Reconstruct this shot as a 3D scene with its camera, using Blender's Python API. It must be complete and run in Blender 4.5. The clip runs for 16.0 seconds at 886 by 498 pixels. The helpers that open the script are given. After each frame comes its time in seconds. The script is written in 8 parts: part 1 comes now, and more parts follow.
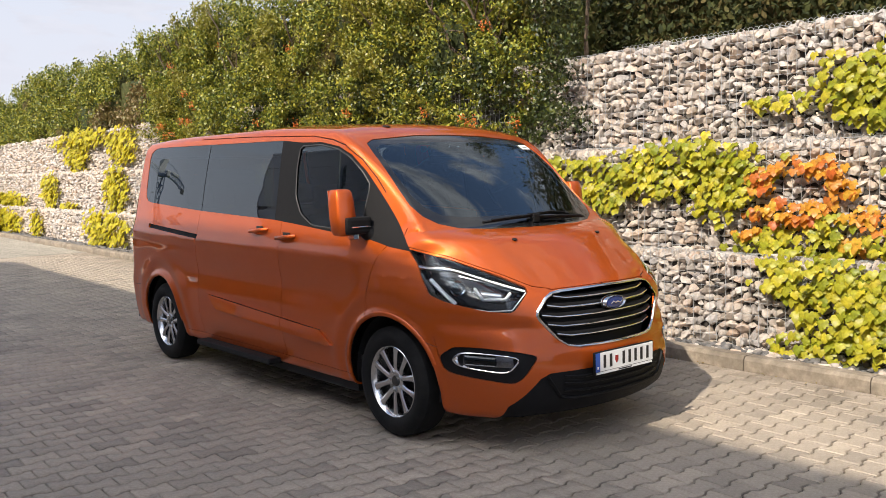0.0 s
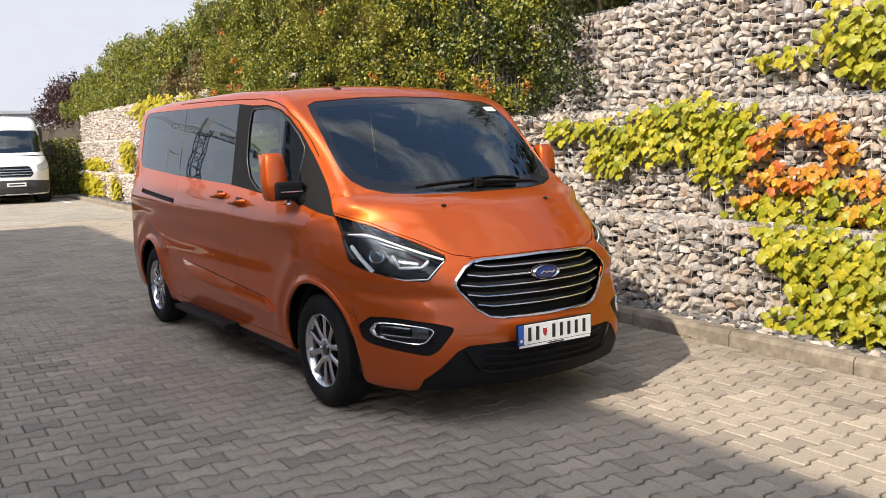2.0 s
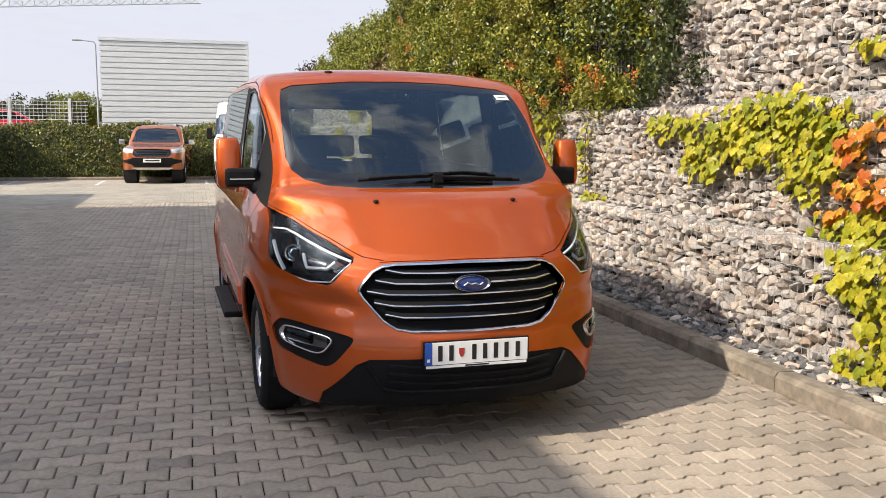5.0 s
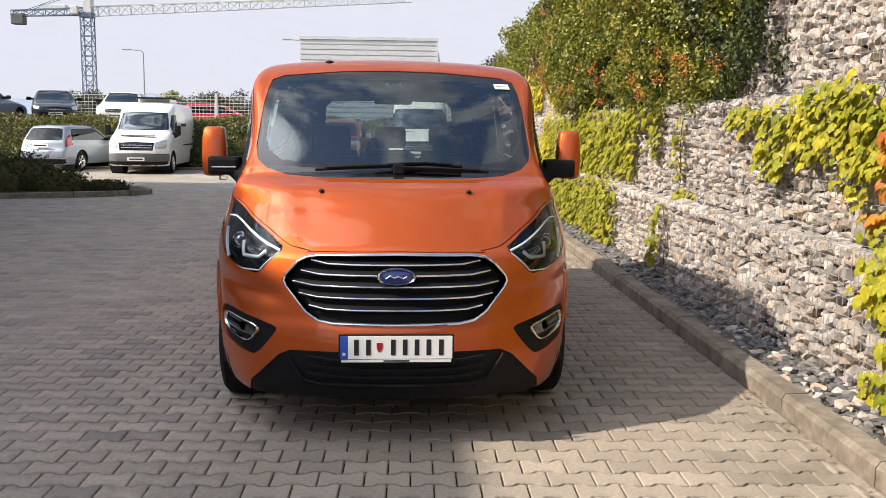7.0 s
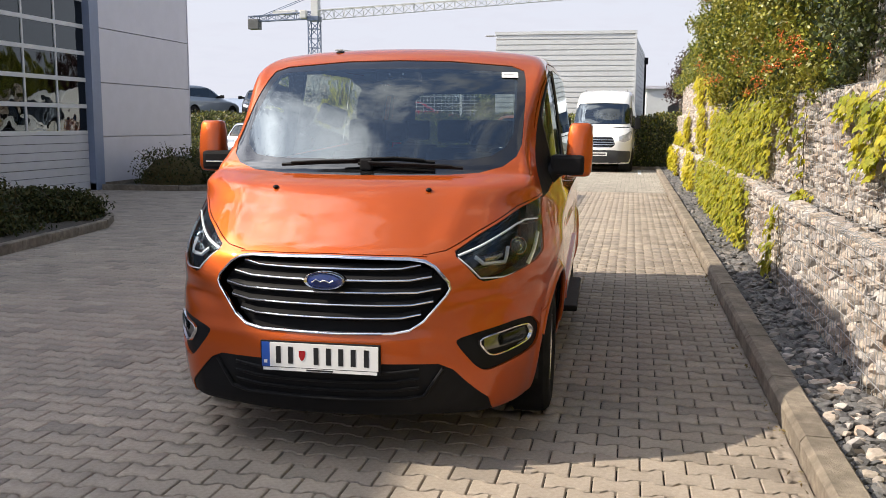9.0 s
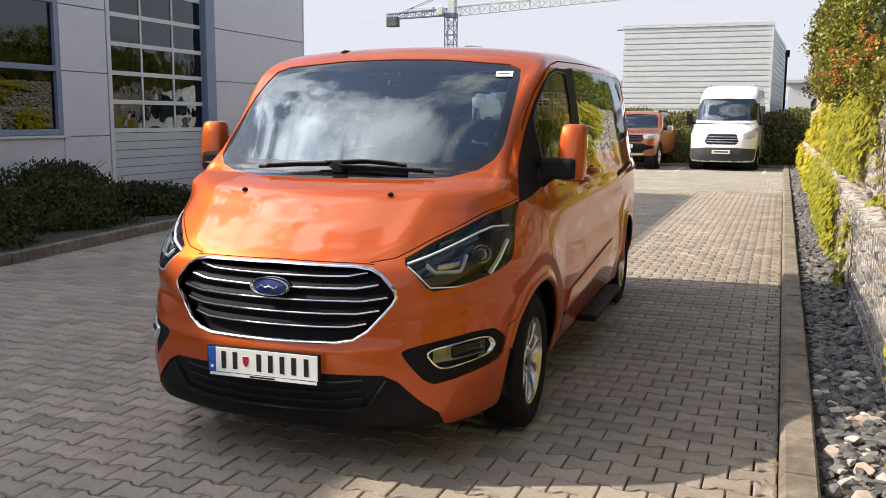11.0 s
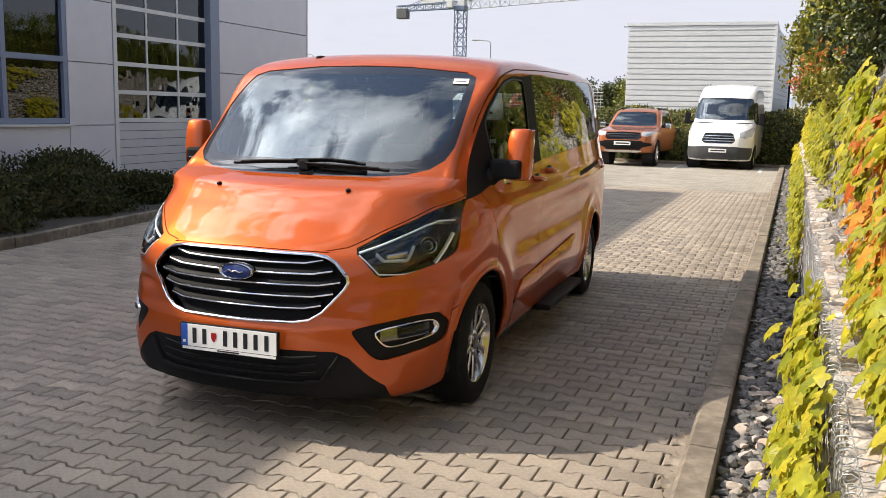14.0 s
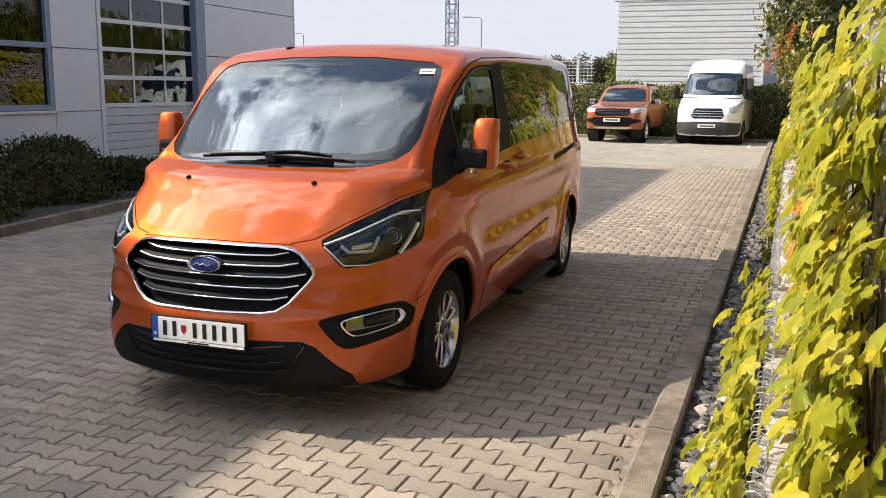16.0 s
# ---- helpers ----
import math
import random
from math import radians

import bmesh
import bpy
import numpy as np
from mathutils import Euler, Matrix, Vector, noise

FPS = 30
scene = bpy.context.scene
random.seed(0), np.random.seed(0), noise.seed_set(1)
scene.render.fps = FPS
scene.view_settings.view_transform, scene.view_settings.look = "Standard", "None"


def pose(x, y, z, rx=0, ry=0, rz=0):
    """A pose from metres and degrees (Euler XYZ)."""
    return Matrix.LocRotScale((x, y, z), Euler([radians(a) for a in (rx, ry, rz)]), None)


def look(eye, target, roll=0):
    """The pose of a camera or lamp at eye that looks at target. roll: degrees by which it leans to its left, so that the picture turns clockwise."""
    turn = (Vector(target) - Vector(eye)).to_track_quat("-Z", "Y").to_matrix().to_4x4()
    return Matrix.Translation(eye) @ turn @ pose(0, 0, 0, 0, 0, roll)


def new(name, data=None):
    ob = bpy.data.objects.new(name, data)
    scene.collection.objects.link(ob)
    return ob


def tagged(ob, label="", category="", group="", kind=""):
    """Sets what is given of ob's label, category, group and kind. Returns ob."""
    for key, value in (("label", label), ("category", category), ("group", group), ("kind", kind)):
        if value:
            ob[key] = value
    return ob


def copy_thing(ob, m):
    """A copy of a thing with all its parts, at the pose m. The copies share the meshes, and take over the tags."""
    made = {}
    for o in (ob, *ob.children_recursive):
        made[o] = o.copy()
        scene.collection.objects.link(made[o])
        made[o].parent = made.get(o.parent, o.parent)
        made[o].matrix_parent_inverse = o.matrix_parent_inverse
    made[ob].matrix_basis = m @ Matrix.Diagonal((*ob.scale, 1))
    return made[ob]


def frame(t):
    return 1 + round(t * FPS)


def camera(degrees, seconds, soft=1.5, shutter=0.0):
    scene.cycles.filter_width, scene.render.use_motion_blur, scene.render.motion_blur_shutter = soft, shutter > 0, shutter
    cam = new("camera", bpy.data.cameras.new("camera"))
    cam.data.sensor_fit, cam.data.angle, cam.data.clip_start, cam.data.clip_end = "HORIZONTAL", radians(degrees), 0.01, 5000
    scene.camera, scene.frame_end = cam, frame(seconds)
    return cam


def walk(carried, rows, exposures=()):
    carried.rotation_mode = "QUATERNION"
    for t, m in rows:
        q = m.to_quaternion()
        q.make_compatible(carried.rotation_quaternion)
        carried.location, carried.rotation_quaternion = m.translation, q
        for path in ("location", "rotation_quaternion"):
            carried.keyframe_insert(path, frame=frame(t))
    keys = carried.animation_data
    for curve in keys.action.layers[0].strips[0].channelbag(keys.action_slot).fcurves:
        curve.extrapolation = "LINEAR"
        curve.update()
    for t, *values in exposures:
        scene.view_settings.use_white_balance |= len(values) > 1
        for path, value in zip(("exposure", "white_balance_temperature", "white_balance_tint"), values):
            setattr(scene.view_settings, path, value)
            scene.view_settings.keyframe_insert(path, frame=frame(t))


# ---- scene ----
cam = camera(52.3, 16.0, soft=0.6)
METRES, EYE, TILT, LEAN, TURN = 7.24, 1.60, 0.0, 0.0, -38.3
ROWS = [
    (0.0, 0.0, 0.0, 0.0, -0.11, -4.9, 1.26),
    (0.5, 0.0283, 0.0077, -0.0026, 1.89, -5.5, 1.42),
    (1.0, 0.0603, 0.0193, -0.0043, 3.28, -6.17, 1.63),
    (1.5, 0.0992, 0.0267, -0.0068, 4.06, -6.49, 2.13),
    (2.0, 0.1388, 0.0366, -0.0058, 6.4, -6.9, 1.5),
    (2.5, 0.1736, 0.0605, -0.0087, 8.78, -7.18, 1.51),
    (3.0, 0.2086, 0.08, -0.0088, 11.52, -7.18, 1.75),
    (3.5, 0.2502, 0.0991, -0.0066, 15.47, -7.13, 1.53),
    (6.0, 0.4271, 0.2212, -0.0121, 29.08, -7.38, -0.83),
    (6.5, 0.4716, 0.2465, -0.0118, 33.5, -7.49, -0.58),
    (7.0, 0.502, 0.2795, -0.0131, 36.3, -7.55, -0.71),
    (7.5, 0.5242, 0.3194, -0.0139, 38.51, -7.58, -0.77),
    (8.0, 0.5542, 0.3587, -0.0144, 42.52, -7.67, -0.42),
    (10.5, 0.6214, 0.5279, -0.0125, 57.18, -8.25, -0.47),
    (11.0, 0.6373, 0.5426, -0.0094, 58.82, -8.26, -0.36),
    (11.5, 0.655, 0.5518, -0.0007, 60.54, -8.31, -1.34),
    (12.0, 0.6708, 0.5471, 0.0009, 60.6, -8.27, -1.41),
    (12.5, 0.69, 0.5361, 0.0019, 60.27, -8.56, -1.28),
    (13.0, 0.7037, 0.5331, -0.0004, 59.7, -8.8, -1.36),
    (13.5, 0.7075, 0.5376, -0.0003, 59.47, -8.75, -1.37),
    (14.0, 0.7108, 0.5438, -0.0002, 59.46, -8.75, -1.34),
    (14.5, 0.7135, 0.5481, -0.0001, 59.52, -8.75, -1.33),
    (15.0, 0.7189, 0.5536, 0.0018, 59.55, -9.07, -1.22),
    (15.5, 0.7246, 0.5562, 0.0058, 59.37, -9.39, -0.51),
    (16.0, 0.7314, 0.5571, 0.0106, 59.09, -10.18, -0.52),
]
walk(cam, [(t, pose(0, 0, EYE, TILT, LEAN, TURN) @ pose(METRES * x, METRES * y, METRES * z, 90 + pitch, roll, yaw)) for t, x, y, z, yaw, pitch, roll in ROWS])

# ---- world, sun, exposure ----
SUN_WAY = Vector((1.0, 0.28, -0.85)).normalized()      # the way the sunlight goes
world = bpy.data.worlds.new("world")
scene.world = world
world.use_nodes = True
wn, wl = world.node_tree.nodes, world.node_tree.links
wn.clear()
w_out = wn.new("ShaderNodeOutputWorld")
w_bg = wn.new("ShaderNodeBackground")
w_bg.inputs["Strength"].default_value = 0.122
sky = wn.new("ShaderNodeTexSky")
sky.sky_type = "NISHITA"
sky.sun_disc = False
sky.sun_elevation = math.asin(-SUN_WAY.z)
sky.sun_rotation = math.atan2(-SUN_WAY.x, -SUN_WAY.y)
sky.dust_density = 2.0
sky.air_density = 1.0
# broken white clouds over the whole sky, stretched towards the horizon
w_tc = wn.new("ShaderNodeTexCoord")
w_sep = wn.new("ShaderNodeSeparateXYZ")
wl.new(w_tc.outputs["Generated"], w_sep.inputs[0])
w_zz = wn.new("ShaderNodeMath"); w_zz.operation = "ADD"; w_zz.inputs[1].default_value = 0.16
wl.new(w_sep.outputs["Z"], w_zz.inputs[0])
w_mx = wn.new("ShaderNodeMath"); w_mx.operation = "MAXIMUM"; w_mx.inputs[1].default_value = 0.05
wl.new(w_zz.outputs[0], w_mx.inputs[0])
w_dx = wn.new("ShaderNodeMath"); w_dx.operation = "DIVIDE"
w_dy = wn.new("ShaderNodeMath"); w_dy.operation = "DIVIDE"
wl.new(w_sep.outputs["X"], w_dx.inputs[0]); wl.new(w_mx.outputs[0], w_dx.inputs[1])
wl.new(w_sep.outputs["Y"], w_dy.inputs[0]); wl.new(w_mx.outputs[0], w_dy.inputs[1])
w_com = wn.new("ShaderNodeCombineXYZ")
w_st = wn.new("ShaderNodeMath"); w_st.operation = "MULTIPLY"; w_st.inputs[1].default_value = 1.1
wl.new(w_dy.outputs[0], w_st.inputs[0])
wl.new(w_dx.outputs[0], w_com.inputs[0]); wl.new(w_st.outputs[0], w_com.inputs[1])
w_noi = wn.new("ShaderNodeTexNoise")
w_noi.inputs["Scale"].default_value = 3.0
w_noi.inputs["Detail"].default_value = 12.0
w_noi.inputs["Roughness"].default_value = 0.62
w_noi.inputs["Distortion"].default_value = 0.25
wl.new(w_com.outputs[0], w_noi.inputs["Vector"])
w_rmp = wn.new("ShaderNodeValToRGB")
w_rmp.color_ramp.elements[0].position, w_rmp.color_ramp.elements[1].position = 0.475, 0.54
wl.new(w_noi.outputs["Fac"], w_rmp.inputs["Fac"])
w_noi2 = wn.new("ShaderNodeTexNoise")
w_noi2.inputs["Scale"].default_value = 8.0
w_noi2.inputs["Detail"].default_value = 6.0
wl.new(w_com.outputs[0], w_noi2.inputs["Vector"])
w_cc = wn.new("ShaderNodeValToRGB")
w_cc.color_ramp.elements[0].position, w_cc.color_ramp.elements[1].position = 0.35, 0.65
w_cc.color_ramp.elements[0].color = (4.2, 4.5, 5.2, 1)
w_cc.color_ramp.elements[1].color = (10.5, 10.6, 11.0, 1)
wl.new(w_noi2.outputs["Fac"], w_cc.inputs["Fac"])
w_mix = wn.new("ShaderNodeMix"); w_mix.data_type = "RGBA"
wl.new(w_rmp.outputs["Color"], w_mix.inputs[0])
w_blue = wn.new("ShaderNodeVectorMath"); w_blue.operation = "SCALE"; w_blue.inputs["Scale"].default_value = 1.3
wl.new(sky.outputs["Color"], w_blue.inputs[0])
wl.new(w_blue.outputs[0], w_mix.inputs[6])
# clouds near the sun are brighter
w_dot = wn.new("ShaderNodeVectorMath"); w_dot.operation = "DOT_PRODUCT"
w_dot.inputs[1].default_value = -SUN_WAY
wl.new(w_tc.outputs["Generated"], w_dot.inputs[0])
w_pos = wn.new("ShaderNodeMath"); w_pos.operation = "MAXIMUM"; w_pos.inputs[1].default_value = 0.0
wl.new(w_dot.outputs["Value"], w_pos.inputs[0])
w_pow = wn.new("ShaderNodeMath"); w_pow.operation = "POWER"; w_pow.inputs[1].default_value = 8.0
wl.new(w_pos.outputs[0], w_pow.inputs[0])
w_gain = wn.new("ShaderNodeMath"); w_gain.operation = "MULTIPLY_ADD"; w_gain.inputs[1].default_value = 8.5; w_gain.inputs[2].default_value = 0.48
wl.new(w_pow.outputs[0], w_gain.inputs[0])
w_lit = wn.new("ShaderNodeVectorMath"); w_lit.operation = "SCALE"
wl.new(w_cc.outputs["Color"], w_lit.inputs[0])
w_cap = wn.new("ShaderNodeMath"); w_cap.operation = "MINIMUM"; w_cap.inputs[1].default_value = 3.3
wl.new(w_gain.outputs[0], w_cap.inputs[0])
wl.new(w_cap.outputs[0], w_lit.inputs["Scale"])
wl.new(w_lit.outputs[0], w_mix.inputs[7])
# milky haze towards the horizon
w_hz = wn.new("ShaderNodeMapRange"); w_hz.interpolation_type = "SMOOTHSTEP"
w_hz.inputs["From Min"].default_value, w_hz.inputs["From Max"].default_value = 0.10, 0.52
w_hz.inputs["To Min"].default_value, w_hz.inputs["To Max"].default_value = 0.96, 0.0
wl.new(w_sep.outputs["Z"], w_hz.inputs["Value"])
w_mix2 = wn.new("ShaderNodeMix"); w_mix2.data_type = "RGBA"
w_mix2.inputs[7].default_value = (4.65, 4.75, 5.35, 1)
wl.new(w_hz.outputs[0], w_mix2.inputs[0])
wl.new(w_mix.outputs[2], w_mix2.inputs[6])
wl.new(w_mix2.outputs[2], w_bg.inputs["Color"])
wl.new(w_bg.outputs[0], w_out.inputs["Surface"])

sun_data = bpy.data.lights.new("sun", "SUN")
sun_data.energy = 5.0
sun_data.angle = radians(0.55)
sun_data.color = (1.0, 0.89, 0.73)
sun_ob = new("sun", sun_data)
sun_ob.matrix_world = look((0, 0, 30), Vector((0, 0, 30)) + SUN_WAY)

scene.view_settings.exposure = 0.50

# ---- materials ----
def nodes_of(name):
    m = bpy.data.materials.new(name)
    m.use_nodes = True
    nt = m.node_tree
    return m, nt, nt.nodes["Principled BSDF"]


def add(nt, kind, **inputs):
    n = nt.nodes.new(kind)
    for k, v in inputs.items():
        n.inputs[k.replace("_", " ")].default_value = v
    return n


def ramp(nt, fac, stops):
    r = nt.nodes.new("ShaderNodeValToRGB")
    e = r.color_ramp.elements
    while len(e) < len(stops):
        e.new(0.5)
    for el, (p, c) in zip(e, stops):
        el.position, el.color = p, (*c, 1)
    nt.links.new(fac, r.inputs["Fac"])
    return r.outputs["Color"]


def mixed(nt, fac, a, b, blend="MIX"):
    m = nt.nodes.new("ShaderNodeMix")
    m.data_type, m.blend_type = "RGBA", blend
    for sock, v in ((0, fac), (6, a), (7, b)):
        if isinstance(v, (int, float)):
            m.inputs[sock].default_value = v
        elif isinstance(v, tuple):
            m.inputs[sock].default_value = (*v, 1)
        else:
            nt.links.new(v, m.inputs[sock])
    return m.outputs[2]


def surface(name, stops, scale=8.0, rough=0.6, metal=0.0, bump=0.0, bump_scale=60.0, coat=0.0, island=None, per_object=None,
            stain=None, stain_scale=0.7, rough_var=0.1, stretch=None, spec=0.5, dirt_shade=None):
    """Noise-graded colour with fine relief. island / per_object: darkest and lightest factor of a piece-to-piece change. stain: (colour, amount)."""
    m, nt, b = nodes_of(name)
    tc = nt.nodes.new("ShaderNodeTexCoord")
    vec = tc.outputs["Object"]
    if stretch:
        mp = nt.nodes.new("ShaderNodeMapping")
        mp.inputs["Scale"].default_value = stretch
        nt.links.new(vec, mp.inputs[0])
        vec = mp.outputs[0]
    n = add(nt, "ShaderNodeTexNoise", Scale=scale, Detail=6.0, Roughness=0.6)
    nt.links.new(vec, n.inputs["Vector"])
    col = ramp(nt, n.outputs["Fac"], stops)
    if island or per_object:
        if island:
            rnd = nt.nodes.new("ShaderNodeNewGeometry").outputs["Random Per Island"]
            lohi = island
        else:
            rnd = nt.nodes.new("ShaderNodeObjectInfo").outputs["Random"]
            lohi = per_object
        if isinstance(lohi[0], tuple):
            fac = ramp(nt, rnd, [(i / (len(lohi) - 1), c) for i, c in enumerate(lohi)])
        else:
            fac = ramp(nt, rnd, [(0, (lohi[0],) * 3), (1, (lohi[1],) * 3)])
        col = mixed(nt, 1.0, col, fac, "MULTIPLY")
    if stain:
        n2 = add(nt, "ShaderNodeTexNoise", Scale=stain_scale, Detail=5.0, Roughness=0.65)
        nt.links.new(tc.outputs["Object"], n2.inputs["Vector"])
        f2 = ramp(nt, n2.outputs["Fac"], [(0.42, (0, 0, 0)), (0.72, (stain[1],) * 3)])
        col = mixed(nt, f2, col, stain[0])
    if dirt_shade:
        # washed-up dirt and moss in a strip along the kerb, darkened further to paint in shade: colour, amount, x where
        # it begins, x where it is fullest
        geo = nt.nodes.new("ShaderNodeNewGeometry")
        sx = nt.nodes.new("ShaderNodeSeparateXYZ")
        nt.links.new(geo.outputs["Position"], sx.inputs[0])
        n4 = add(nt, "ShaderNodeTexNoise", Scale=1.7, Detail=7.0, Roughness=0.7)
        nt.links.new(geo.outputs["Position"], n4.inputs["Vector"])
        edge = nt.nodes.new("ShaderNodeMapRange")
        edge.interpolation_type = "SMOOTHSTEP"
        edge.inputs["From Min"].default_value, edge.inputs["From Max"].default_value = dirt_shade[2], dirt_shade[3]
        nt.links.new(sx.outputs["X"], edge.inputs["Value"])
        mul = nt.nodes.new("ShaderNodeMath"); mul.operation = "MULTIPLY"
        nt.links.new(edge.outputs[0], mul.inputs[0])
        nt.links.new(ramp(nt, n4.outputs["Fac"], [(0.36, (0, 0, 0)), (0.66, (dirt_shade[1],) * 3)]), mul.inputs[1])
        col = mixed(nt, mul.outputs[0], col, dirt_shade[0])
    nt.links.new(col, b.inputs["Base Color"])
    rr = nt.nodes.new("ShaderNodeMapRange")
    rr.inputs["To Min"].default_value, rr.inputs["To Max"].default_value = max(0.02, rough - rough_var), min(1, rough + rough_var)
    nt.links.new(n.outputs["Fac"], rr.inputs["Value"])
    nt.links.new(rr.outputs[0], b.inputs["Roughness"])
    b.inputs["Metallic"].default_value = metal
    b.inputs["Coat Weight"].default_value = coat
    b.inputs["Coat Roughness"].default_value = 0.04
    b.inputs["Specular IOR Level"].default_value = spec
    if bump:
        n3 = add(nt, "ShaderNodeTexNoise", Scale=bump_scale, Detail=5.0, Roughness=0.6)
        nt.links.new(vec, n3.inputs["Vector"])
        bp = nt.nodes.new("ShaderNodeBump")
        bp.inputs["Strength"].default_value = bump
        bp.inputs["Distance"].default_value = 0.01
        nt.links.new(n3.outputs["Fac"], bp.inputs["Height"])
        nt.links.new(bp.outputs[0], b.inputs["Normal"])
    return m


def grey(v, tint=(1, 1, 1)):
    return tuple(v * t for t in tint)


def two(c, d=0.15):
    return [(0.3, tuple(v * (1 - d) for v in c)), (0.7, tuple(min(1, v * (1 + d)) for v in c))]


def glass(name, tint, ior=1.5, rough=0.0, warp=0.0):
    m = bpy.data.materials.new(name)
    m.use_nodes = True
    nt = m.node_tree
    nt.nodes.clear()
    out = nt.nodes.new("ShaderNodeOutputMaterial")
    tr = nt.nodes.new("ShaderNodeBsdfTransparent")
    tr.inputs["Color"].default_value = (*tint, 1)
    gl = nt.nodes.new("ShaderNodeBsdfGlossy")
    gl.inputs["Roughness"].default_value = rough
    gl.inputs["Color"].default_value = (0.88, 0.96, 1.0, 1)
    fr = nt.nodes.new("ShaderNodeFresnel")
    fr.inputs["IOR"].default_value = ior
    if warp:
        tc = nt.nodes.new("ShaderNodeTexCoord")
        n = add(nt, "ShaderNodeTexNoise", Scale=2.2, Detail=1.0)
        nt.links.new(tc.outputs["Object"], n.inputs["Vector"])
        bp = nt.nodes.new("ShaderNodeBump")
        bp.inputs["Strength"].default_value, bp.inputs["Distance"].default_value = 1.0, warp
        nt.links.new(n.outputs["Fac"], bp.inputs["Height"])
        nt.links.new(bp.outputs[0], gl.inputs["Normal"])
    mx = nt.nodes.new("ShaderNodeMixShader")
    nt.links.new(fr.outputs[0], mx.inputs[0])
    nt.links.new(tr.outputs[0], mx.inputs[1])
    nt.links.new(gl.outputs[0], mx.inputs[2])
    nt.links.new(mx.outputs[0], out.inputs["Surface"])
    return m


def car_paint(name, base, metal=0.35, flake=0.12):
    m, nt, b = nodes_of(name)
    tc = nt.nodes.new("ShaderNodeTexCoord")
    n = add(nt, "ShaderNodeTexNoise", Scale=900.0, Detail=1.0)
    nt.links.new(tc.outputs["Object"], n.inputs["Vector"])
    lo = tuple(v * (1 - flake) for v in base)
    hi = tuple(min(1, v * (1 + flake)) for v in base)
    col = ramp(nt, n.outputs["Fac"], [(0.3, lo), (0.7, hi)])
    # a thin film of dust, more in some places
    n2 = add(nt, "ShaderNodeTexNoise", Scale=2.3, Detail=6.0, Roughness=0.65)
    nt.links.new(tc.outputs["Object"], n2.inputs["Vector"])
    f = ramp(nt, n2.outputs["Fac"], [(0.45, (0, 0, 0)), (0.8, (0.05,) * 3)])
    col = mixed(nt, f, col, (0.35, 0.31, 0.26))
    nt.links.new(col, b.inputs["Base Color"])
    b.inputs["Metallic"].default_value = metal
    b.inputs["Roughness"].default_value = 0.47
    b.inputs["Specular IOR Level"].default_value = 0.15
    b.inputs["Specular Tint"].default_value = (*(min(1.0, (v / max(base)) ** 0.45) for v in base), 1)
    b.inputs["Coat Weight"].default_value = 1.0
    b.inputs["Coat Roughness"].default_value = 0.02
    b.inputs["Coat IOR"].default_value = 1.5
    return m


PAINT = car_paint("orange_paint", (0.49, 0.088, 0.012), 0.6)
PAINT_PICKUP = car_paint("copper_paint", (0.34, 0.105, 0.035))
PAINT_WHITE = car_paint("white_paint", (0.78, 0.78, 0.76), 0.0, 0.02)
PAINT_SILVER = car_paint("silver_paint", (0.25, 0.29, 0.34), 0.4, 0.05)
PAINT_BLACK = car_paint("black_paint", (0.015, 0.016, 0.018), 0.1, 0.2)
PAINT_RED = car_paint("red_paint", (0.5, 0.02, 0.03), 0.1)
GLASS_CLEAR = glass("clear_glass", (0.58, 0.64, 0.63), 2.2)
GLASS_TINT = glass("tinted_glass", (0.05, 0.055, 0.06), 1.95)
GLASS_DOOR = glass("door_glass", (0.44, 0.50, 0.48), 1.8)
GLASS_LENS = glass("lens_glass", (0.93, 0.95, 0.96), 1.45)
GLASS_CAR = glass("car_glass", (0.10, 0.12, 0.13), 1.5)
GLASS_FAR_SCREEN = glass("far_windscreen", (0.22, 0.24, 0.25), 2.3)
BLACK_GLOSS = surface("black_gloss", two((0.010, 0.010, 0.011)), 20, 0.12, coat=0.6)
BLACK_PLASTIC = surface("black_plastic", two((0.008, 0.008, 0.009), 0.25), 30, 0.62, bump=0.15, bump_scale=400, spec=0.18)
BLACK_MATT = surface("black_matt", two((0.006, 0.006, 0.007), 0.25), 30, 0.65, spec=0.2)
SEAL_GREY = surface("seal_rubber", two((0.03, 0.03, 0.031), 0.15), 30, 0.45)
BUMPER_GREY = surface("bumper_grey", two((0.045, 0.047, 0.05), 0.2), 20, 0.6, spec=0.3)
LAMP_CLEAR = surface("lamp_clear", two((0.62, 0.64, 0.66), 0.2), 14, 0.15, metal=0.5)
GREY_PLASTIC = surface("grey_plastic", two((0.10, 0.103, 0.107), 0.15), 30, 0.55)
DARK_CHROME = surface("dark_chrome", two((0.21, 0.215, 0.23), 0.3), 30, 0.2, metal=1.0)
# near-black, painted in for the shade of unlit insides and recesses
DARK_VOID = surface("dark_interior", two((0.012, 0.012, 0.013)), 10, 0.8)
SEAT_CLOTH = surface("seat_cloth", two((0.035, 0.035, 0.04), 0.3), 40, 0.9, bump=0.3, bump_scale=300)
TRIM_LIGHT = surface("light_trim", two((0.66, 0.65, 0.62)), 10, 0.7)
DASH = surface("dashboard_plastic", two((0.040, 0.042, 0.047)), 30, 0.7, bump=0.03, bump_scale=300)
CHROME = surface("chrome", two((0.82, 0.83, 0.85), 0.05), 5, 0.1, metal=1.0, rough_var=0.04)
ALLOY = surface("alloy", two((0.64, 0.64, 0.65), 0.10), 8, 0.18, metal=1.0)
STEEL = surface("galvanised_steel", two((0.34, 0.35, 0.36), 0.25), 25, 0.5, metal=0.2)
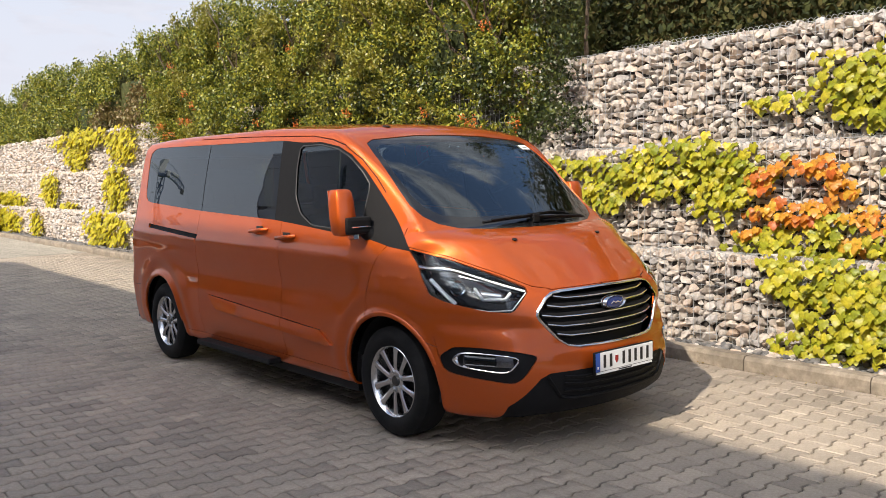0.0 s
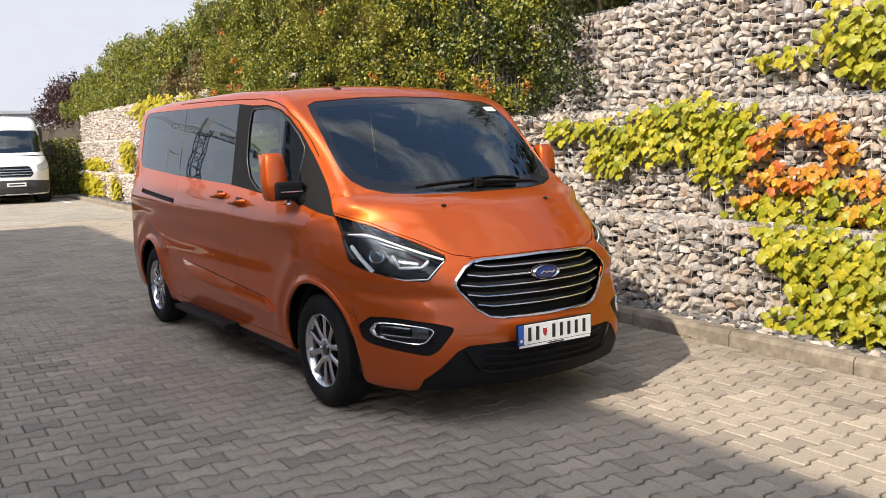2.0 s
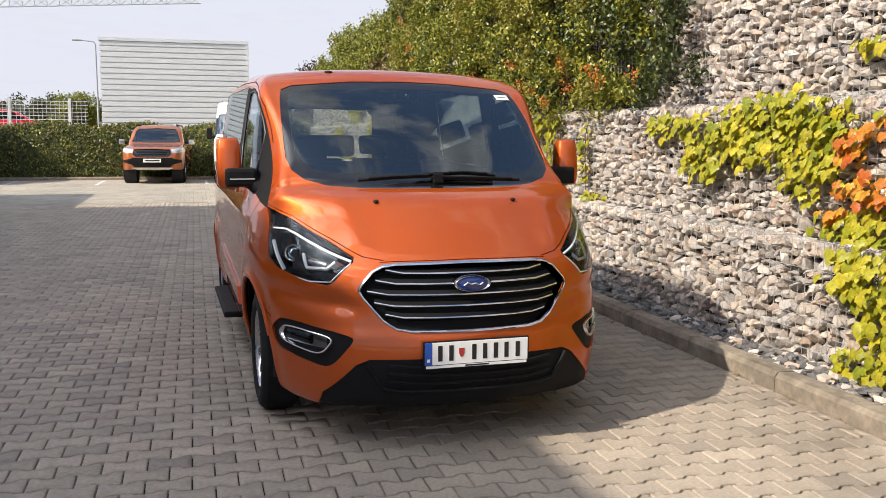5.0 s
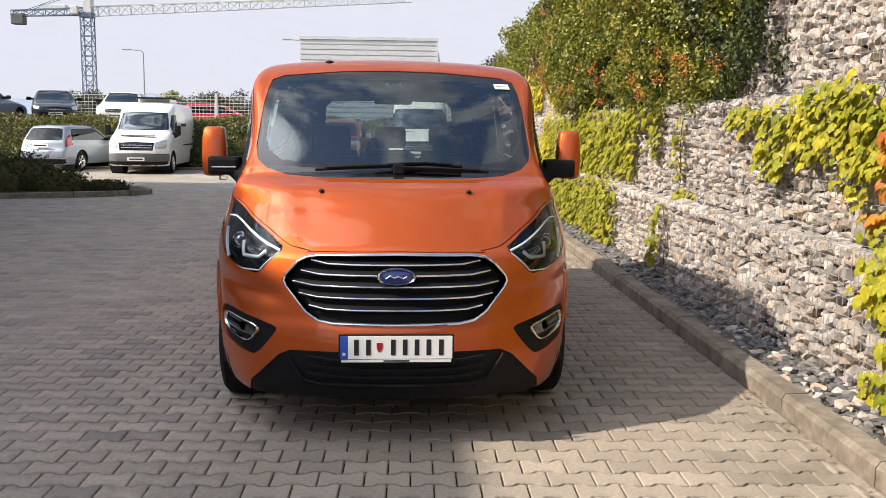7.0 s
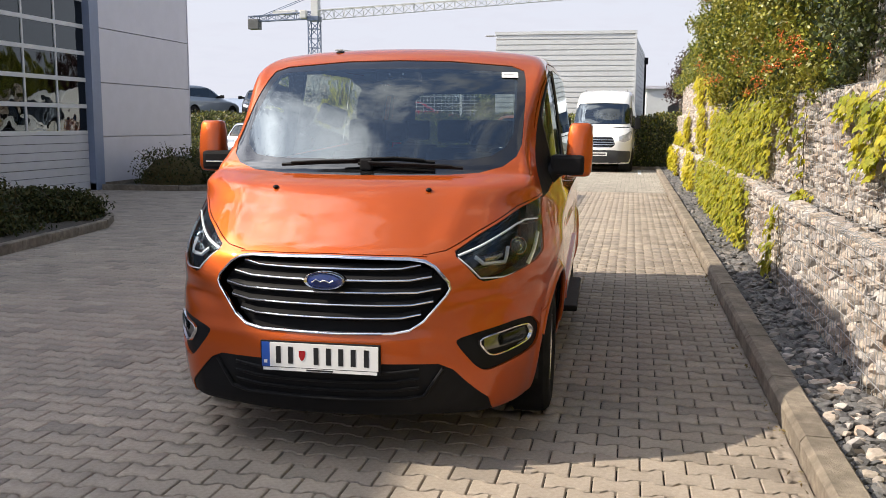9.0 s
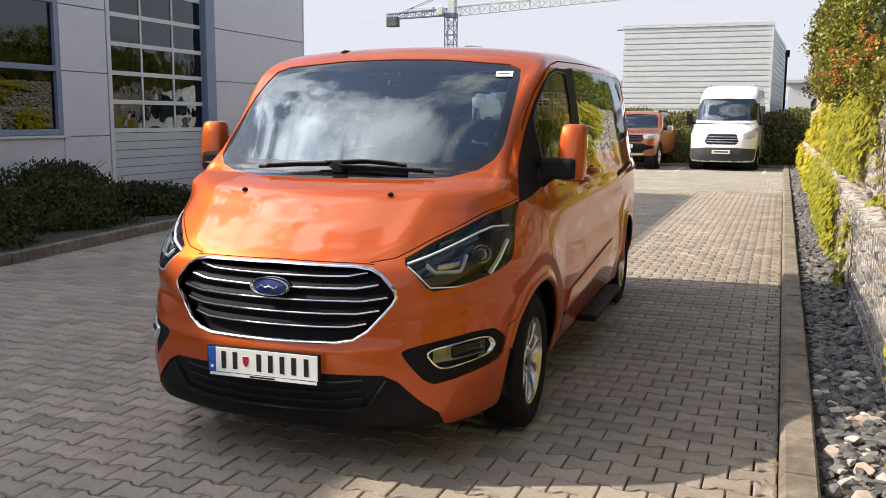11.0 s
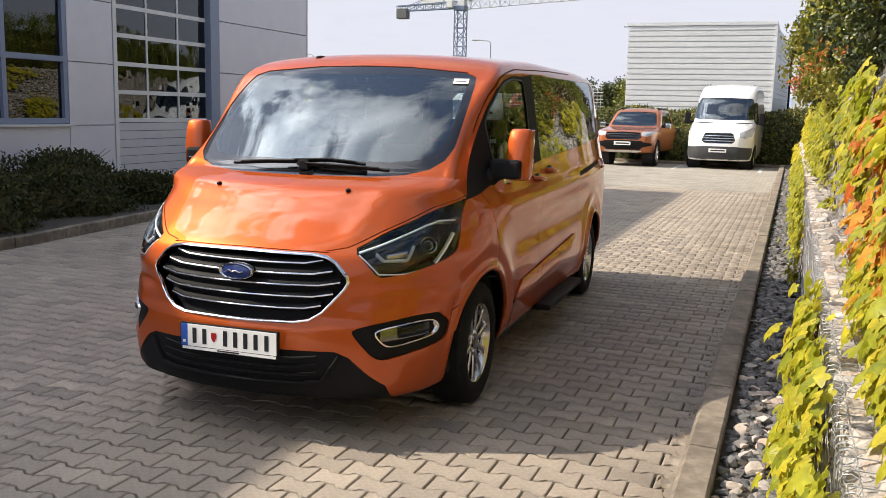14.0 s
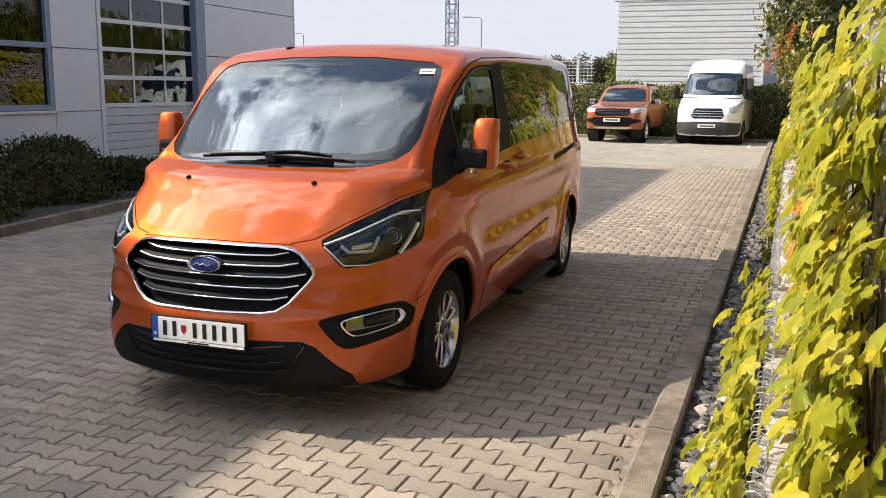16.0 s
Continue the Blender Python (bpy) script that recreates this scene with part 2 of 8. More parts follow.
RUBBER = surface("tyre_rubber", two((0.008, 0.008, 0.0085), 0.3), 12, 0.8, bump=0.2, bump_scale=80, stain=((0.045, 0.040, 0.035), 0.2), stain_scale=6, spec=0.2)
LAMP_WHITE = surface("lamp_white", two((0.85, 0.87, 0.9), 0.03), 5, 0.25)
RED_LENS = surface("red_lens", two((0.35, 0.01, 0.012)), 5, 0.15, coat=0.8)
PLATE_WHITE = surface("plate_white", two((0.80, 0.80, 0.79), 0.03), 15, 0.35)
PLATE_BLUE = surface("plate_blue", two((0.02, 0.09, 0.42), 0.1), 15, 0.35)
PLATE_INK = surface("plate_ink", two((0.012, 0.012, 0.014)), 15, 0.4)
BADGE_BLUE = surface("badge_blue", two((0.012, 0.03, 0.16)), 15, 0.15, coat=0.8)
PAPER = surface("paper", two((0.75, 0.75, 0.73), 0.04), 15, 0.6)

CONCRETE_PAVER = surface("paving_concrete", [(0.25, (0.285, 0.243, 0.200)), (0.5, (0.370, 0.317, 0.262)), (0.75, (0.45, 0.387, 0.322))], 45, 0.68, bump=0.5, bump_scale=260,
                         island=((0.70, 0.70, 0.71), (0.95, 0.94, 0.93), (1.04, 1.02, 1.0), (0.90, 0.89, 0.88), (1.18, 1.16, 1.13)), stain=((0.15, 0.137, 0.12), 0.28), stain_scale=0.9, spec=0.3, dirt_shade=((0.085, 0.066, 0.046), 0.55, 5.0, 6.1))
CONCRETE_PAVER_ONE = surface("paving_concrete_single", [(0.25, (0.285, 0.243, 0.200)), (0.5, (0.370, 0.317, 0.262)), (0.75, (0.45, 0.387, 0.322))], 45, 0.68, bump=0.5, bump_scale=260,
                             per_object=((0.70, 0.70, 0.71), (0.95, 0.94, 0.93), (1.04, 1.02, 1.0), (0.90, 0.89, 0.88), (1.18, 1.16, 1.13)), stain=((0.15, 0.137, 0.12), 0.28), stain_scale=0.9, spec=0.3, dirt_shade=((0.085, 0.066, 0.046), 0.55, 5.0, 6.1))
JOINT_SAND = surface("joint_sand", [(0.3, (0.012, 0.010, 0.008)), (0.7, (0.040, 0.033, 0.026))], 120, 0.95, bump=0.6, bump_scale=500)
KERB_CONCRETE = surface("kerb_concrete", [(0.25, (0.135, 0.108, 0.082)), (0.5, (0.235, 0.195, 0.15)), (0.75, (0.34, 0.29, 0.23))], 14, 0.9, bump=0.8, bump_scale=150, stain=((0.085, 0.070, 0.055), 0.8), stain_scale=2.6)
STONE_TONES = ((0.60, 0.58, 0.57), (0.82, 0.74, 0.67), (1.0, 0.97, 0.95), (0.70, 0.70, 0.73), (1.0, 0.89, 0.78), (0.88, 0.86, 0.86), (0.84, 0.66, 0.54), (1.08, 1.06, 1.04), (0.50, 0.50, 0.53))
STONE = surface("limestone", [(0.25, (0.29, 0.275, 0.262)), (0.5, (0.475, 0.452, 0.428)), (0.75, (0.68, 0.655, 0.628))], 14, 0.85, bump=0.7, bump_scale=70, island=STONE_TONES, stain=((0.40, 0.30, 0.21), 0.42), stain_scale=3.4)
STONE_ONE = surface("limestone_single", [(0.25, (0.29, 0.275, 0.262)), (0.5, (0.475, 0.452, 0.428)), (0.75, (0.68, 0.655, 0.628))], 14, 0.85, bump=0.7, bump_scale=70, per_object=STONE_TONES, stain=((0.40, 0.30, 0.21), 0.42), stain_scale=3.4)
GRAVEL_TONES = ((0.7, 0.7, 0.72), (0.9, 0.9, 0.92), (1.25, 1.22, 1.2), (0.8, 0.82, 0.85), (1.9, 1.75, 1.6), (1.0, 1.0, 1.0))
GRAVEL = surface("slate_gravel", [(0.25, (0.070, 0.070, 0.072)), (0.75, (0.155, 0.150, 0.146))], 25, 0.8, bump=0.6, bump_scale=120, island=GRAVEL_TONES)
SOIL = surface("soil", [(0.3, (0.035, 0.028, 0.02)), (0.7, (0.08, 0.065, 0.048))], 18, 0.95, bump=0.8, bump_scale=60)
GRASS_GROUND = surface("rough_grass", [(0.3, (0.05, 0.065, 0.02)), (0.7, (0.13, 0.14, 0.05))], 6, 0.95, bump=0.8, bump_scale=40)
CLADDING = surface("grey_cladding", two((0.585, 0.578, 0.635), 0.04), 3, 0.45, metal=0.15, bump=0.03, bump_scale=300)
CLADDING_PALE = surface("pale_cladding", two((0.62, 0.635, 0.64), 0.04), 3, 0.45, metal=0.1)
FRAME_BLUE = surface("window_frame_blue", two((0.20, 0.24, 0.34), 0.06), 6, 0.4)
FRAME_WHITE = surface("door_frame_white", two((0.62, 0.62, 0.62), 0.05), 6, 0.45)
DOOR_PANEL = surface("door_panel", two((0.50, 0.50, 0.53), 0.05), 6, 0.45)
GLASS_WARPED = glass("warped_door_pane", (0.10, 0.11, 0.11), 1.7, warp=0.010)
GLASS_BUILDING = glass("building_glass", (0.10, 0.11, 0.11), 1.7)
BARK = surface("bark", [(0.3, (0.045, 0.032, 0.022)), (0.7, (0.13, 0.095, 0.065))], 30, 0.9, bump=0.8, bump_scale=70)
CRANE_STEEL = surface("crane_steel", two((0.16, 0.20, 0.30), 0.15), 2, 0.5)
# distance haze is mixed into this blue-grey base colour
HAZED_HILL = surface("hazed_hill", two((0.22, 0.27, 0.36), 0.1), 0.02, 1.0)


def leaf_material(name, tones, per_object=False, rough=0.42, through_light=0.45):
    m, nt, b = nodes_of(name)
    if per_object:
        rnd = nt.nodes.new("ShaderNodeObjectInfo").outputs["Random"]
    else:
        rnd = nt.nodes.new("ShaderNodeNewGeometry").outputs["Random Per Island"]
    col = ramp(nt, rnd, [(i / max(1, len(tones) - 1), c) for i, c in enumerate(tones)])
    tc = nt.nodes.new("ShaderNodeTexCoord")
    n = add(nt, "ShaderNodeTexNoise", Scale=30.0, Detail=4.0)
    nt.links.new(tc.outputs["Object"], n.inputs["Vector"])
    v = ramp(nt, n.outputs["Fac"], [(0.3, (0.72,) * 3), (0.7, (1.2,) * 3)])
    col = mixed(nt, 1.0, col, v, "MULTIPLY")
    nt.links.new(col, b.inputs["Base Color"])
    b.inputs["Roughness"].default_value = rough
    tl = nt.nodes.new("ShaderNodeBsdfTranslucent")
    nt.links.new(col, tl.inputs["Color"])
    mx = nt.nodes.new("ShaderNodeMixShader")
    mx.inputs[0].default_value = through_light
    out = nt.nodes["Material Output"]
    nt.links.new(b.outputs[0], mx.inputs[1])
    nt.links.new(tl.outputs[0], mx.inputs[2])
    nt.links.new(mx.outputs[0], out.inputs["Surface"])
    return m


IVY_TONES = [(0.20, 0.235, 0.016), (0.31, 0.32, 0.022), (0.42, 0.39, 0.028), (0.33, 0.34, 0.024), (0.58, 0.49, 0.036), (0.22, 0.26, 0.018), (0.50, 0.42, 0.032), (0.40, 0.39, 0.026)]
IVY_FAR_TONES = [(0.21, 0.24, 0.018), (0.34, 0.33, 0.022), (0.46, 0.40, 0.028), (0.28, 0.30, 0.020)]
IVY_RED_TONES = [(0.52, 0.19, 0.022), (0.62, 0.30, 0.030), (0.48, 0.11, 0.022), (0.62, 0.38, 0.040), (0.55, 0.24, 0.028)]
LEAF_IVY = leaf_material("ivy_leaf_yellow_green", IVY_TONES)
LEAF_IVY_FAR = leaf_material("ivy_leaf_yellow", IVY_FAR_TONES)
LEAF_IVY_YELLOW = leaf_material("ivy_leaf_bright_yellow", [(0.34, 0.32, 0.02), (0.50, 0.43, 0.025), (0.58, 0.48, 0.03), (0.42, 0.39, 0.022)])
LEAF_IVY_RED = leaf_material("ivy_leaf_orange", IVY_RED_TONES)
LEAF_IVY_ONE = leaf_material("ivy_leaf_yellow_green_single", IVY_TONES, True)
LEAF_IVY_RED_ONE = leaf_material("ivy_leaf_orange_single", IVY_RED_TONES, True)
LEAF_HEDGE = leaf_material("hedge_leaf", [(0.026, 0.046, 0.008), (0.095, 0.125, 0.018), (0.20, 0.22, 0.026), (0.36, 0.325, 0.036), (0.13, 0.155, 0.020)], rough=0.42, through_light=0.2)
# dark copy of the hedge leaf, also used to paint shade on hedge parts
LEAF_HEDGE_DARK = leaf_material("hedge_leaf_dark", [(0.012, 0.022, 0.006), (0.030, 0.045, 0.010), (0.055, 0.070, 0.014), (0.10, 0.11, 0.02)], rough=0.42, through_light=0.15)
LEAF_PLUM = leaf_material("plum_leaf", [(0.030, 0.012, 0.014), (0.060, 0.022, 0.022), (0.045, 0.030, 0.020)], through_light=0.2)
# yellower, brighter leaf copy that paints sunlight onto hedge clumps
LEAF_HEDGE_YELLOW_LIT = leaf_material("hedge_leaf_yellow_lit", [(0.13, 0.14, 0.018), (0.22, 0.21, 0.025), (0.30, 0.26, 0.035), (0.17, 0.17, 0.022)], through_light=0.25)
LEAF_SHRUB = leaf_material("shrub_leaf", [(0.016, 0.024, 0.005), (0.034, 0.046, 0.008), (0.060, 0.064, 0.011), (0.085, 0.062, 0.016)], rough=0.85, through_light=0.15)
LEAF_BROWN = leaf_material("dry_leaf", [(0.12, 0.08, 0.03), (0.20, 0.14, 0.05), (0.16, 0.15, 0.05)], through_light=0.2)
BERRY = surface("orange_berries", two((0.62, 0.15, 0.02), 0.25), 40, 0.4, island=(0.6, 1.15))

# ---- mesh helpers ----
from mathutils.geometry import tessellate_polygon


def mesh_ob(name, verts, faces, mat, parent=None, label="", smooth=False, normals=None):
    me = bpy.data.meshes.new(name)
    me.from_pydata([tuple(v) for v in verts], [], [tuple(f) for f in faces])
    if mat:
        me.materials.append(mat)
    if smooth or normals is not None:
        me.polygons.foreach_set("use_smooth", [True] * len(me.polygons))
    me.update()
    if normals is not None:
        me.normals_split_custom_set_from_vertices([tuple(n) for n in normals])
    ob = new(name, me)
    if parent:
        ob.parent = parent
    if label:
        ob["label"] = label
    return ob


def part(name, bm, mat, parent=None, label="", smooth=False):
    me = bpy.data.meshes.new(name)
    bm.to_mesh(me)
    bm.free()
    me.materials.append(mat)
    if smooth:
        me.polygons.foreach_set("use_smooth", [True] * len(me.polygons))
        me.set_sharp_from_angle(angle=radians(38))
    ob = new(name, me)
    if parent:
        ob.parent = parent
    if label:
        ob["label"] = label
    return ob


def thing(name, m, label, category, group="", kind=""):
    ob = new(name)
    ob.empty_display_size = 0.1
    ob.matrix_world = m
    return tagged(ob, label, category, group, kind)


def box(bm, x0, x1, y0, y1, z0, z1, bevel=0.0, m=None):
    r = bmesh.ops.create_cube(bm, size=1.0)
    vs = r["verts"]
    for v in vs:
        v.co = Vector(((x0 + x1) / 2 + v.co.x * (x1 - x0), (y0 + y1) / 2 + v.co.y * (y1 - y0), (z0 + z1) / 2 + v.co.z * (z1 - z0)))
    if bevel:
        es = list({e for v in vs for e in v.link_edges})
        r = bmesh.ops.bevel(bm, geom=es, offset=bevel, segments=2, affect="EDGES", profile=0.6)
        vs = list({v for f in r["faces"] for v in f.verts} | {v for v in vs if v.is_valid})
    if m is not None:
        bmesh.ops.transform(bm, matrix=m, verts=vs)
    return vs


def boxes(name, dims, mat, parent=None, label="", bevel=0.0, m=None):
    bm = bmesh.new()
    for d in dims:
        box(bm, *d, bevel=bevel, m=m)
    return part(name, bm, mat, parent, label)


def tube(bm, pts, r, sides=8, caps=True):
    """A round bar along the points; r may be a list of radii."""
    pts = [Vector(p) for p in pts]
    rs = r if isinstance(r, (list, tuple)) else [r] * len(pts)
    rings = []
    for i, p in enumerate(pts):
        d = (pts[min(i + 1, len(pts) - 1)] - pts[max(i - 1, 0)]).normalized()
        a = d.orthogonal().normalized() if not rings else (ref - d * ref.dot(d)).normalized()
        ref = a
        b = d.cross(a)
        rings.append([bm.verts.new(p + rs[i] * (math.cos(2 * math.pi * k / sides) * a + math.sin(2 * math.pi * k / sides) * b)) for k in range(sides)])
    for q, s in zip(rings, rings[1:]):
        for k in range(sides):
            bm.faces.new((q[k], q[(k + 1) % sides], s[(k + 1) % sides], s[k]))
    if caps:
        bm.faces.new(list(reversed(rings[0])))
        bm.faces.new(rings[-1])


def lathe(bm, profile, steps=48, axis="X", m=None):
    """Profile (along, radius) turned round the axis."""
    rings = []
    for a, r in profile:
        ring = []
        for k in range(steps):
            c, s = math.cos(2 * math.pi * k / steps) * r, math.sin(2 * math.pi * k / steps) * r
            co = Vector((a, c, s)) if axis == "X" else Vector((c, a, s)) if axis == "Y" else Vector((c, s, a))
            ring.append(bm.verts.new(m @ co if m is not None else co))
        rings.append(ring)
    for q, s in zip(rings, rings[1:]):
        for k in range(steps):
            bm.faces.new((q[k], s[k], s[(k + 1) % steps], q[(k + 1) % steps]))


def slab(bm, outline, depth, place, bevel=0.0):
    """A plate: an outline of (u, v), place(u, v, w) gives the 3D point, w from 0 (face) to depth (back)."""
    f = [bm.verts.new(place(u, v, 0)) for u, v in outline]
    b = [bm.verts.new(place(u, v, depth)) for u, v in outline]
    n = len(f)
    bm.faces.new(f)
    bm.faces.new(list(reversed(b)))
    for i in range(n):
        bm.faces.new((f[i], b[i], b[(i + 1) % n], f[(i + 1) % n]))


def smooth_outline(pts, rounds=2, keep=0.22):
    """Cuts the corners of a closed outline."""
    for _ in range(rounds):
        q = []
        for i, (x, y) in enumerate(pts):
            x1, y1 = pts[(i + 1) % len(pts)]
            q += [(x + (x1 - x) * keep, y + (y1 - y) * keep), (x + (x1 - x) * (1 - keep), y + (y1 - y) * (1 - keep))]
        pts, keep = q, 0.25
    return pts


def lettering(body, size, m, mat, parent, name="lettering", depth=0.0008, squeeze=1.0):
    cu = bpy.data.curves.new(name, "FONT")
    cu.body, cu.size, cu.align_x, cu.align_y, cu.extrude, cu.space_character = body, size, "CENTER", "CENTER", depth, 1.05
    ob = new("tmp", cu)
    dg = bpy.context.evaluated_depsgraph_get()
    me = bpy.data.meshes.new_from_object(ob.evaluated_get(dg))
    bpy.data.objects.remove(ob)
    bpy.data.curves.remove(cu)
    me.transform(m @ Matrix.Diagonal((squeeze, 1, 1, 1)))
    me.materials.clear()
    me.materials.append(mat)
    o = new(name, me)
    o.parent = parent
    return o


def merge_stamps(name, library, placings, mat, parent=None, label=""):
    """Many small pieces as one mesh. library: (verts, faces) arrays; placings: (index, 4x4)."""
    vs, fs, off = [], [], 0
    for k, m in placings:
        v, f = library[k]
        vs.append(v @ m[:3, :3].T + m[:3, 3])
        fs += [tuple(i + off for i in face) for face in f]
        off += len(v)
    me = bpy.data.meshes.new(name)
    me.from_pydata(np.concatenate(vs).tolist(), [], fs)
    me.materials.append(mat)
    me.update()
    ob = new(name, me)
    if parent:
        ob.parent = parent
    if label:
        ob["label"] = label
    return ob


def rot_np(rng, tilt=math.pi):
    return np.array(Euler((rng.uniform(-tilt, tilt), rng.uniform(-tilt, tilt), rng.uniform(-math.pi, math.pi))).to_matrix())


def place_np(loc, rot, scl):
    m = np.eye(4)
    m[:3, :3] = rot * np.asarray(scl)[None, :]
    m[:3, 3] = loc
    return m

# ---- ground, kerbs, walls ----
KERB_X0, KERB_X1, KERB_Z = 6.12, 6.27, 0.115
COURSES = ((6.66, 0.0, 0.84), (6.88, 0.84, 1.79), (7.06, 1.79, 2.76))   # face x, foot z, top z
WALL_Y0, WALL_Y1 = -14.0, 34.0

bm = bmesh.new()
for v in [(-900, -900, -0.045), (900, -900, -0.045), (900, 1500, -0.045), (-900, 1500, -0.045)]:
    bm.verts.new(v)
bm.faces.new(bm.verts)
ground = tagged(part("ground", bm, GRASS_GROUND), "rough grassy earth reaching the horizon", "ground", kind="structure")


def brick_road(name):
    """Paving seen from far: rows of blocks with dark joints."""
    m, nt, b = nodes_of(name)
    tc = nt.nodes.new("ShaderNodeTexCoord")
    br = nt.nodes.new("ShaderNodeTexBrick")
    br.inputs["Scale"].default_value = 1.0
    br.inputs["Brick Width"].default_value = 0.2
    br.inputs["Row Height"].default_value = 0.14
    br.inputs["Mortar Size"].default_value = 0.005
    br.inputs["Color1"].default_value = (0.275, 0.25, 0.21, 1)
    br.inputs["Color2"].default_value = (0.375, 0.342, 0.288, 1)
    br.inputs["Mortar"].default_value = (0.11, 0.098, 0.08, 1)
    nt.links.new(tc.outputs["Object"], br.inputs["Vector"])
    n = add(nt, "ShaderNodeTexNoise", Scale=0.7, Detail=6.0, Roughness=0.65)
    nt.links.new(tc.outputs["Object"], n.inputs["Vector"])
    v = ramp(nt, n.outputs["Fac"], [(0.3, (0.78,) * 3), (0.7, (1.12,) * 3)])
    nt.links.new(mixed(nt, 1.0, br.outputs["Color"], v, "MULTIPLY"), b.inputs["Base Color"])
    b.inputs["Roughness"].default_value = 0.88
    bp = nt.nodes.new("ShaderNodeBump")
    bp.inputs["Strength"].default_value = 0.5
    bp.inputs["Distance"].default_value = 0.006
    bp.invert = True
    nt.links.new(br.outputs["Fac"], bp.inputs["Height"])
    nt.links.new(bp.outputs[0], b.inputs["Normal"])
    return m


PAVED_FAR = brick_road("paving_far")
PAVE_X0, PAVE_X1, PAVE_Y0, PAVE_Y1 = -6.0, 6.12, -1.6, 20.4     # where single blocks are laid
pave = boxes("pavement", [(-40, KERB_X0, PAVE_Y1, 60, -0.2, 0.0), (-40, PAVE_X0, -30, PAVE_Y1, -0.2, 0.0), (PAVE_X0, KERB_X0, -30, PAVE_Y0, -0.2, 0.0)], PAVED_FAR)
tagged(pave, "grey concrete block paving of the yard", "pavement", kind="structure")
bed = boxes("joint_bed", [(PAVE_X0, KERB_X0, PAVE_Y0, PAVE_Y1, -0.2, -0.022)], JOINT_SAND)
tagged(bed, "dark sandy bedding showing in the paving joints", "pavement", kind="structure")

gravel_soil = boxes("gravel_bed", [(KERB_X1, 6.9, WALL_Y0, 32.0, -0.2, 0.035)], SOIL)
tagged(gravel_soil, "dark soil strip between kerb and stone wall", "ground", kind="structure")
bank = boxes("bank", [(7.5, 60, WALL_Y0, 60, -0.2, 2.66)], SOIL)
tagged(bank, "raised earth bank held by the gabion wall", "ground", kind="structure")


def kerb_line(points, x_in=0.15, z=KERB_Z, length=1.0, name="kerb", label="worn grey-brown concrete kerb"):
    """Kerb stones of about a metre along a polyline, with bevelled top edges and open joints."""
    root = tagged(new(name), label, "kerb", kind="structure")
    rng = random.Random(len(points) * 7 + int(points[0][1] * 10))
    for (xa, ya), (xb, yb) in zip(points, points[1:]):
        d = Vector((xb - xa, yb - ya))
        n = max(1, round(d.length / length))
        u = d.normalized()
        for k in range(n):
            a = Vector((xa, ya)) + d * (k / n) + u * 0.004
            l = d.length / n - 0.008
            bm = bmesh.new()
            dz = rng.uniform(-0.006, 0.006)
            prof = [(0, -0.15), (0, z - 0.03), (0.022, z), (x_in - 0.012, z), (x_in, z - 0.012), (x_in, -0.15)]
            side = Vector((u.y, -u.x))
            rings = []
            for s in (0, l):
                rings.append([bm.verts.new((a.x + u.x * s + side.x * p, a.y + u.y * s + side.y * p, h + dz + rng.uniform(-0.002, 0.002))) for p, h in prof])
            for i in range(len(prof)):
                j = (i + 1) % len(prof)
                bm.faces.new((rings[0][i], rings[0][j], rings[1][j], rings[1][i]))
            bm.faces.new(list(reversed(rings[0])))
            bm.faces.new(rings[1])
            part("kerb_stone", bm, KERB_CONCRETE, root)
    return root


kerb_line([(KERB_X0, -8.0), (KERB_X0, 31.0)])
kerb_line([(6.6, 31.0), (-12.5, 31.0)], 0.12, 0.10, name="kerb_far", label="pale concrete kerb behind the parking bays")

# gabion wall: cores behind the stone skins, near-black to paint shade into the gaps
gabion = tagged(new("gabion_wall"), "stepped gabion wall of pale limestone in wire baskets", "wall", kind="structure")
CORE_GAP_SHADE = surface("core_gap_shade", [(0.3, (0.018, 0.016, 0.014)), (0.7, (0.06, 0.055, 0.05))], 16, 0.95, bump=0.8, bump_scale=50)
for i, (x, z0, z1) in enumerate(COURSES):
    boxes("core", [(x + 0.07, 7.6 - 0.02 * i, WALL_Y0, WALL_Y1, z0 - (0.1 if i == 0 else 0.0), z1 - 0.06)], CORE_GAP_SHADE, gabion)

# service hall to the side: tall part and a lower end; the unseen upper heights and split are set to cast the yard's
# shadow edge
HALL_X, HALL_SPLIT, HALL_END, HALL_TALL, HALL_LOW = -6.1, 16.4, 22.0, 8.75, 5.3
hall = tagged(new("service_hall"), "grey metal-clad service hall with sectional door and blue-framed windows", "building", kind="structure")
DOOR_Y0, DOOR_Y1, DOOR_Z1 = 14.52, 17.58, 4.58
WIN_Y0, WIN_Y1, WIN_Z0, WIN_Z1 = 7.55, 13.2, 1.19, 3.6


def clad_wall(y0, y1, z0, z1, panel=1.175):
    """Horizontal metal panels with recessed joints, on the hall's yard side."""
    z = z0
    while z < z1 - 1e-3:
        t = min(z1, (math.floor((z + 0.02) / panel + 1e-6) + 1) * panel - 0.02)
        bm = bmesh.new()
        box(bm, HALL_X - 0.12, HALL_X, y0 + 0.006, y1 - 0.006, z + 0.008, t - 0.008, bevel=0.006)
        part("panel", bm, CLADDING, hall)
        z = t


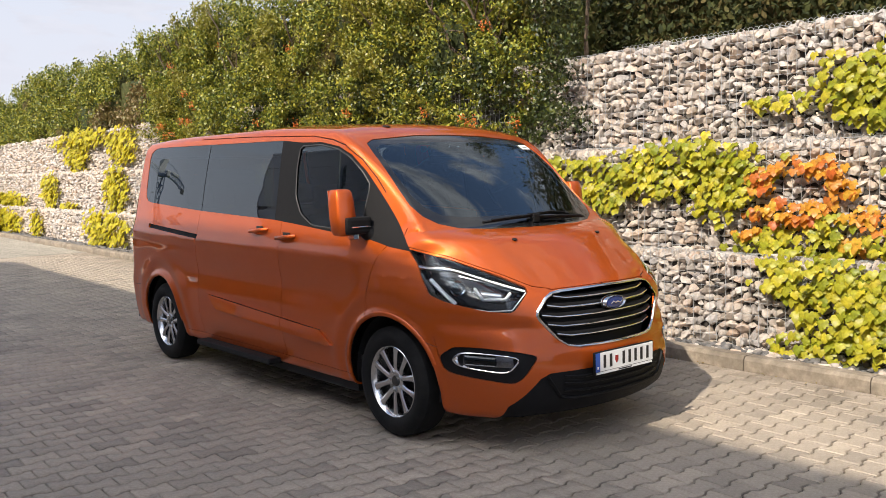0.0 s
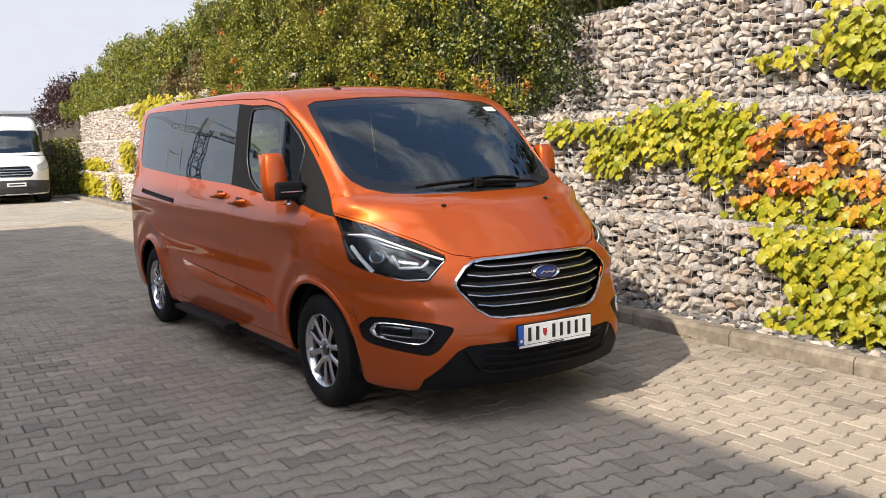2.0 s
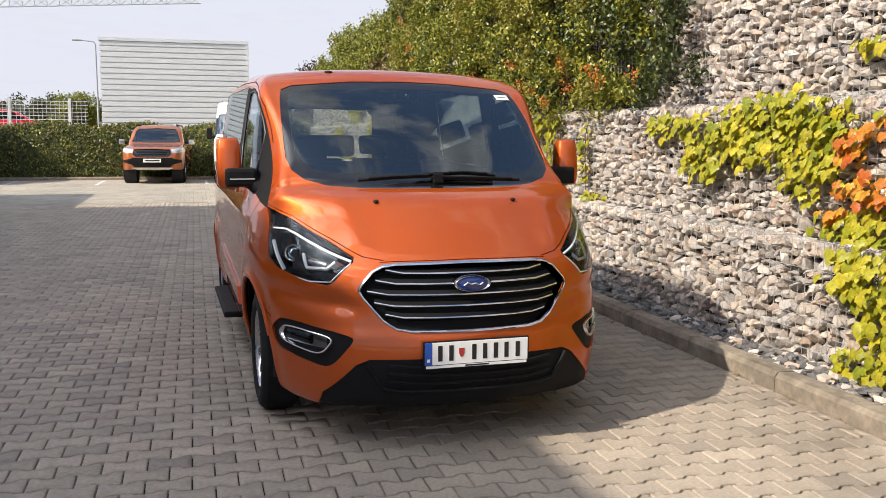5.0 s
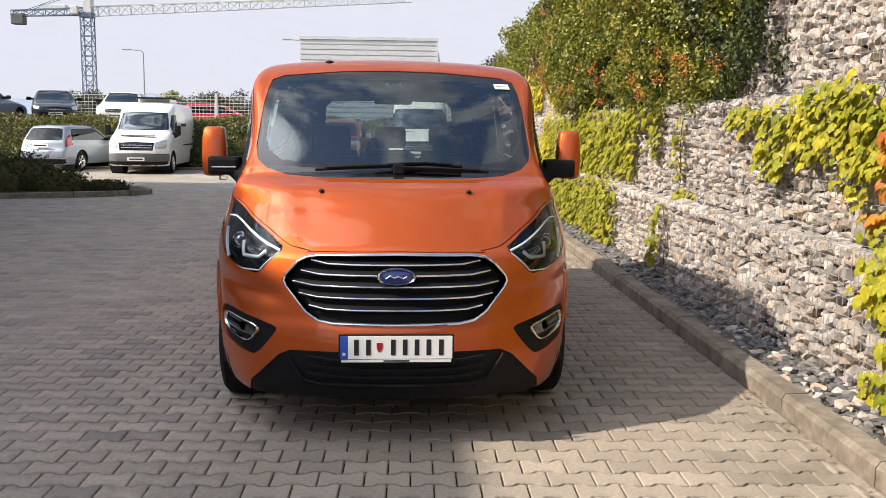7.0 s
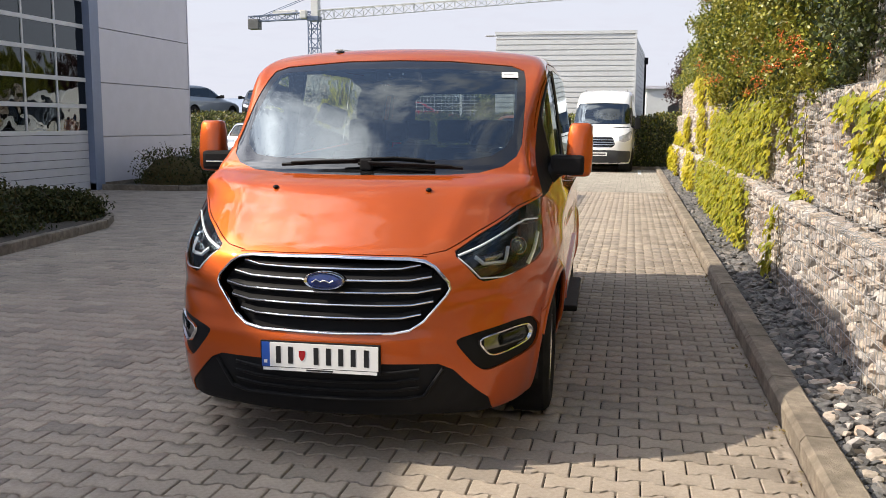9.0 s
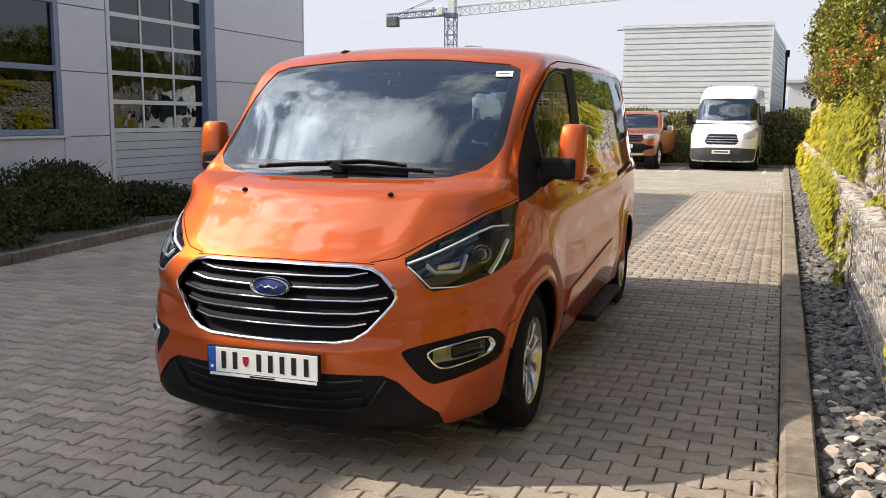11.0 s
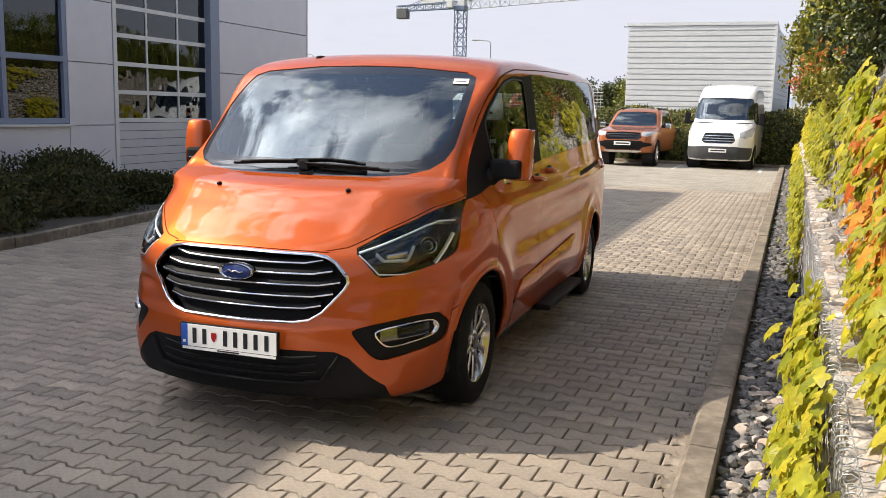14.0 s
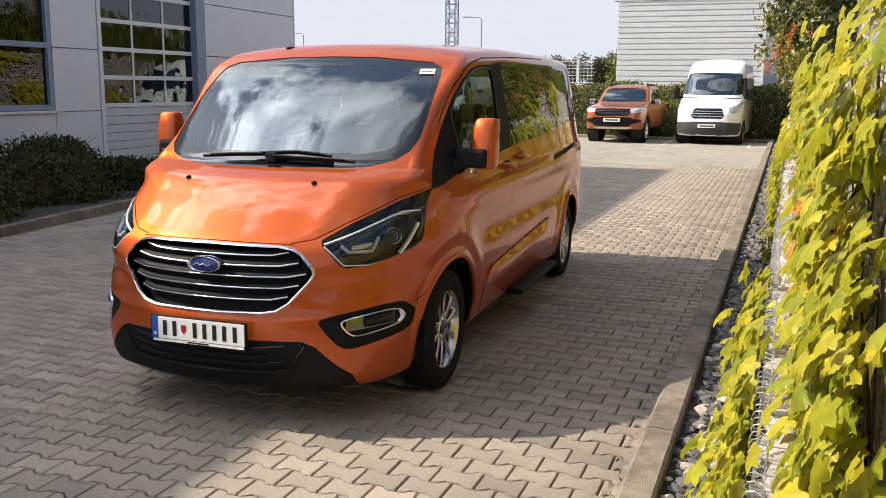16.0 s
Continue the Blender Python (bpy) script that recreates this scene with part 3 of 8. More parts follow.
boxes("wall_core", [(HALL_X - 0.35, HALL_X - 0.14, -12, WIN_Y0, 0, HALL_TALL), (HALL_X - 0.35, HALL_X - 0.14, WIN_Y1, DOOR_Y0, 0, HALL_TALL),
                    (HALL_X - 0.35, HALL_X - 0.14, WIN_Y0, WIN_Y1, 0, WIN_Z0), (HALL_X - 0.35, HALL_X - 0.14, WIN_Y0, WIN_Y1, WIN_Z1, HALL_TALL),
                    (HALL_X - 0.35, HALL_X - 0.14, DOOR_Y0, DOOR_Y1, DOOR_Z1, HALL_LOW), (HALL_X - 0.35, HALL_X - 0.14, DOOR_Y0, HALL_SPLIT, HALL_LOW, HALL_TALL),
                    (HALL_X - 0.35, HALL_X - 0.14, DOOR_Y1, HALL_END - 0.14, 0, HALL_LOW),
                    (-20, HALL_X - 0.35, HALL_END - 0.35, HALL_END - 0.14, 0, HALL_LOW), (-20, HALL_X - 0.35, HALL_SPLIT - 0.2, HALL_SPLIT, HALL_LOW, HALL_TALL),
                    (-20, HALL_X - 0.35, -12, -11.8, 0, HALL_TALL), (-20.2, -20, -12, HALL_END, 0, HALL_LOW)], CLADDING, hall)
boxes("roof", [(-20.2, HALL_X + 0.04, -12, HALL_SPLIT + 0.05, HALL_TALL, HALL_TALL + 0.15), (-20.2, HALL_X + 0.04, HALL_SPLIT + 0.05, HALL_END + 0.04, HALL_LOW, HALL_LOW + 0.12)], CLADDING, hall)
boxes("hall_floor", [(-20, HALL_X - 0.36, -11.8, HALL_END - 0.36, -0.1, 0.02)], KERB_CONCRETE, hall)
for a, b_, z0, z1 in ((-12, WIN_Y0, -0.05, HALL_TALL), (WIN_Y1, DOOR_Y0 - 0.12, -0.05, HALL_TALL), (WIN_Y0, WIN_Y1, WIN_Z1, HALL_TALL), (WIN_Y0, WIN_Y1, -0.05, WIN_Z0), (DOOR_Y1 + 0.35, HALL_END, -0.05, HALL_LOW), (DOOR_Y0 - 0.11, HALL_SPLIT, DOOR_Z1 + 0.1, HALL_TALL), (HALL_SPLIT, DOOR_Y1 + 0.34, DOOR_Z1 + 0.1, HALL_LOW)):
    clad_wall(a, b_, z0, z1)
boxes("plinth", [(HALL_X - 0.14, HALL_X + 0.02, -12, DOOR_Y0, 0, 0.15), (HALL_X - 0.14, HALL_X + 0.02, DOOR_Y1, HALL_END, 0, 0.15)], KERB_CONCRETE, hall)
boxes("corner_trim", [(HALL_X - 0.1, HALL_X + 0.012, HALL_END - 0.008, HALL_END + 0.03, 0.15, HALL_LOW)], CLADDING, hall)
# sectional door
door = new("sectional_door"); door.parent = hall; door["label"] = "pale sectional garage door with dark glazed rows"
boxes("jamb", [(HALL_X - 0.3, HALL_X + 0.03, DOOR_Y1, DOOR_Y1 + 0.34, 0, DOOR_Z1 + 0.1)], FRAME_BLUE, door)
boxes("jamb", [(HALL_X - 0.3, HALL_X + 0.006, DOOR_Y0 - 0.10, DOOR_Y0, 0, DOOR_Z1 + 0.1)], FRAME_WHITE, door)
dx = HALL_X - 0.12
for k in range(7):
    boxes("slat", [(dx - 0.04, dx, DOOR_Y0, DOOR_Y1, 0.02 + 0.169 * k, 0.02 + 0.169 * (k + 1) - 0.010)], DOOR_PANEL, door, bevel=0.006)
DOOR_ROWS, DOOR_COLS, ROW_Z, ROW_H = 6, 3, 1.205, 0.56
for r in range(DOOR_ROWS):
    z = ROW_Z + ROW_H * r
    boxes("rail", [(dx - 0.04, dx + 0.004, DOOR_Y0, DOOR_Y1, z, z + 0.085)], FRAME_WHITE, door, bevel=0.004)
    for c in range(DOOR_COLS):
        w = (DOOR_Y1 - DOOR_Y0) / DOOR_COLS
        y = DOOR_Y0 + w * c
        boxes("stile", [(dx - 0.04, dx + 0.004, y if c else y, y + (0.045 if c else 0.09), z + 0.085, z + ROW_H)], FRAME_WHITE, door)
        boxes("pane", [(dx - 0.025, dx - 0.018, y + 0.02, y + w, z + 0.06, z + ROW_H + 0.02)], GLASS_WARPED, door)

# added black sheet stands for the unlit hall behind the door panes
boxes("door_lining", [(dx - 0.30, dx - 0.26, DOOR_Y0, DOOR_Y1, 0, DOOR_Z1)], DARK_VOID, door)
# window band with two lights, a transom and a sill
win = new("window"); win.parent = hall; win["label"] = "blue-grey framed window with reflecting panes"
fx = HALL_X - 0.06
for y in (WIN_Y0, WIN_Y0 + 1.35, WIN_Y0 + 2.75, WIN_Y0 + 4.15, WIN_Y1 - 0.10):
    boxes("mullion", [(fx - 0.07, fx + 0.05, y, y + 0.10, WIN_Z0, WIN_Z1)], FRAME_BLUE, win, bevel=0.008)
for z in (WIN_Z0, WIN_Z0 + 1.12, WIN_Z1 - 0.1):
    boxes("rail", [(fx - 0.07, fx + 0.045, WIN_Y0, WIN_Y1, z, z + 0.10)], FRAME_BLUE, win, bevel=0.008)
for y in (WIN_Y0, WIN_Y0 + 1.35, WIN_Y0 + 2.75, WIN_Y0 + 4.15):
    for z0, z1 in ((WIN_Z0, WIN_Z0 + 1.12), (WIN_Z0 + 1.12, WIN_Z1)):
        boxes("pane", [(fx - 0.03, fx - 0.022, y, y + 1.42, z0, z1)], GLASS_BUILDING, win)
boxes("sill", [(fx - 0.05, HALL_X + 0.07, WIN_Y0 - 0.08, WIN_Y1 + 0.08, WIN_Z0 - 0.05, WIN_Z0 - 0.01)], FRAME_WHITE, win)
# likewise a black sheet painted as the dim room behind the windows
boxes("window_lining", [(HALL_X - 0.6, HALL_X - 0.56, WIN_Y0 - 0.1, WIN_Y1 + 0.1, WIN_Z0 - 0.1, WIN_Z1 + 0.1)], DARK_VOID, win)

# far hall with ribbed pale cladding
FH_X0, FH_X1, FH_Y, FH_Z = -1.4, 5.32, 45.0, 5.95
far_hall = tagged(new("far_hall"), "pale hall with horizontal ribbed metal cladding", "building", kind="structure")
FH_SKEW, FH_DEEP = 0.55, 13.0
boxes("core", [(FH_X0 + 0.05, FH_X1 - 0.05, FH_Y + 0.05, FH_Y + FH_DEEP, 0, FH_Z - 0.1)], CLADDING_PALE, far_hall)
rib_h = 0.255
for k in range(int(FH_Z / rib_h)):
    z = k * rib_h
    bm = bmesh.new()
    prof = [(0.06, z), (0.0, z + 0.012), (0.0, z + rib_h - 0.055), (0.06, z + rib_h - 0.030), (0.06, z + rib_h)]
    ra = [bm.verts.new((FH_X0, FH_Y - 0.06 + d, h)) for d, h in prof]
    rb = [bm.verts.new((FH_X1, FH_Y - 0.06 + d, h)) for d, h in prof]
    rc = [bm.verts.new((FH_X1 + FH_SKEW + 0.06 - d, FH_Y + FH_DEEP, h)) for d, h in prof]
    for i in range(4):
        bm.faces.new((ra[i], rb[i], rb[i + 1], ra[i + 1]))
        bm.faces.new((rb[i], rc[i], rc[i + 1], rb[i + 1]))
    part("cladding_strip", bm, CLADDING_PALE, far_hall)
boxes("parapet", [(FH_X0 - 0.05, FH_X1 + 0.09, FH_Y - 0.1, FH_Y + FH_DEEP, FH_Z - 0.12, FH_Z + 0.03)], CLADDING_PALE, far_hall)
boxes("corner_trim", [(FH_X1 - 0.02, FH_X1 + 0.09, FH_Y - 0.09, FH_Y + 0.05, 0, FH_Z - 0.1)], CLADDING_PALE, far_hall)
bm = bmesh.new()
tube(bm, [(FH_X1 + FH_SKEW + 0.12, FH_Y + FH_DEEP, 0), (FH_X1 + FH_SKEW + 0.12, FH_Y + FH_DEEP, FH_Z - 0.7)], 0.06)
box(bm, FH_X1 + FH_SKEW, FH_X1 + FH_SKEW + 0.28, FH_Y + FH_DEEP - 0.2, FH_Y + FH_DEEP + 0.2, FH_Z - 0.75, FH_Z - 0.35, bevel=0.02)
part("downpipe", bm, BLACK_PLASTIC, far_hall, "dark downpipe with hopper")
shed = tagged(new("far_shed"), "low pale metal-clad building behind the ribbed hall", "building", kind="structure")
boxes("wall", [(6.2, 16.0, 63.0, 70.0, 0, 3.9)], CLADDING_PALE, shed)
boxes("roof", [(6.0, 16.2, 62.8, 70.2, 3.9, 4.1)], CLADDING, shed)

# islands with shrubs


def bed_soil(points, label):
    bm = bmesh.new()
    bm.faces.new([bm.verts.new((x, y, 0.085)) for x, y in points])
    bmesh.ops.recalc_face_normals(bm, faces=bm.faces)
    if bm.faces[0:1] and list(bm.faces)[0].normal.z < 0:
        bmesh.ops.reverse_faces(bm, faces=list(bm.faces))
    tagged(part("island_soil", bm, SOIL), label, "ground", kind="structure")


BED = [(-1.45, -6.0), (-1.45, 7.3), (-1.66, 9.0), (-1.86, 10.4), (-2.0, 11.3), (-2.4, 12.1), (-3.1, 12.7), (-3.9, 13.0), (-5.2, 13.1)]
kerb_line(BED, 0.10, 0.12, 0.9, "island_kerb", "low concrete kerb round the shrub bed")
bed_soil(BED + [(-6.05, 13.1), (-6.05, -6.0)], "dark soil of the shrub bed by the hall")
BED = [(-6.0, 17.75), (-4.3, 17.95), (-2.95, 18.45), (-2.0, 19.05), (-1.72, 19.55), (-2.1, 20.3), (-3.6, 21.0), (-6.0, 21.4)]
kerb_line(BED, 0.10, 0.12, 0.6, "island_kerb", "low concrete kerb round the corner bed")
bed_soil(BED, "dark soil of the corner shrub bed")

# ---- the minivan: one smooth skin, cut into its panels ----
VAN = thing("minivan", pose(4.045, 3.46, 0, 0, 0, 1.85), "glossy metallic orange long-wheelbase minivan parked on block paving", "van")
AXLE_F, AXLE_R, HUB_Z, HUB_X = 1.0, 4.30, 0.338, 0.838


def curve_of(xs, ys):
    """A smooth curve through points (cubic, with limited slopes)."""
    xs, ys = np.array(xs, float), np.array(ys, float)
    d = np.diff(ys) / np.diff(xs)
    t = np.zeros_like(ys)
    t[1:-1] = np.where(d[:-1] * d[1:] > 0, 2 * d[:-1] * d[1:] / np.where(d[:-1] + d[1:] == 0, 1, d[:-1] + d[1:]), 0)
    t[0], t[-1] = d[0], d[-1]

    def f(x):
        x = np.asarray(x, float)
        i = np.clip(np.searchsorted(xs, x) - 1, 0, len(xs) - 2)
        h = xs[i + 1] - xs[i]
        u = (x - xs[i]) / h
        uc = np.clip(u, 0, 1)
        r = ((1 + 2 * uc) * (1 - uc) ** 2 * ys[i] + uc * (1 - uc) ** 2 * h * t[i] + uc ** 2 * (3 - 2 * uc) * ys[i + 1] + uc ** 2 * (uc - 1) * h * t[i + 1])
        return r + np.where(u < 0, u * h * t[i], 0) + np.where(u > 1, (u - 1) * h * t[i + 1], 0)
    return f


NOSE = curve_of([0.15, 0.22, 0.30, 0.42, 0.56, 0.62, 0.78, 0.89, 0.93, 1.00, 1.10, 1.195, 1.238, 1.255, 1.30, 1.80, 1.90, 2.05],
                [0.14, 0.05, 0.015, 0.0, 0.012, 0.03, 0.052, 0.085, 0.118, 0.20, 0.325, 0.47, 0.60, 0.665, 0.735, 1.43, 1.585, 1.83])
PLAN = curve_of([0.0, 0.3, 0.6, 0.9, 1.3, 2.0, 3.8, 4.5, 4.9, 5.3], [0.73, 0.885, 0.952, 0.972, 0.982, 0.988, 0.988, 0.972, 0.950, 0.905])
TUMBLE = curve_of([0.2, 0.32, 0.5, 0.7, 0.95, 1.1, 1.2, 1.3, 1.5, 1.8, 1.9, 2.0], [0.085, 0.052, 0.024, 0.008, 0.004, 0.020, 0.037, 0.058, 0.09, 0.14, 0.162, 0.19])
ROOF = curve_of([1.2, 1.6, 2.1, 2.8, 4.0, 4.8, 5.3], [1.83, 1.925, 1.962, 1.985, 1.985, 1.965, 1.93])
TAIL = curve_of([0.2, 0.4, 0.62, 0.8, 1.2, 1.7, 1.9, 2.0], [5.26, 5.30, 5.30, 5.24, 5.22, 5.12, 5.06, 5.02])


def sstep(a, b, x):
    u = np.clip((x - a) / (b - a), 0, 1)
    return u * u * (3 - 2 * u)


def smax(a, b, k):
    h = np.maximum(k - np.abs(a - b), 0) / k
    return np.maximum(a, b) + h * h * k * 0.25


def nose_y(x, z):
    low = 0.36 * x ** 2 + 2.2 * np.maximum(0, x - 0.62) ** 1.9
    xm = np.minimum(x, 0.76)
    high = (0.17 * xm ** 2 + 0.08 * xm ** 4) * (1 - 0.50 * sstep(1.3, 1.8, z)) - 0.024 * np.sin(np.clip((z - 1.27) / 0.54, 0, 1) * np.pi)
    w = sstep(1.10, 1.30, z)
    y = NOSE(z) + low * (1 - w) + high * w
    # fold of the bumper above the fog lamps and the crease of the bonnet
    y += 0.022 * np.exp(-((z - 0.655 - 0.10 * x) / 0.045) ** 2) * sstep(0.45, 0.62, x)
    y += -0.014 * np.exp(-((x - 0.50 - 0.25 * (z - 0.95)) / 0.07) ** 2) * sstep(0.93, 1.0, z) * (1 - sstep(1.2, 1.25, z))
    return y


def side_x(y, z):
    w = PLAN(y) - TUMBLE(z)
    w -= 0.34 * np.maximum(0, z - 0.98) * (1 - sstep(0.75, 1.55, y))
    mid = sstep(1.2, 1.7, y) * (1 - sstep(4.3, 4.9, y))
    # shoulder line and the hollow below it, flank bulge above the sill
    w += 0.016 * np.exp(-((z - 1.06 - 0.015 * (y - 1)) / 0.05) ** 2) * sstep(0.9, 1.4, y)
    w -= 0.021 * mid * np.exp(-((z - 0.84) / 0.12) ** 2)
    w += 0.010 * mid * np.exp(-((z - 0.50) / 0.09) ** 2)
    for yc in (AXLE_F, AXLE_R):
        r = np.sqrt((y - yc) ** 2 + (z - HUB_Z) ** 2)
        w += (0.020 * np.exp(-((r - 0.425) / 0.028) ** 2) + 0.012 * np.exp(-((r - 0.55) / 0.07) ** 2)) * sstep(0.12, 0.4, z)
    return w


def skin_f(x, y, z):
    x = np.abs(x)
    e = 1e-3
    ny = nose_y(x, z)
    slope = np.sqrt(1 + ((nose_y(x, z + e) - ny) / e) ** 2 + ((nose_y(x + e, z) - ny) / e) ** 2)
    front = (ny - y) / slope
    side = x - side_x(y, z)
    top = z - (ROOF(y) - 0.040 * (x / 0.8) ** 2 - 0.05 * np.maximum(0, x / 0.8 - 0.55) ** 2)
    back = y - (TAIL(z) - 0.10 * x ** 2 - 0.35 * np.maximum(0, x - 0.55) ** 2)
    bottom = 0.195 + 0.05 * sstep(0.5, 0.9, y) - z
    k = 0.14 - 0.095 * sstep(0.95, 1.2, z)
    f = smax(front, side, k)
    f = smax(f, top, 0.085)
    f = smax(f, back, 0.14)
    return smax(f, bottom, 0.05)


def surface_net(f, lo, hi, h):
    """The zero surface of f on a grid, drawn tight to the surface. The cells with x round 0 come out exactly on x = 0."""
    ax = [np.arange(l, u + h, h) for l, u in zip(lo, hi)]
    X, Y, Z = np.meshgrid(*ax, indexing="ij")
    F = f(X, Y, Z)
    S = F < 0
    n = [len(a) - 1 for a in ax]
    corner = lambda A, i, j, k: A[i:n[0] + i, j:n[1] + j, k:n[2] + k]
    cnt = sum(corner(S, i, j, k).astype(int) for i in (0, 1) for j in (0, 1) for k in (0, 1))
    act = (cnt > 0) & (cnt < 8)
    idx = -np.ones(act.shape, int)
    idx[act] = np.arange(act.sum())
    ci = np.argwhere(act)
    P = np.stack([ax[d][ci[:, d]] + h / 2 for d in range(3)], 1)
    eps = 5e-4
    grad = lambda Q: np.stack([(f(*(Q + eps * np.eye(3)[d]).T) - f(*(Q - eps * np.eye(3)[d]).T)) / (2 * eps) for d in range(3)], 1)
    for _ in range(6):
        g = grad(P)
        step = -(f(*P.T) / np.maximum((g ** 2).sum(1), 0.2))[:, None] * g
        ln = np.linalg.norm(step, axis=1, keepdims=True)
        P = P + step * np.minimum(1, 0.6 * h / np.maximum(ln, 1e-9))
    mid = ci[:, 0] == 0
    P[mid, 0] = 0
    g = grad(P)
    N = g / np.linalg.norm(g, axis=1, keepdims=True)
    N[mid, 0] = 0
    N /= np.linalg.norm(N, axis=1, keepdims=True)
    quads = []
    for d in range(3):
        a, b = (d + 1) % 3, (d + 2) % 3
        sl0, sl1 = [slice(None)] * 3, [slice(None)] * 3
        sl0[d], sl1[d] = slice(0, -1), slice(1, None)
        s0, s1 = S[tuple(sl0)], S[tuple(sl1)]
        E = np.argwhere(s0 != s1)
        E = E[(E[:, a] > 0) & (E[:, b] > 0) & (E[:, a] < n[a]) & (E[:, b] < n[b])]
        cols = []
        for da, db in ((-1, -1), (0, -1), (0, 0), (-1, 0)):
            c = E.copy()
            c[:, a] += da
            c[:, b] += db
            cols.append(idx[tuple(c.T)])
        Q = np.stack(cols, 1)
        back = s1[tuple(E.T)]
        Q[back] = Q[back][:, ::-1]
        quads += Q.tolist()
    return P, N, quads


SK_H = 0.025
skin_P, skin_N, skin_Q = surface_net(skin_f, (-SK_H / 2, -0.06, 0.14), (1.06, 5.40, 2.05), SK_H)


class Skin:
    """Half of the skin as faces with labels, which outlines cut in straight projections."""

    def __init__(self, P, N, quads):
        self.v, self.n = [p for p in P], [q for q in N]
        self.faces = [(list(q), "body") for q in quads]
        self.u, self.cache = [], {}

    def split(self, i, j, di, dj, key):
        k = (min(i, j), max(i, j), key)
        if k not in self.cache:
            t = di / (di - dj)
            p = self.v[i] + (self.v[j] - self.v[i]) * t
            q = self.n[i] + (self.n[j] - self.n[i]) * t
            self.v.append(p)
            self.n.append(q / math.sqrt(q @ q))
            (a, b), (c, d) = self.u[i], self.u[j]
            self.u.append((a + (c - a) * t, b + (d - b) * t))
            self.cache[k] = len(self.v) - 1
        return self.cache[k]

    def cut(self, view, outline, label, only="body", facing=None):
        """view: two 3-vectors giving u and v; facing: (axis vector, least cosine) that the faces must have."""
        V, N = np.array(self.v), np.array(self.n)
        U = np.stack([V @ np.array(view[0], float), V @ np.array(view[1], float)], 1)
        self.u, self.cache = [tuple(q) for q in U.tolist()], {}
        o = [tuple(q) for q in outline]
        x0, x1, y0, y1 = min(q[0] for q in o), max(q[0] for q in o), min(q[1] for q in o), max(q[1] for q in o)
        near = (U[:, 0] > x0 - 0.05) & (U[:, 0] < x1 + 0.05) & (U[:, 1] > y0 - 0.05) & (U[:, 1] < y1 + 0.05)
        if facing is not None:
            near &= (N @ np.array(facing[0], float)) > facing[1]
        near = near.tolist()
        work, rest = [], []
        for f, l in self.faces:
            if l == only and all(near[i] for i in f):
                work.append(f)
            else:
                rest.append((f, l))
        for t in tessellate_polygon([[Vector((x, y, 0)) for x, y in o]]):
            a, b, c = (o[i] for i in t)
            area = (b[0] - a[0]) * (c[1] - a[1]) - (b[1] - a[1]) * (c[0] - a[0])
            if abs(area) < 1e-9:
                continue
            tri = (a, b, c) if area > 0 else (a, c, b)
            tx0, tx1, ty0, ty1 = min(a[0], b[0], c[0]), max(a[0], b[0], c[0]), min(a[1], b[1], c[1]), max(a[1], b[1], c[1])
            left = []
            for f in work:
                pu = [self.u[i] for i in f]
                if max(p[0] for p in pu) < tx0 or min(p[0] for p in pu) > tx1 or max(p[1] for p in pu) < ty0 or min(p[1] for p in pu) > ty1:
                    left.append(f)
                    continue
                cur = f
                for e in range(3):
                    a, b = tri[e], tri[(e + 1) % 3]
                    key = (a, b) if a < b else (b, a)
                    ex, ey = b[0] - a[0], b[1] - a[1]
                    L = math.hypot(ex, ey)
                    d = [(ex * (self.u[i][1] - a[1]) - ey * (self.u[i][0] - a[0])) / L for i in cur]
                    d = [0.0 if abs(x) < 1e-6 else x for x in d]
                    if min(d) >= 0:
                        continue
                    if max(d) <= 0:
                        left.append(cur)
                        cur = None
                        break
                    ins, outs = [], []
                    for i in range(len(cur)):
                        j = (i + 1) % len(cur)
                        if d[i] >= 0:
                            ins.append(cur[i])
                        if d[i] <= 0:
                            outs.append(cur[i])
                        if d[i] * d[j] < 0:
                            m = self.split(cur[i], cur[j], d[i], d[j], key)
                            ins.append(m)
                            outs.append(m)
                    if len(outs) > 2:
                        left.append(outs)
                    cur = ins
                if cur and len(cur) > 2:
                    rest.append((cur, label))
            work = left
        self.faces = rest + [(f, only) for f in work]

    def take(self, label):
        return [f for f, l in self.faces if l == label]

    def relabel(self, label, rule, target):
        """Faces of a label whose middle passes rule(x, y, z) get the target label."""
        out = []
        for f, l in self.faces:
            if l == label and rule(*np.mean([self.v[i] for i in f], 0)):
                l = target
            out.append((f, l))
        self.faces = out


skin = Skin(skin_P, skin_N, skin_Q)
FRONT_VIEW, SIDE_VIEW, TOP_VIEW = ((1, 0, 0), (0, 0, 1)), ((0, 1, 0), (0, 0, 1)), ((1, 0, 0), (0, 1, 0))
DIAG_VIEW = ((0.766, 0.643, 0), (0, 0, 1))
SIDEWAYS, DIAGONAL = ((1, 0, 0), 0.22), ((0.62, -0.7, 0.35), 0.2)


def strip(points, w):
    """A thin band along a polyline, as an outline."""
    p = [Vector(q) for q in points]
    a, b = [], []
    for i, q in enumerate(p):
        d = (p[min(i + 1, len(p) - 1)] - p[max(i - 1, 0)]).normalized()
        n = Vector((-d.y, d.x)) * (w / 2)
        a.append(tuple(q + n))
        b.append(tuple(q - n))
    return a + b[::-1]


def arc(cx, cy, r, a0, a1, n=14):
    return [(cx + r * math.cos(radians(a0 + (a1 - a0) * i / n)), cy + r * math.sin(radians(a0 + (a1 - a0) * i / n))) for i in range(n + 1)]


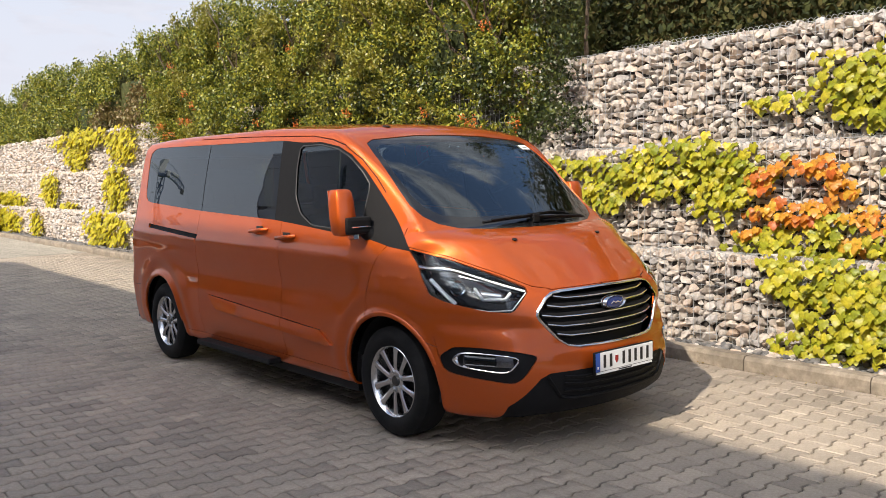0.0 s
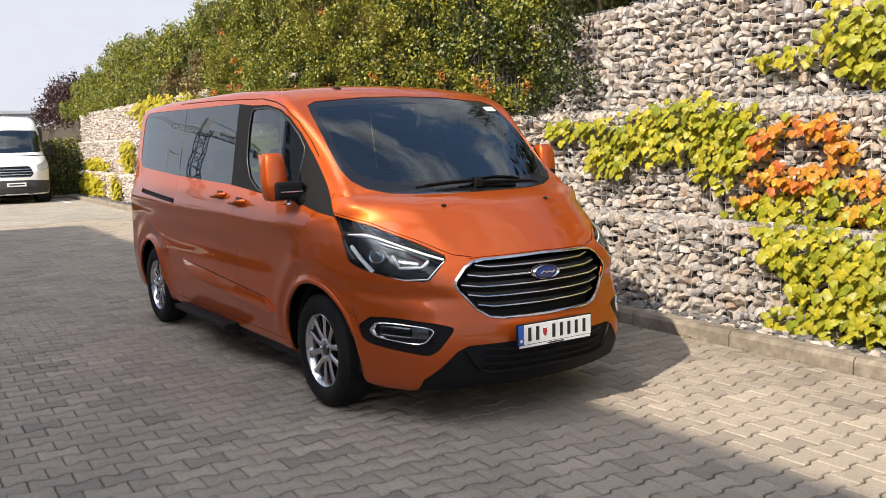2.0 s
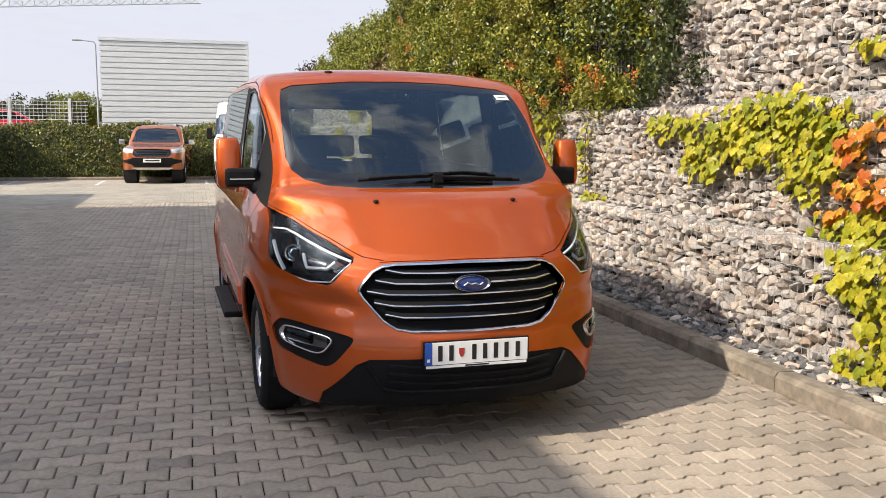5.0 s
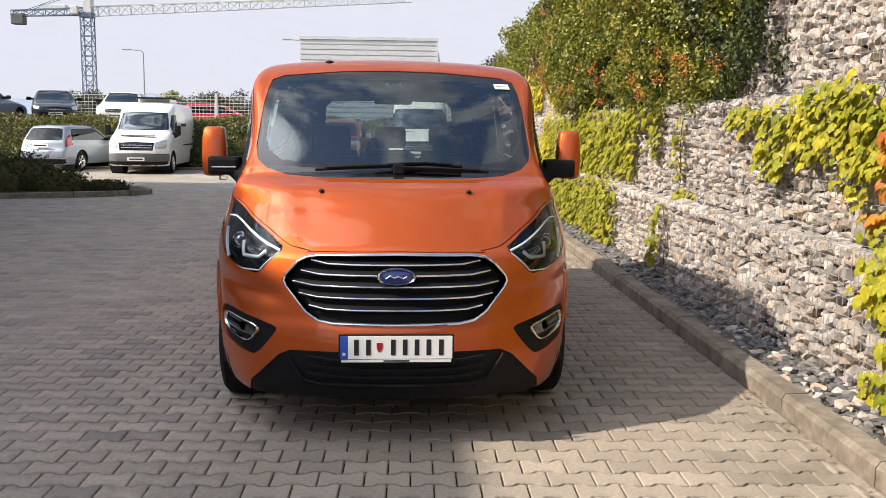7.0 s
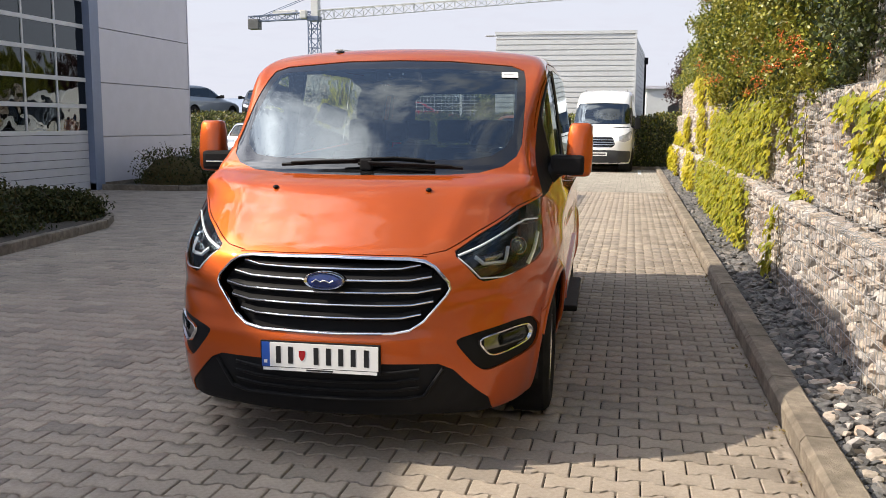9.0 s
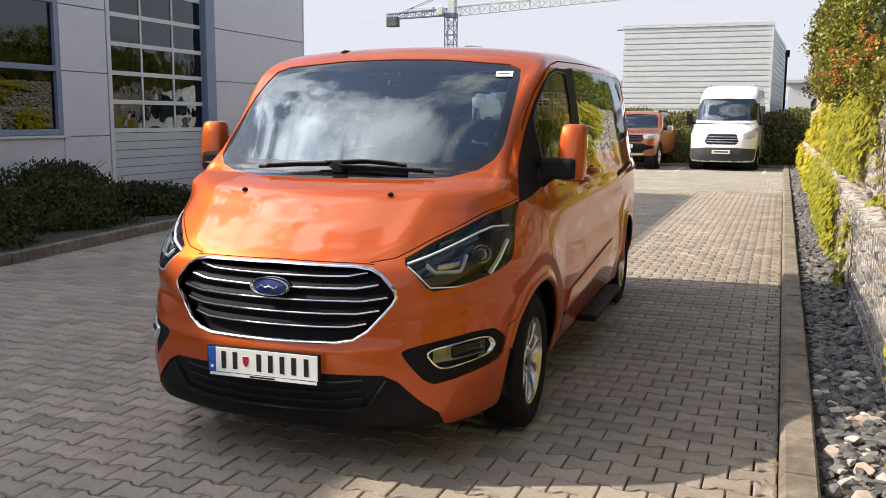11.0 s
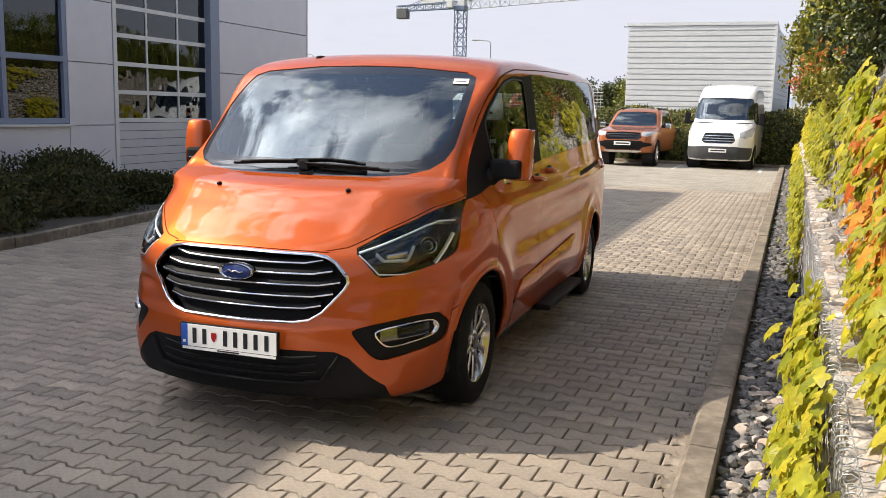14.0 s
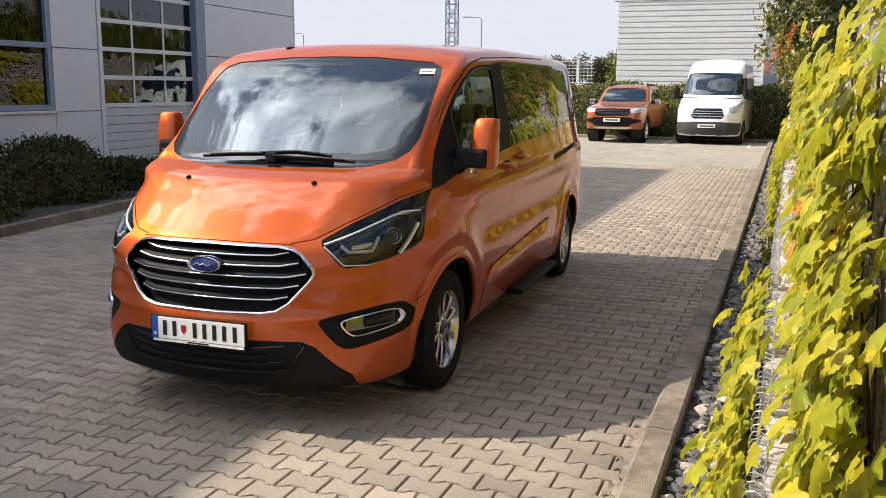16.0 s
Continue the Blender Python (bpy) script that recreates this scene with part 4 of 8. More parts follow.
# wheel openings
ARCH_R = 0.405
for yc in (AXLE_F, AXLE_R):
    skin.cut(SIDE_VIEW, [(yc + ARCH_R, 0.1)] + arc(yc, HUB_Z, ARCH_R, 0, 180, 22) + [(yc - ARCH_R, 0.1)], "opening", facing=((1, 0, 0), -0.9))
# side glazing
REAR_GLASS = [(2.34, 1.285), (2.34, 1.845), (4.55, 1.868), (4.66, 1.855), (4.73, 1.82), (4.755, 1.76), (4.765, 1.50), (4.75, 1.43), (4.70, 1.395), (4.60, 1.38), (3.5, 1.325)]
DOOR_GLASS = smooth_outline([(2.085, 1.795), (1.83, 1.797), (1.62, 1.762), (1.485, 1.708), (1.365, 1.613), (1.29, 1.525), (1.315, 1.245), (1.55, 1.248), (1.84, 1.262), (2.00, 1.335), (2.085, 1.45), (2.105, 1.64)], 1, 0.12)
skin.cut(SIDE_VIEW, REAR_GLASS, "rear_glass", facing=SIDEWAYS)
skin.cut(SIDE_VIEW, DOOR_GLASS, "door_glass", facing=SIDEWAYS)
skin.cut(SIDE_VIEW, [(2.02, 1.262), (2.345, 1.285), (2.345, 1.845), (2.08, 1.822), (1.83, 1.815), (1.605, 1.778), (1.468, 1.722), (1.342, 1.622), (1.26, 1.538), (1.13, 1.408), (0.84, 1.135), (1.03, 1.155), (1.27, 1.205), (1.60, 1.228)], "black_trim", facing=SIDEWAYS)
# windscreen and its dark rim
SCREEN = [(0, 1.244), (0.40, 1.247), (0.58, 1.258), (0.69, 1.288), (0.748, 1.335), (0.768, 1.40), (0.766, 1.48), (0.758, 1.64), (0.745, 1.74), (0.728, 1.795), (0.66, 1.822), (0.3, 1.852), (0, 1.858)]
SCREEN_IN = [(0, 1.32), (0.50, 1.322), (0.62, 1.338), (0.69, 1.385), (0.718, 1.45), (0.716, 1.60), (0.705, 1.72), (0.688, 1.768), (0.64, 1.787), (0.3, 1.805), (0, 1.808)]
skin.cut(FRONT_VIEW, SCREEN_IN, "screen", facing=((0, -0.8, 0.6), 0.2))
skin.cut(FRONT_VIEW, SCREEN, "screen_rim", facing=((0, -0.8, 0.6), 0.2))
# headlamp, grille, fog lamp, lower intake
LAMP = smooth_outline([(0.548, 0.932), (0.648, 0.806), (0.80, 0.818), (1.03, 0.862), (1.12, 0.90), (1.16, 1.0), (1.185, 1.07), (1.24, 1.150), (1.0, 1.098), (0.72, 1.008)], 1, 0.12)
skin.cut(DIAG_VIEW, LAMP, "lamp_lens", facing=DIAGONAL)
GRILLE = [(0, 0.593), (0.30, 0.595), (0.372, 0.607), (0.43, 0.645), (0.522, 0.755), (0.537, 0.785), (0.528, 0.812), (0.47, 0.875), (0.425, 0.900), (0.36, 0.910), (0, 0.917)]
skin.cut(FRONT_VIEW, GRILLE, "grille", facing=((0, -1, 0), 0.2))
FOG = smooth_outline([(0.555, 0.562), (0.66, 0.592), (0.80, 0.615), (0.875, 0.612), (0.905, 0.55), (0.89, 0.455), (0.70, 0.412), (0.655, 0.44)], 2, 0.15)
skin.cut(FRONT_VIEW, FOG, "fog_bezel", facing=DIAGONAL)
skin.cut(FRONT_VIEW, [(0, 0.10), (0.735, 0.10), (0.705, 0.285), (0.56, 0.435), (0.50, 0.462), (0, 0.468)], "lower_bumper", facing=((0, -0.9, -0.3), 0.0))
# tail window and lamps
skin.cut(FRONT_VIEW, [(0, 1.20), (0.60, 1.20), (0.66, 1.26), (0.63, 1.72), (0.57, 1.78), (0, 1.79)], "tail_glass", facing=((0, 1, 0), 0.5))
skin.cut(FRONT_VIEW, [(0.80, 0.95), (0.93, 0.95), (0.90, 1.45), (0.79, 1.45)], "tail_lamp", facing=((0, 1, 0), 0.25))
# panel gaps
GAP = 0.0038
gaps_side = [[(1.045, 1.165), (1.10, 1.10), (1.135, 1.0), (1.17, 0.85), (1.20, 0.70)], [(2.235, 1.285), (2.225, 0.9), (2.215, 0.33)], [(3.55, 1.325), (3.56, 0.9), (3.53, 0.33)],
             [(1.38, 0.325), (2.2, 0.33), (3.9, 0.33)], [(4.905, 0.55), (4.93, 1.0), (4.90, 1.5), (4.85, 1.85)], [(0.62, 0.66), (0.60, 0.60), (0.585, 0.55)]]
for g in gaps_side:
    skin.cut(SIDE_VIEW, strip(g, GAP), "gap", facing=SIDEWAYS)
skin.cut(SIDE_VIEW, strip([(1.165, 1.478), (1.25, 1.57), (1.38, 1.69), (1.545, 1.786), (1.70, 1.826), (1.95, 1.86), (2.86, 1.892), (3.7, 1.905)], 0.007), "gap", facing=((0.8, 0, 0.6), 0.3))
skin.cut(SIDE_VIEW, strip([(3.53, 1.122), (4.58, 1.178)], 0.034), "slide_rail", facing=SIDEWAYS)
skin.cut(SIDE_VIEW, strip([(3.48, 1.838), (3.50, 1.70), (3.52, 1.50), (3.53, 1.32)], 0.010), "gap", only="rear_glass", facing=SIDEWAYS)
skin.cut(DIAG_VIEW, strip([(0.425, 0.925), (0.53, 0.942), (0.72, 1.018), (1.0, 1.110), (1.245, 1.163)], GAP), "gap", facing=DIAGONAL)
skin.cut(FRONT_VIEW, strip([(0.0, 0.928), (0.36, 0.922), (0.43, 0.918)], GAP), "gap", facing=((0, -1, 0), 0.2))
skin.cut(DIAG_VIEW, strip([(1.243, 1.163), (1.262, 1.215), (1.24, 1.268)], GAP), "gap", facing=DIAGONAL)
skin.cut(FRONT_VIEW, strip([(0.905, 0.60), (0.93, 0.62), (0.955, 0.63)], GAP), "gap", facing=DIAGONAL)
skin.cut(SIDE_VIEW, [(3.35, 0.668), (1.72, 0.576), (1.575, 0.492), (1.62, 0.482), (3.21, 0.560)], "moulding", facing=SIDEWAYS)

# panels out of the paint skin
skin.relabel("fog_bezel", lambda x, y, z: y > 0.75, "body")
skin.relabel("moulding", lambda x, y, z: y > 2.22, "moulding_rear")
skin.relabel("body", lambda x, y, z: z > 1.86 and y > 1.35 or (z > 1.80 and y > 5.0), "roof")
skin.relabel("body", lambda x, y, z: y > 4.97 and z < 1.9, "tail")
skin.relabel("body", lambda x, y, z: z < 0.335 and 1.38 < y < 3.92, "sill")
skin.relabel("body", lambda x, y, z: x > 0.6 and 2.22 < y < 3.55 and z < 1.40, "sliding_door")
skin.relabel("body", lambda x, y, z: x > 0.6 and 1.04 < y <= 2.235 and z > 0.33 and (y > 1.045 + 0.35 * max(0.0, 1.165 - z)), "front_door")
skin.relabel("body", lambda x, y, z: y < 1.42 and z > 0.93 and x < 0.86 and z < 1.30 and (0.766 * x + 0.643 * y < 1.26) and z > 0.918 + 0.40 * max(0.0, 0.766 * x + 0.643 * y - 0.45) - 0.115 * max(0.0, 0.766 * x + 0.643 * y - 0.72) - 0.08 * max(0.0, 0.766 * x + 0.643 * y - 1.0), "bonnet")
skin.relabel("body", lambda x, y, z: y < 0.62 and z < 0.95, "bumper")
skin.relabel("body", lambda x, y, z: y < 1.25 and z < 1.30, "wing")


def skin_part(name, label, mat, parent, mirror=None, inward=0.0, rim=0.0, tag="", lift=0.0):
    """The faces of a label as one part. mirror None: both halves in one mesh; +1 / -1: the left or right half alone. rim: depth of the turned-in edge."""
    fs = skin.take(label)
    if not fs:
        return None
    ids = sorted({i for f in fs for i in f})
    at = {i: k for k, i in enumerate(ids)}
    V = np.array([skin.v[i] for i in ids])
    N = np.array([skin.n[i] for i in ids])
    V = V - N * inward
    if lift:
        N = N + np.array([0, 0, lift])
        N /= np.linalg.norm(N, axis=1, keepdims=True)
    F = [[at[i] for i in f] for f in fs]
    if rim:
        cnt = {}
        for f in F:
            for a, b in zip(f, f[1:] + f[:1]):
                cnt[(a, b)] = cnt.get((a, b), 0) + 1
        rv, rn, rf = [], [], []
        base = len(V)
        for a, b in cnt:
            if (b, a) in cnt or (abs(V[a][0]) < 1e-6 and abs(V[b][0]) < 1e-6):
                continue
            A, B = V[a] - N[a] * rim, V[b] - N[b] * rim
            fn = np.cross(V[b] - V[a], N[a])
            ln = np.linalg.norm(fn)
            if ln < 1e-9:
                continue
            fn = fn / ln
            k = base + len(rv)
            rv += [V[a], V[b], B, A]
            rn += [fn] * 4
            rf.append([k + 1, k, k + 3, k + 2])
        if rv:
            V, N = np.concatenate([V, np.array(rv)]), np.concatenate([N, np.array(rn)])
            F = F + rf
    flip = np.array([-1, 1, 1])
    if mirror is None:
        n = len(V)
        F = F + [[i + n for i in reversed(f)] for f in F]
        V, N = np.concatenate([V, V * flip]), np.concatenate([N, N * flip])
    elif mirror < 0:
        V, N, F = V * flip, N * flip, [list(reversed(f)) for f in F]
    return mesh_ob(name, V, F, mat, parent, tag, normals=N)


RIM = 0.014
skin_part("roof", "roof", PAINT, VAN, rim=RIM)
skin_part("bonnet", "bonnet", PAINT, VAN, rim=RIM)
skin_part("front_bumper", "bumper", PAINT, VAN, rim=RIM)
skin_part("tailgate", "tail", PAINT, VAN, rim=RIM)
skin_part("body_shell", "body", PAINT, VAN, rim=RIM)
lower_bumper = skin_part("lower_bumper", "lower_bumper", BLACK_PLASTIC, VAN, inward=0.006, rim=0.03, tag="matt black lower bumper")
screen = skin_part("windscreen", "screen", GLASS_CLEAR, VAN, inward=0.004, tag="clear windscreen reflecting clouds")
skin_part("screen_border", "screen_rim", BLACK_GLOSS, screen, inward=0.004, rim=0.02, tag="black printed border")
skin_part("rear_window", "tail_glass", GLASS_CLEAR, VAN, inward=0.004)
doors = {}
for sgn, nm in ((1, "left"), (-1, "right")):
    skin_part("wing", "wing", PAINT, VAN, sgn, rim=RIM)
    fd = doors[(sgn, "front")] = skin_part("front_door", "front_door", PAINT, VAN, sgn, rim=RIM)
    sd = doors[(sgn, "slide")] = skin_part("sliding_door", "sliding_door", PAINT, VAN, sgn, rim=RIM)
    skin_part("moulding", "moulding", PAINT, fd, sgn, inward=-0.017, rim=0.018, lift=0.2)
    skin_part("moulding", "moulding_rear", PAINT, sd, sgn, inward=-0.017, rim=0.018, lift=0.2)
    skin_part("sill", "sill", PAINT, VAN, sgn, rim=RIM)
    skin_part("door_window", "door_glass", GLASS_DOOR, fd, sgn, inward=0.006)
    skin_part("window_surround", "black_trim", BLACK_MATT, fd, sgn, inward=0.002, rim=0.02, tag="black window surround")
    skin_part("side_window", "rear_glass", GLASS_TINT, VAN, sgn, inward=0.003, tag="dark tinted flush side window")
    skin_part("panel_gap", "gap", DARK_VOID, VAN, sgn, inward=0.012)
    skin_part("slide_rail", "slide_rail", BLACK_PLASTIC, VAN, sgn, inward=0.015, tag="black sliding door rail")
    skin_part("tail_lamp", "tail_lamp", RED_LENS, VAN, sgn, inward=-0.002)
    lamp = skin_part("headlamp", "lamp_lens", GLASS_LENS, VAN, sgn, inward=0.003, tag="clear headlamp with projector and light strip")
    skin_part("lamp_housing", "lamp_lens", BLACK_GLOSS, lamp, sgn, inward=0.085)
    fog = skin_part("fog_lamp_panel", "fog_bezel", BLACK_PLASTIC, VAN, sgn, inward=0.012, rim=0.012, tag="black fog lamp surround")

for lab in ("roof", "body", "tail"):
    skin_part("lining", lab, TRIM_LIGHT if lab == "roof" else DARK_VOID, VAN, inward=0.03)
for lab in ("sliding_door", "front_door", "wing"):
    for sgn in (1, -1):
        skin_part("lining", lab, DARK_VOID, VAN, sgn, inward=0.03)


def on_skin_many(view, U, V, depth=0.0, side=1):
    """Points of the skin at (U, V) of a view (half x > 0), sunk by depth along the normals: arrays of places and normals."""
    U, V = np.asarray(U, float), np.asarray(V, float)
    o = np.zeros_like(U)
    if view == "front":
        base, way = np.stack([U, o - 0.5, V], 1), np.array([0, 1.0, 0])
    elif view == "side":
        base, way = np.stack([o + 1.4, U, V], 1), np.array([-1.0, 0, 0])
    else:
        base, way = np.stack([U * 0.766 + 1.2 * 0.643, U * 0.643 - 1.2 * 0.766, V], 1), np.array([-0.643, 0.766, 0])
    ts = np.arange(0, 2.4, 0.04)
    pts = base[:, None, :] + ts[None, :, None] * way
    val = skin_f(pts[..., 0], pts[..., 1], pts[..., 2])
    k = np.argmax(val < 0, 1)
    a, b = ts[np.maximum(k - 1, 0)], ts[k]
    for _ in range(16):
        m = (a + b) / 2
        inside = skin_f(*(base + m[:, None] * way).T) < 0
        b, a = np.where(inside, m, b), np.where(inside, a, m)
    p = base + b[:, None] * way
    e = 1e-3
    g = np.stack([skin_f(*(p + e * np.eye(3)[d]).T) - skin_f(*(p - e * np.eye(3)[d]).T) for d in range(3)], 1)
    g /= np.linalg.norm(g, axis=1, keepdims=True)
    flip = np.array([side, 1, 1])
    return (p - g * depth) * flip, g * flip


def on_skin(view, u, v, depth=0.0, side=1):
    p, n = on_skin_many(view, [u], [v], depth, side)
    return Vector(p[0]), Vector(n[0])


def dense(pts, step=0.02):
    out = []
    for (a, b), (c, d) in zip(pts, pts[1:]):
        n = max(1, int(math.hypot(c - a, d - b) / step))
        out += [(a + (c - a) * i / n, b + (d - b) * i / n) for i in range(n)]
    return out + [pts[-1]]


def band(name, view, pts, width, depth, mat, parent, side=1, thick=0.006, label="", closed=False):
    """A raised strip along a line on the skin. width: a number, or a list along the line."""
    pts = dense(pts + [pts[0]] if closed else pts)
    bm = bmesh.new()
    ends = []
    for i, p in enumerate(pts):
        q = Vector(pts[min(i + 1, len(pts) - 1)]) - Vector(pts[max(i - 1, 0)])
        if closed and i in (0, len(pts) - 1):
            q = Vector(pts[1]) - Vector(pts[-2])
        n2 = Vector((-q.y, q.x)).normalized() * width / 2
        ends += [(p[0] + n2.x, p[1] + n2.y), (p[0] - n2.x, p[1] - n2.y)]
    P, N = on_skin_many(view, [e[0] for e in ends], [e[1] for e in ends], depth, side)
    rings = []
    for i in range(len(pts)):
        a, b, na, nb = Vector(P[2 * i]), Vector(P[2 * i + 1]), Vector(N[2 * i]), Vector(N[2 * i + 1])
        c = (a + b) / 2 + na * thick
        rings.append([bm.verts.new(a), bm.verts.new(a.lerp(c, 0.5) + na * thick * 0.35), bm.verts.new(c), bm.verts.new(b.lerp(c, 0.5) + nb * thick * 0.35), bm.verts.new(b)])
    for r, s_ in zip(rings, rings[1:]):
        for k in range(4):
            bm.faces.new((r[k], r[k + 1], s_[k + 1], s_[k]))
    bmesh.ops.recalc_face_normals(bm, faces=bm.faces)
    return part(name, bm, mat, parent, label, smooth=True)


# grille: dark back, chrome frame, chrome-edged slats
grille = skin_part("grille", "grille", BLACK_MATT, VAN, inward=0.055, rim=-0.055, tag="dark grille with five chrome slats")
OUT = GRILLE + [(-x, z) for x, z in reversed(GRILLE[1:-1])]


def wide_band(name, pts, width, depth, mat, parent, thick=0.008, closed=False, label=""):
    """As band, over the whole width of the nose."""
    bm = bmesh.new()
    pts = dense(pts + [pts[0]] if closed else pts, 0.025)
    rings = []
    for i, p in enumerate(pts):
        q = Vector(pts[min(i + 1, len(pts) - 1)]) - Vector(pts[max(i - 1, 0)])
        if closed and i in (0, len(pts) - 1):
            q = Vector(pts[1]) - Vector(pts[-2])
        n2 = Vector((-q.y, q.x)).normalized() * width / 2
        ring = []
        fo = np.array([(1, 0), (0.6, 0.8), (0, 1), (-0.6, 0.8), (-1, 0)])
        xs, zs = p[0] + n2.x * fo[:, 0], p[1] + n2.y * fo[:, 0]
        ys = nose_y(np.abs(xs), zs) + depth - thick * fo[:, 1]
        ring += [bm.verts.new((x, y, z)) for x, y, z in zip(xs, ys, zs)]
        rings.append(ring)
    for r, s_ in zip(rings, rings[1:]):
        for k in range(4):
            bm.faces.new((r[k], r[k + 1], s_[k + 1], s_[k]))
    bmesh.ops.recalc_face_normals(bm, faces=bm.faces)
    return part(name, bm, mat, parent, label, smooth=True)


wide_band("chrome_frame", OUT, 0.015, 0.002, CHROME, grille, 0.012, True, "polished chrome frame")
for z, w in ((0.868, 0.405), (0.818, 0.455), (0.766, 0.495), (0.712, 0.465), (0.656, 0.415)):
    wide_band("slat", [(-w, z + 0.014), (-w * 0.8, z + 0.002), (-w * 0.5, z), (w * 0.5, z), (w * 0.8, z + 0.002), (w, z + 0.018)], 0.036, 0.036, BLACK_MATT, grille, 0.016)
    wide_band("slat_edge", [(-w, z + 0.016), (-w * 0.8, z), (-w * 0.5, z - 0.002), (w * 0.5, z - 0.002), (w * 0.8, z), (w, z + 0.016)], 0.011, 0.022, CHROME, grille, 0.006, label="chrome slat edge")
# oval badge, a plain shape
bm = bmesh.new()
for s_, y0 in ((1.0, 0.0),):
    lathe(bm, [(0.0, 0.001), (0.0, 0.070), (-0.010, 0.082), (-0.014, 0.088), (-0.006, 0.094), (0.03, 0.094)], 40, "Y", Matrix.Translation((0, 0.046, 0.818)) @ Matrix.Diagonal((1, 1, 0.42, 1)))
badge = part("badge", bm, CHROME, grille, "chrome oval badge rim", True)
bm = bmesh.new()
lathe(bm, [(0.0, 0.080), (-0.006, 0.074), (-0.010, 0.05), (-0.012, 0.001)], 40, "Y", Matrix.Translation((0, 0.043, 0.818)) @ Matrix.Diagonal((1, 1, 0.40, 1)))
part("badge_field", bm, BADGE_BLUE, badge, "dark blue oval field", True)
bm = bmesh.new()
tube(bm, [(-0.05, 0.028, 0.812), (-0.03, 0.0275, 0.826), (-0.012, 0.027, 0.816), (0.008, 0.027, 0.822), (0.03, 0.0275, 0.813), (0.048, 0.028, 0.822)], 0.0035, 6)
part("badge_mark", bm, CHROME, badge)

# number plate with plain bars
plate = boxes("number_plate", [(-0.268, 0.268, -0.030, -0.014, 0.428, 0.560)], BLACK_PLASTIC, VAN, "white number plate in a black holder", bevel=0.004)
boxes("plate_field", [(-0.224, 0.260, -0.033, -0.028, 0.446, 0.554)], PLATE_WHITE, plate, bevel=0.0012)
boxes("plate_band", [(-0.261, -0.224, -0.033, -0.028, 0.446, 0.554)], PLATE_BLUE, plate, "blue plate band", bevel=0.0012)
boxes("plate_strip", [(-0.255, 0.255, -0.0325, -0.028, 0.430, 0.443)], PLATE_WHITE, plate)
for x, w in ((-0.185, 0.040), (-0.130, 0.040), (-0.015, 0.040), (0.040, 0.040), (0.095, 0.040), (0.150, 0.040), (0.208, 0.040)):
    boxes("plate_bar", [(x - w / 2 + 0.009, x + w / 2 - 0.009, -0.0342, -0.0328, 0.463, 0.538)], PLATE_INK, plate)
bm = bmesh.new()
slab(bm, [(-0.092, 0.522), (-0.064, 0.522), (-0.064, 0.498), (-0.070, 0.484), (-0.078, 0.476), (-0.086, 0.484), (-0.092, 0.498)], 0.0016, lambda u, v, w: Vector((u, -0.0345 + w, v)))
part("plate_crest", bm, RED_LENS, plate, "small red crest")
boxes("plate_bar", [(-0.250, -0.236, -0.0342, -0.0328, 0.462, 0.476)], PLATE_WHITE, plate)
boxes("plate_bar", [(-0.06, 0.06, -0.0335, -0.032, 0.433, 0.440)], PLATE_INK, plate)

# lower intake
for z in (0.425, 0.385, 0.345):
    wide_band("intake_slat", [(-0.42, z + 0.012), (-0.30, z), (0.30, z), (0.42, z + 0.012)], 0.016, -0.002, BLACK_PLASTIC, lower_bumper, 0.008)
wide_band("intake_edge", [(-0.52, 0.44), (-0.44, 0.32), (-0.36, 0.305), (0.36, 0.305), (0.44, 0.32), (0.52, 0.44)], 0.020, -0.002, BLACK_PLASTIC, lower_bumper, 0.014)


def lamp_uv(x, y):
    return 0.548 + 0.001459 * (x - 150) - 0.000313 * (y - 265), 0.932 - 0.000138 * (x - 150) - 0.001136 * (y - 265)


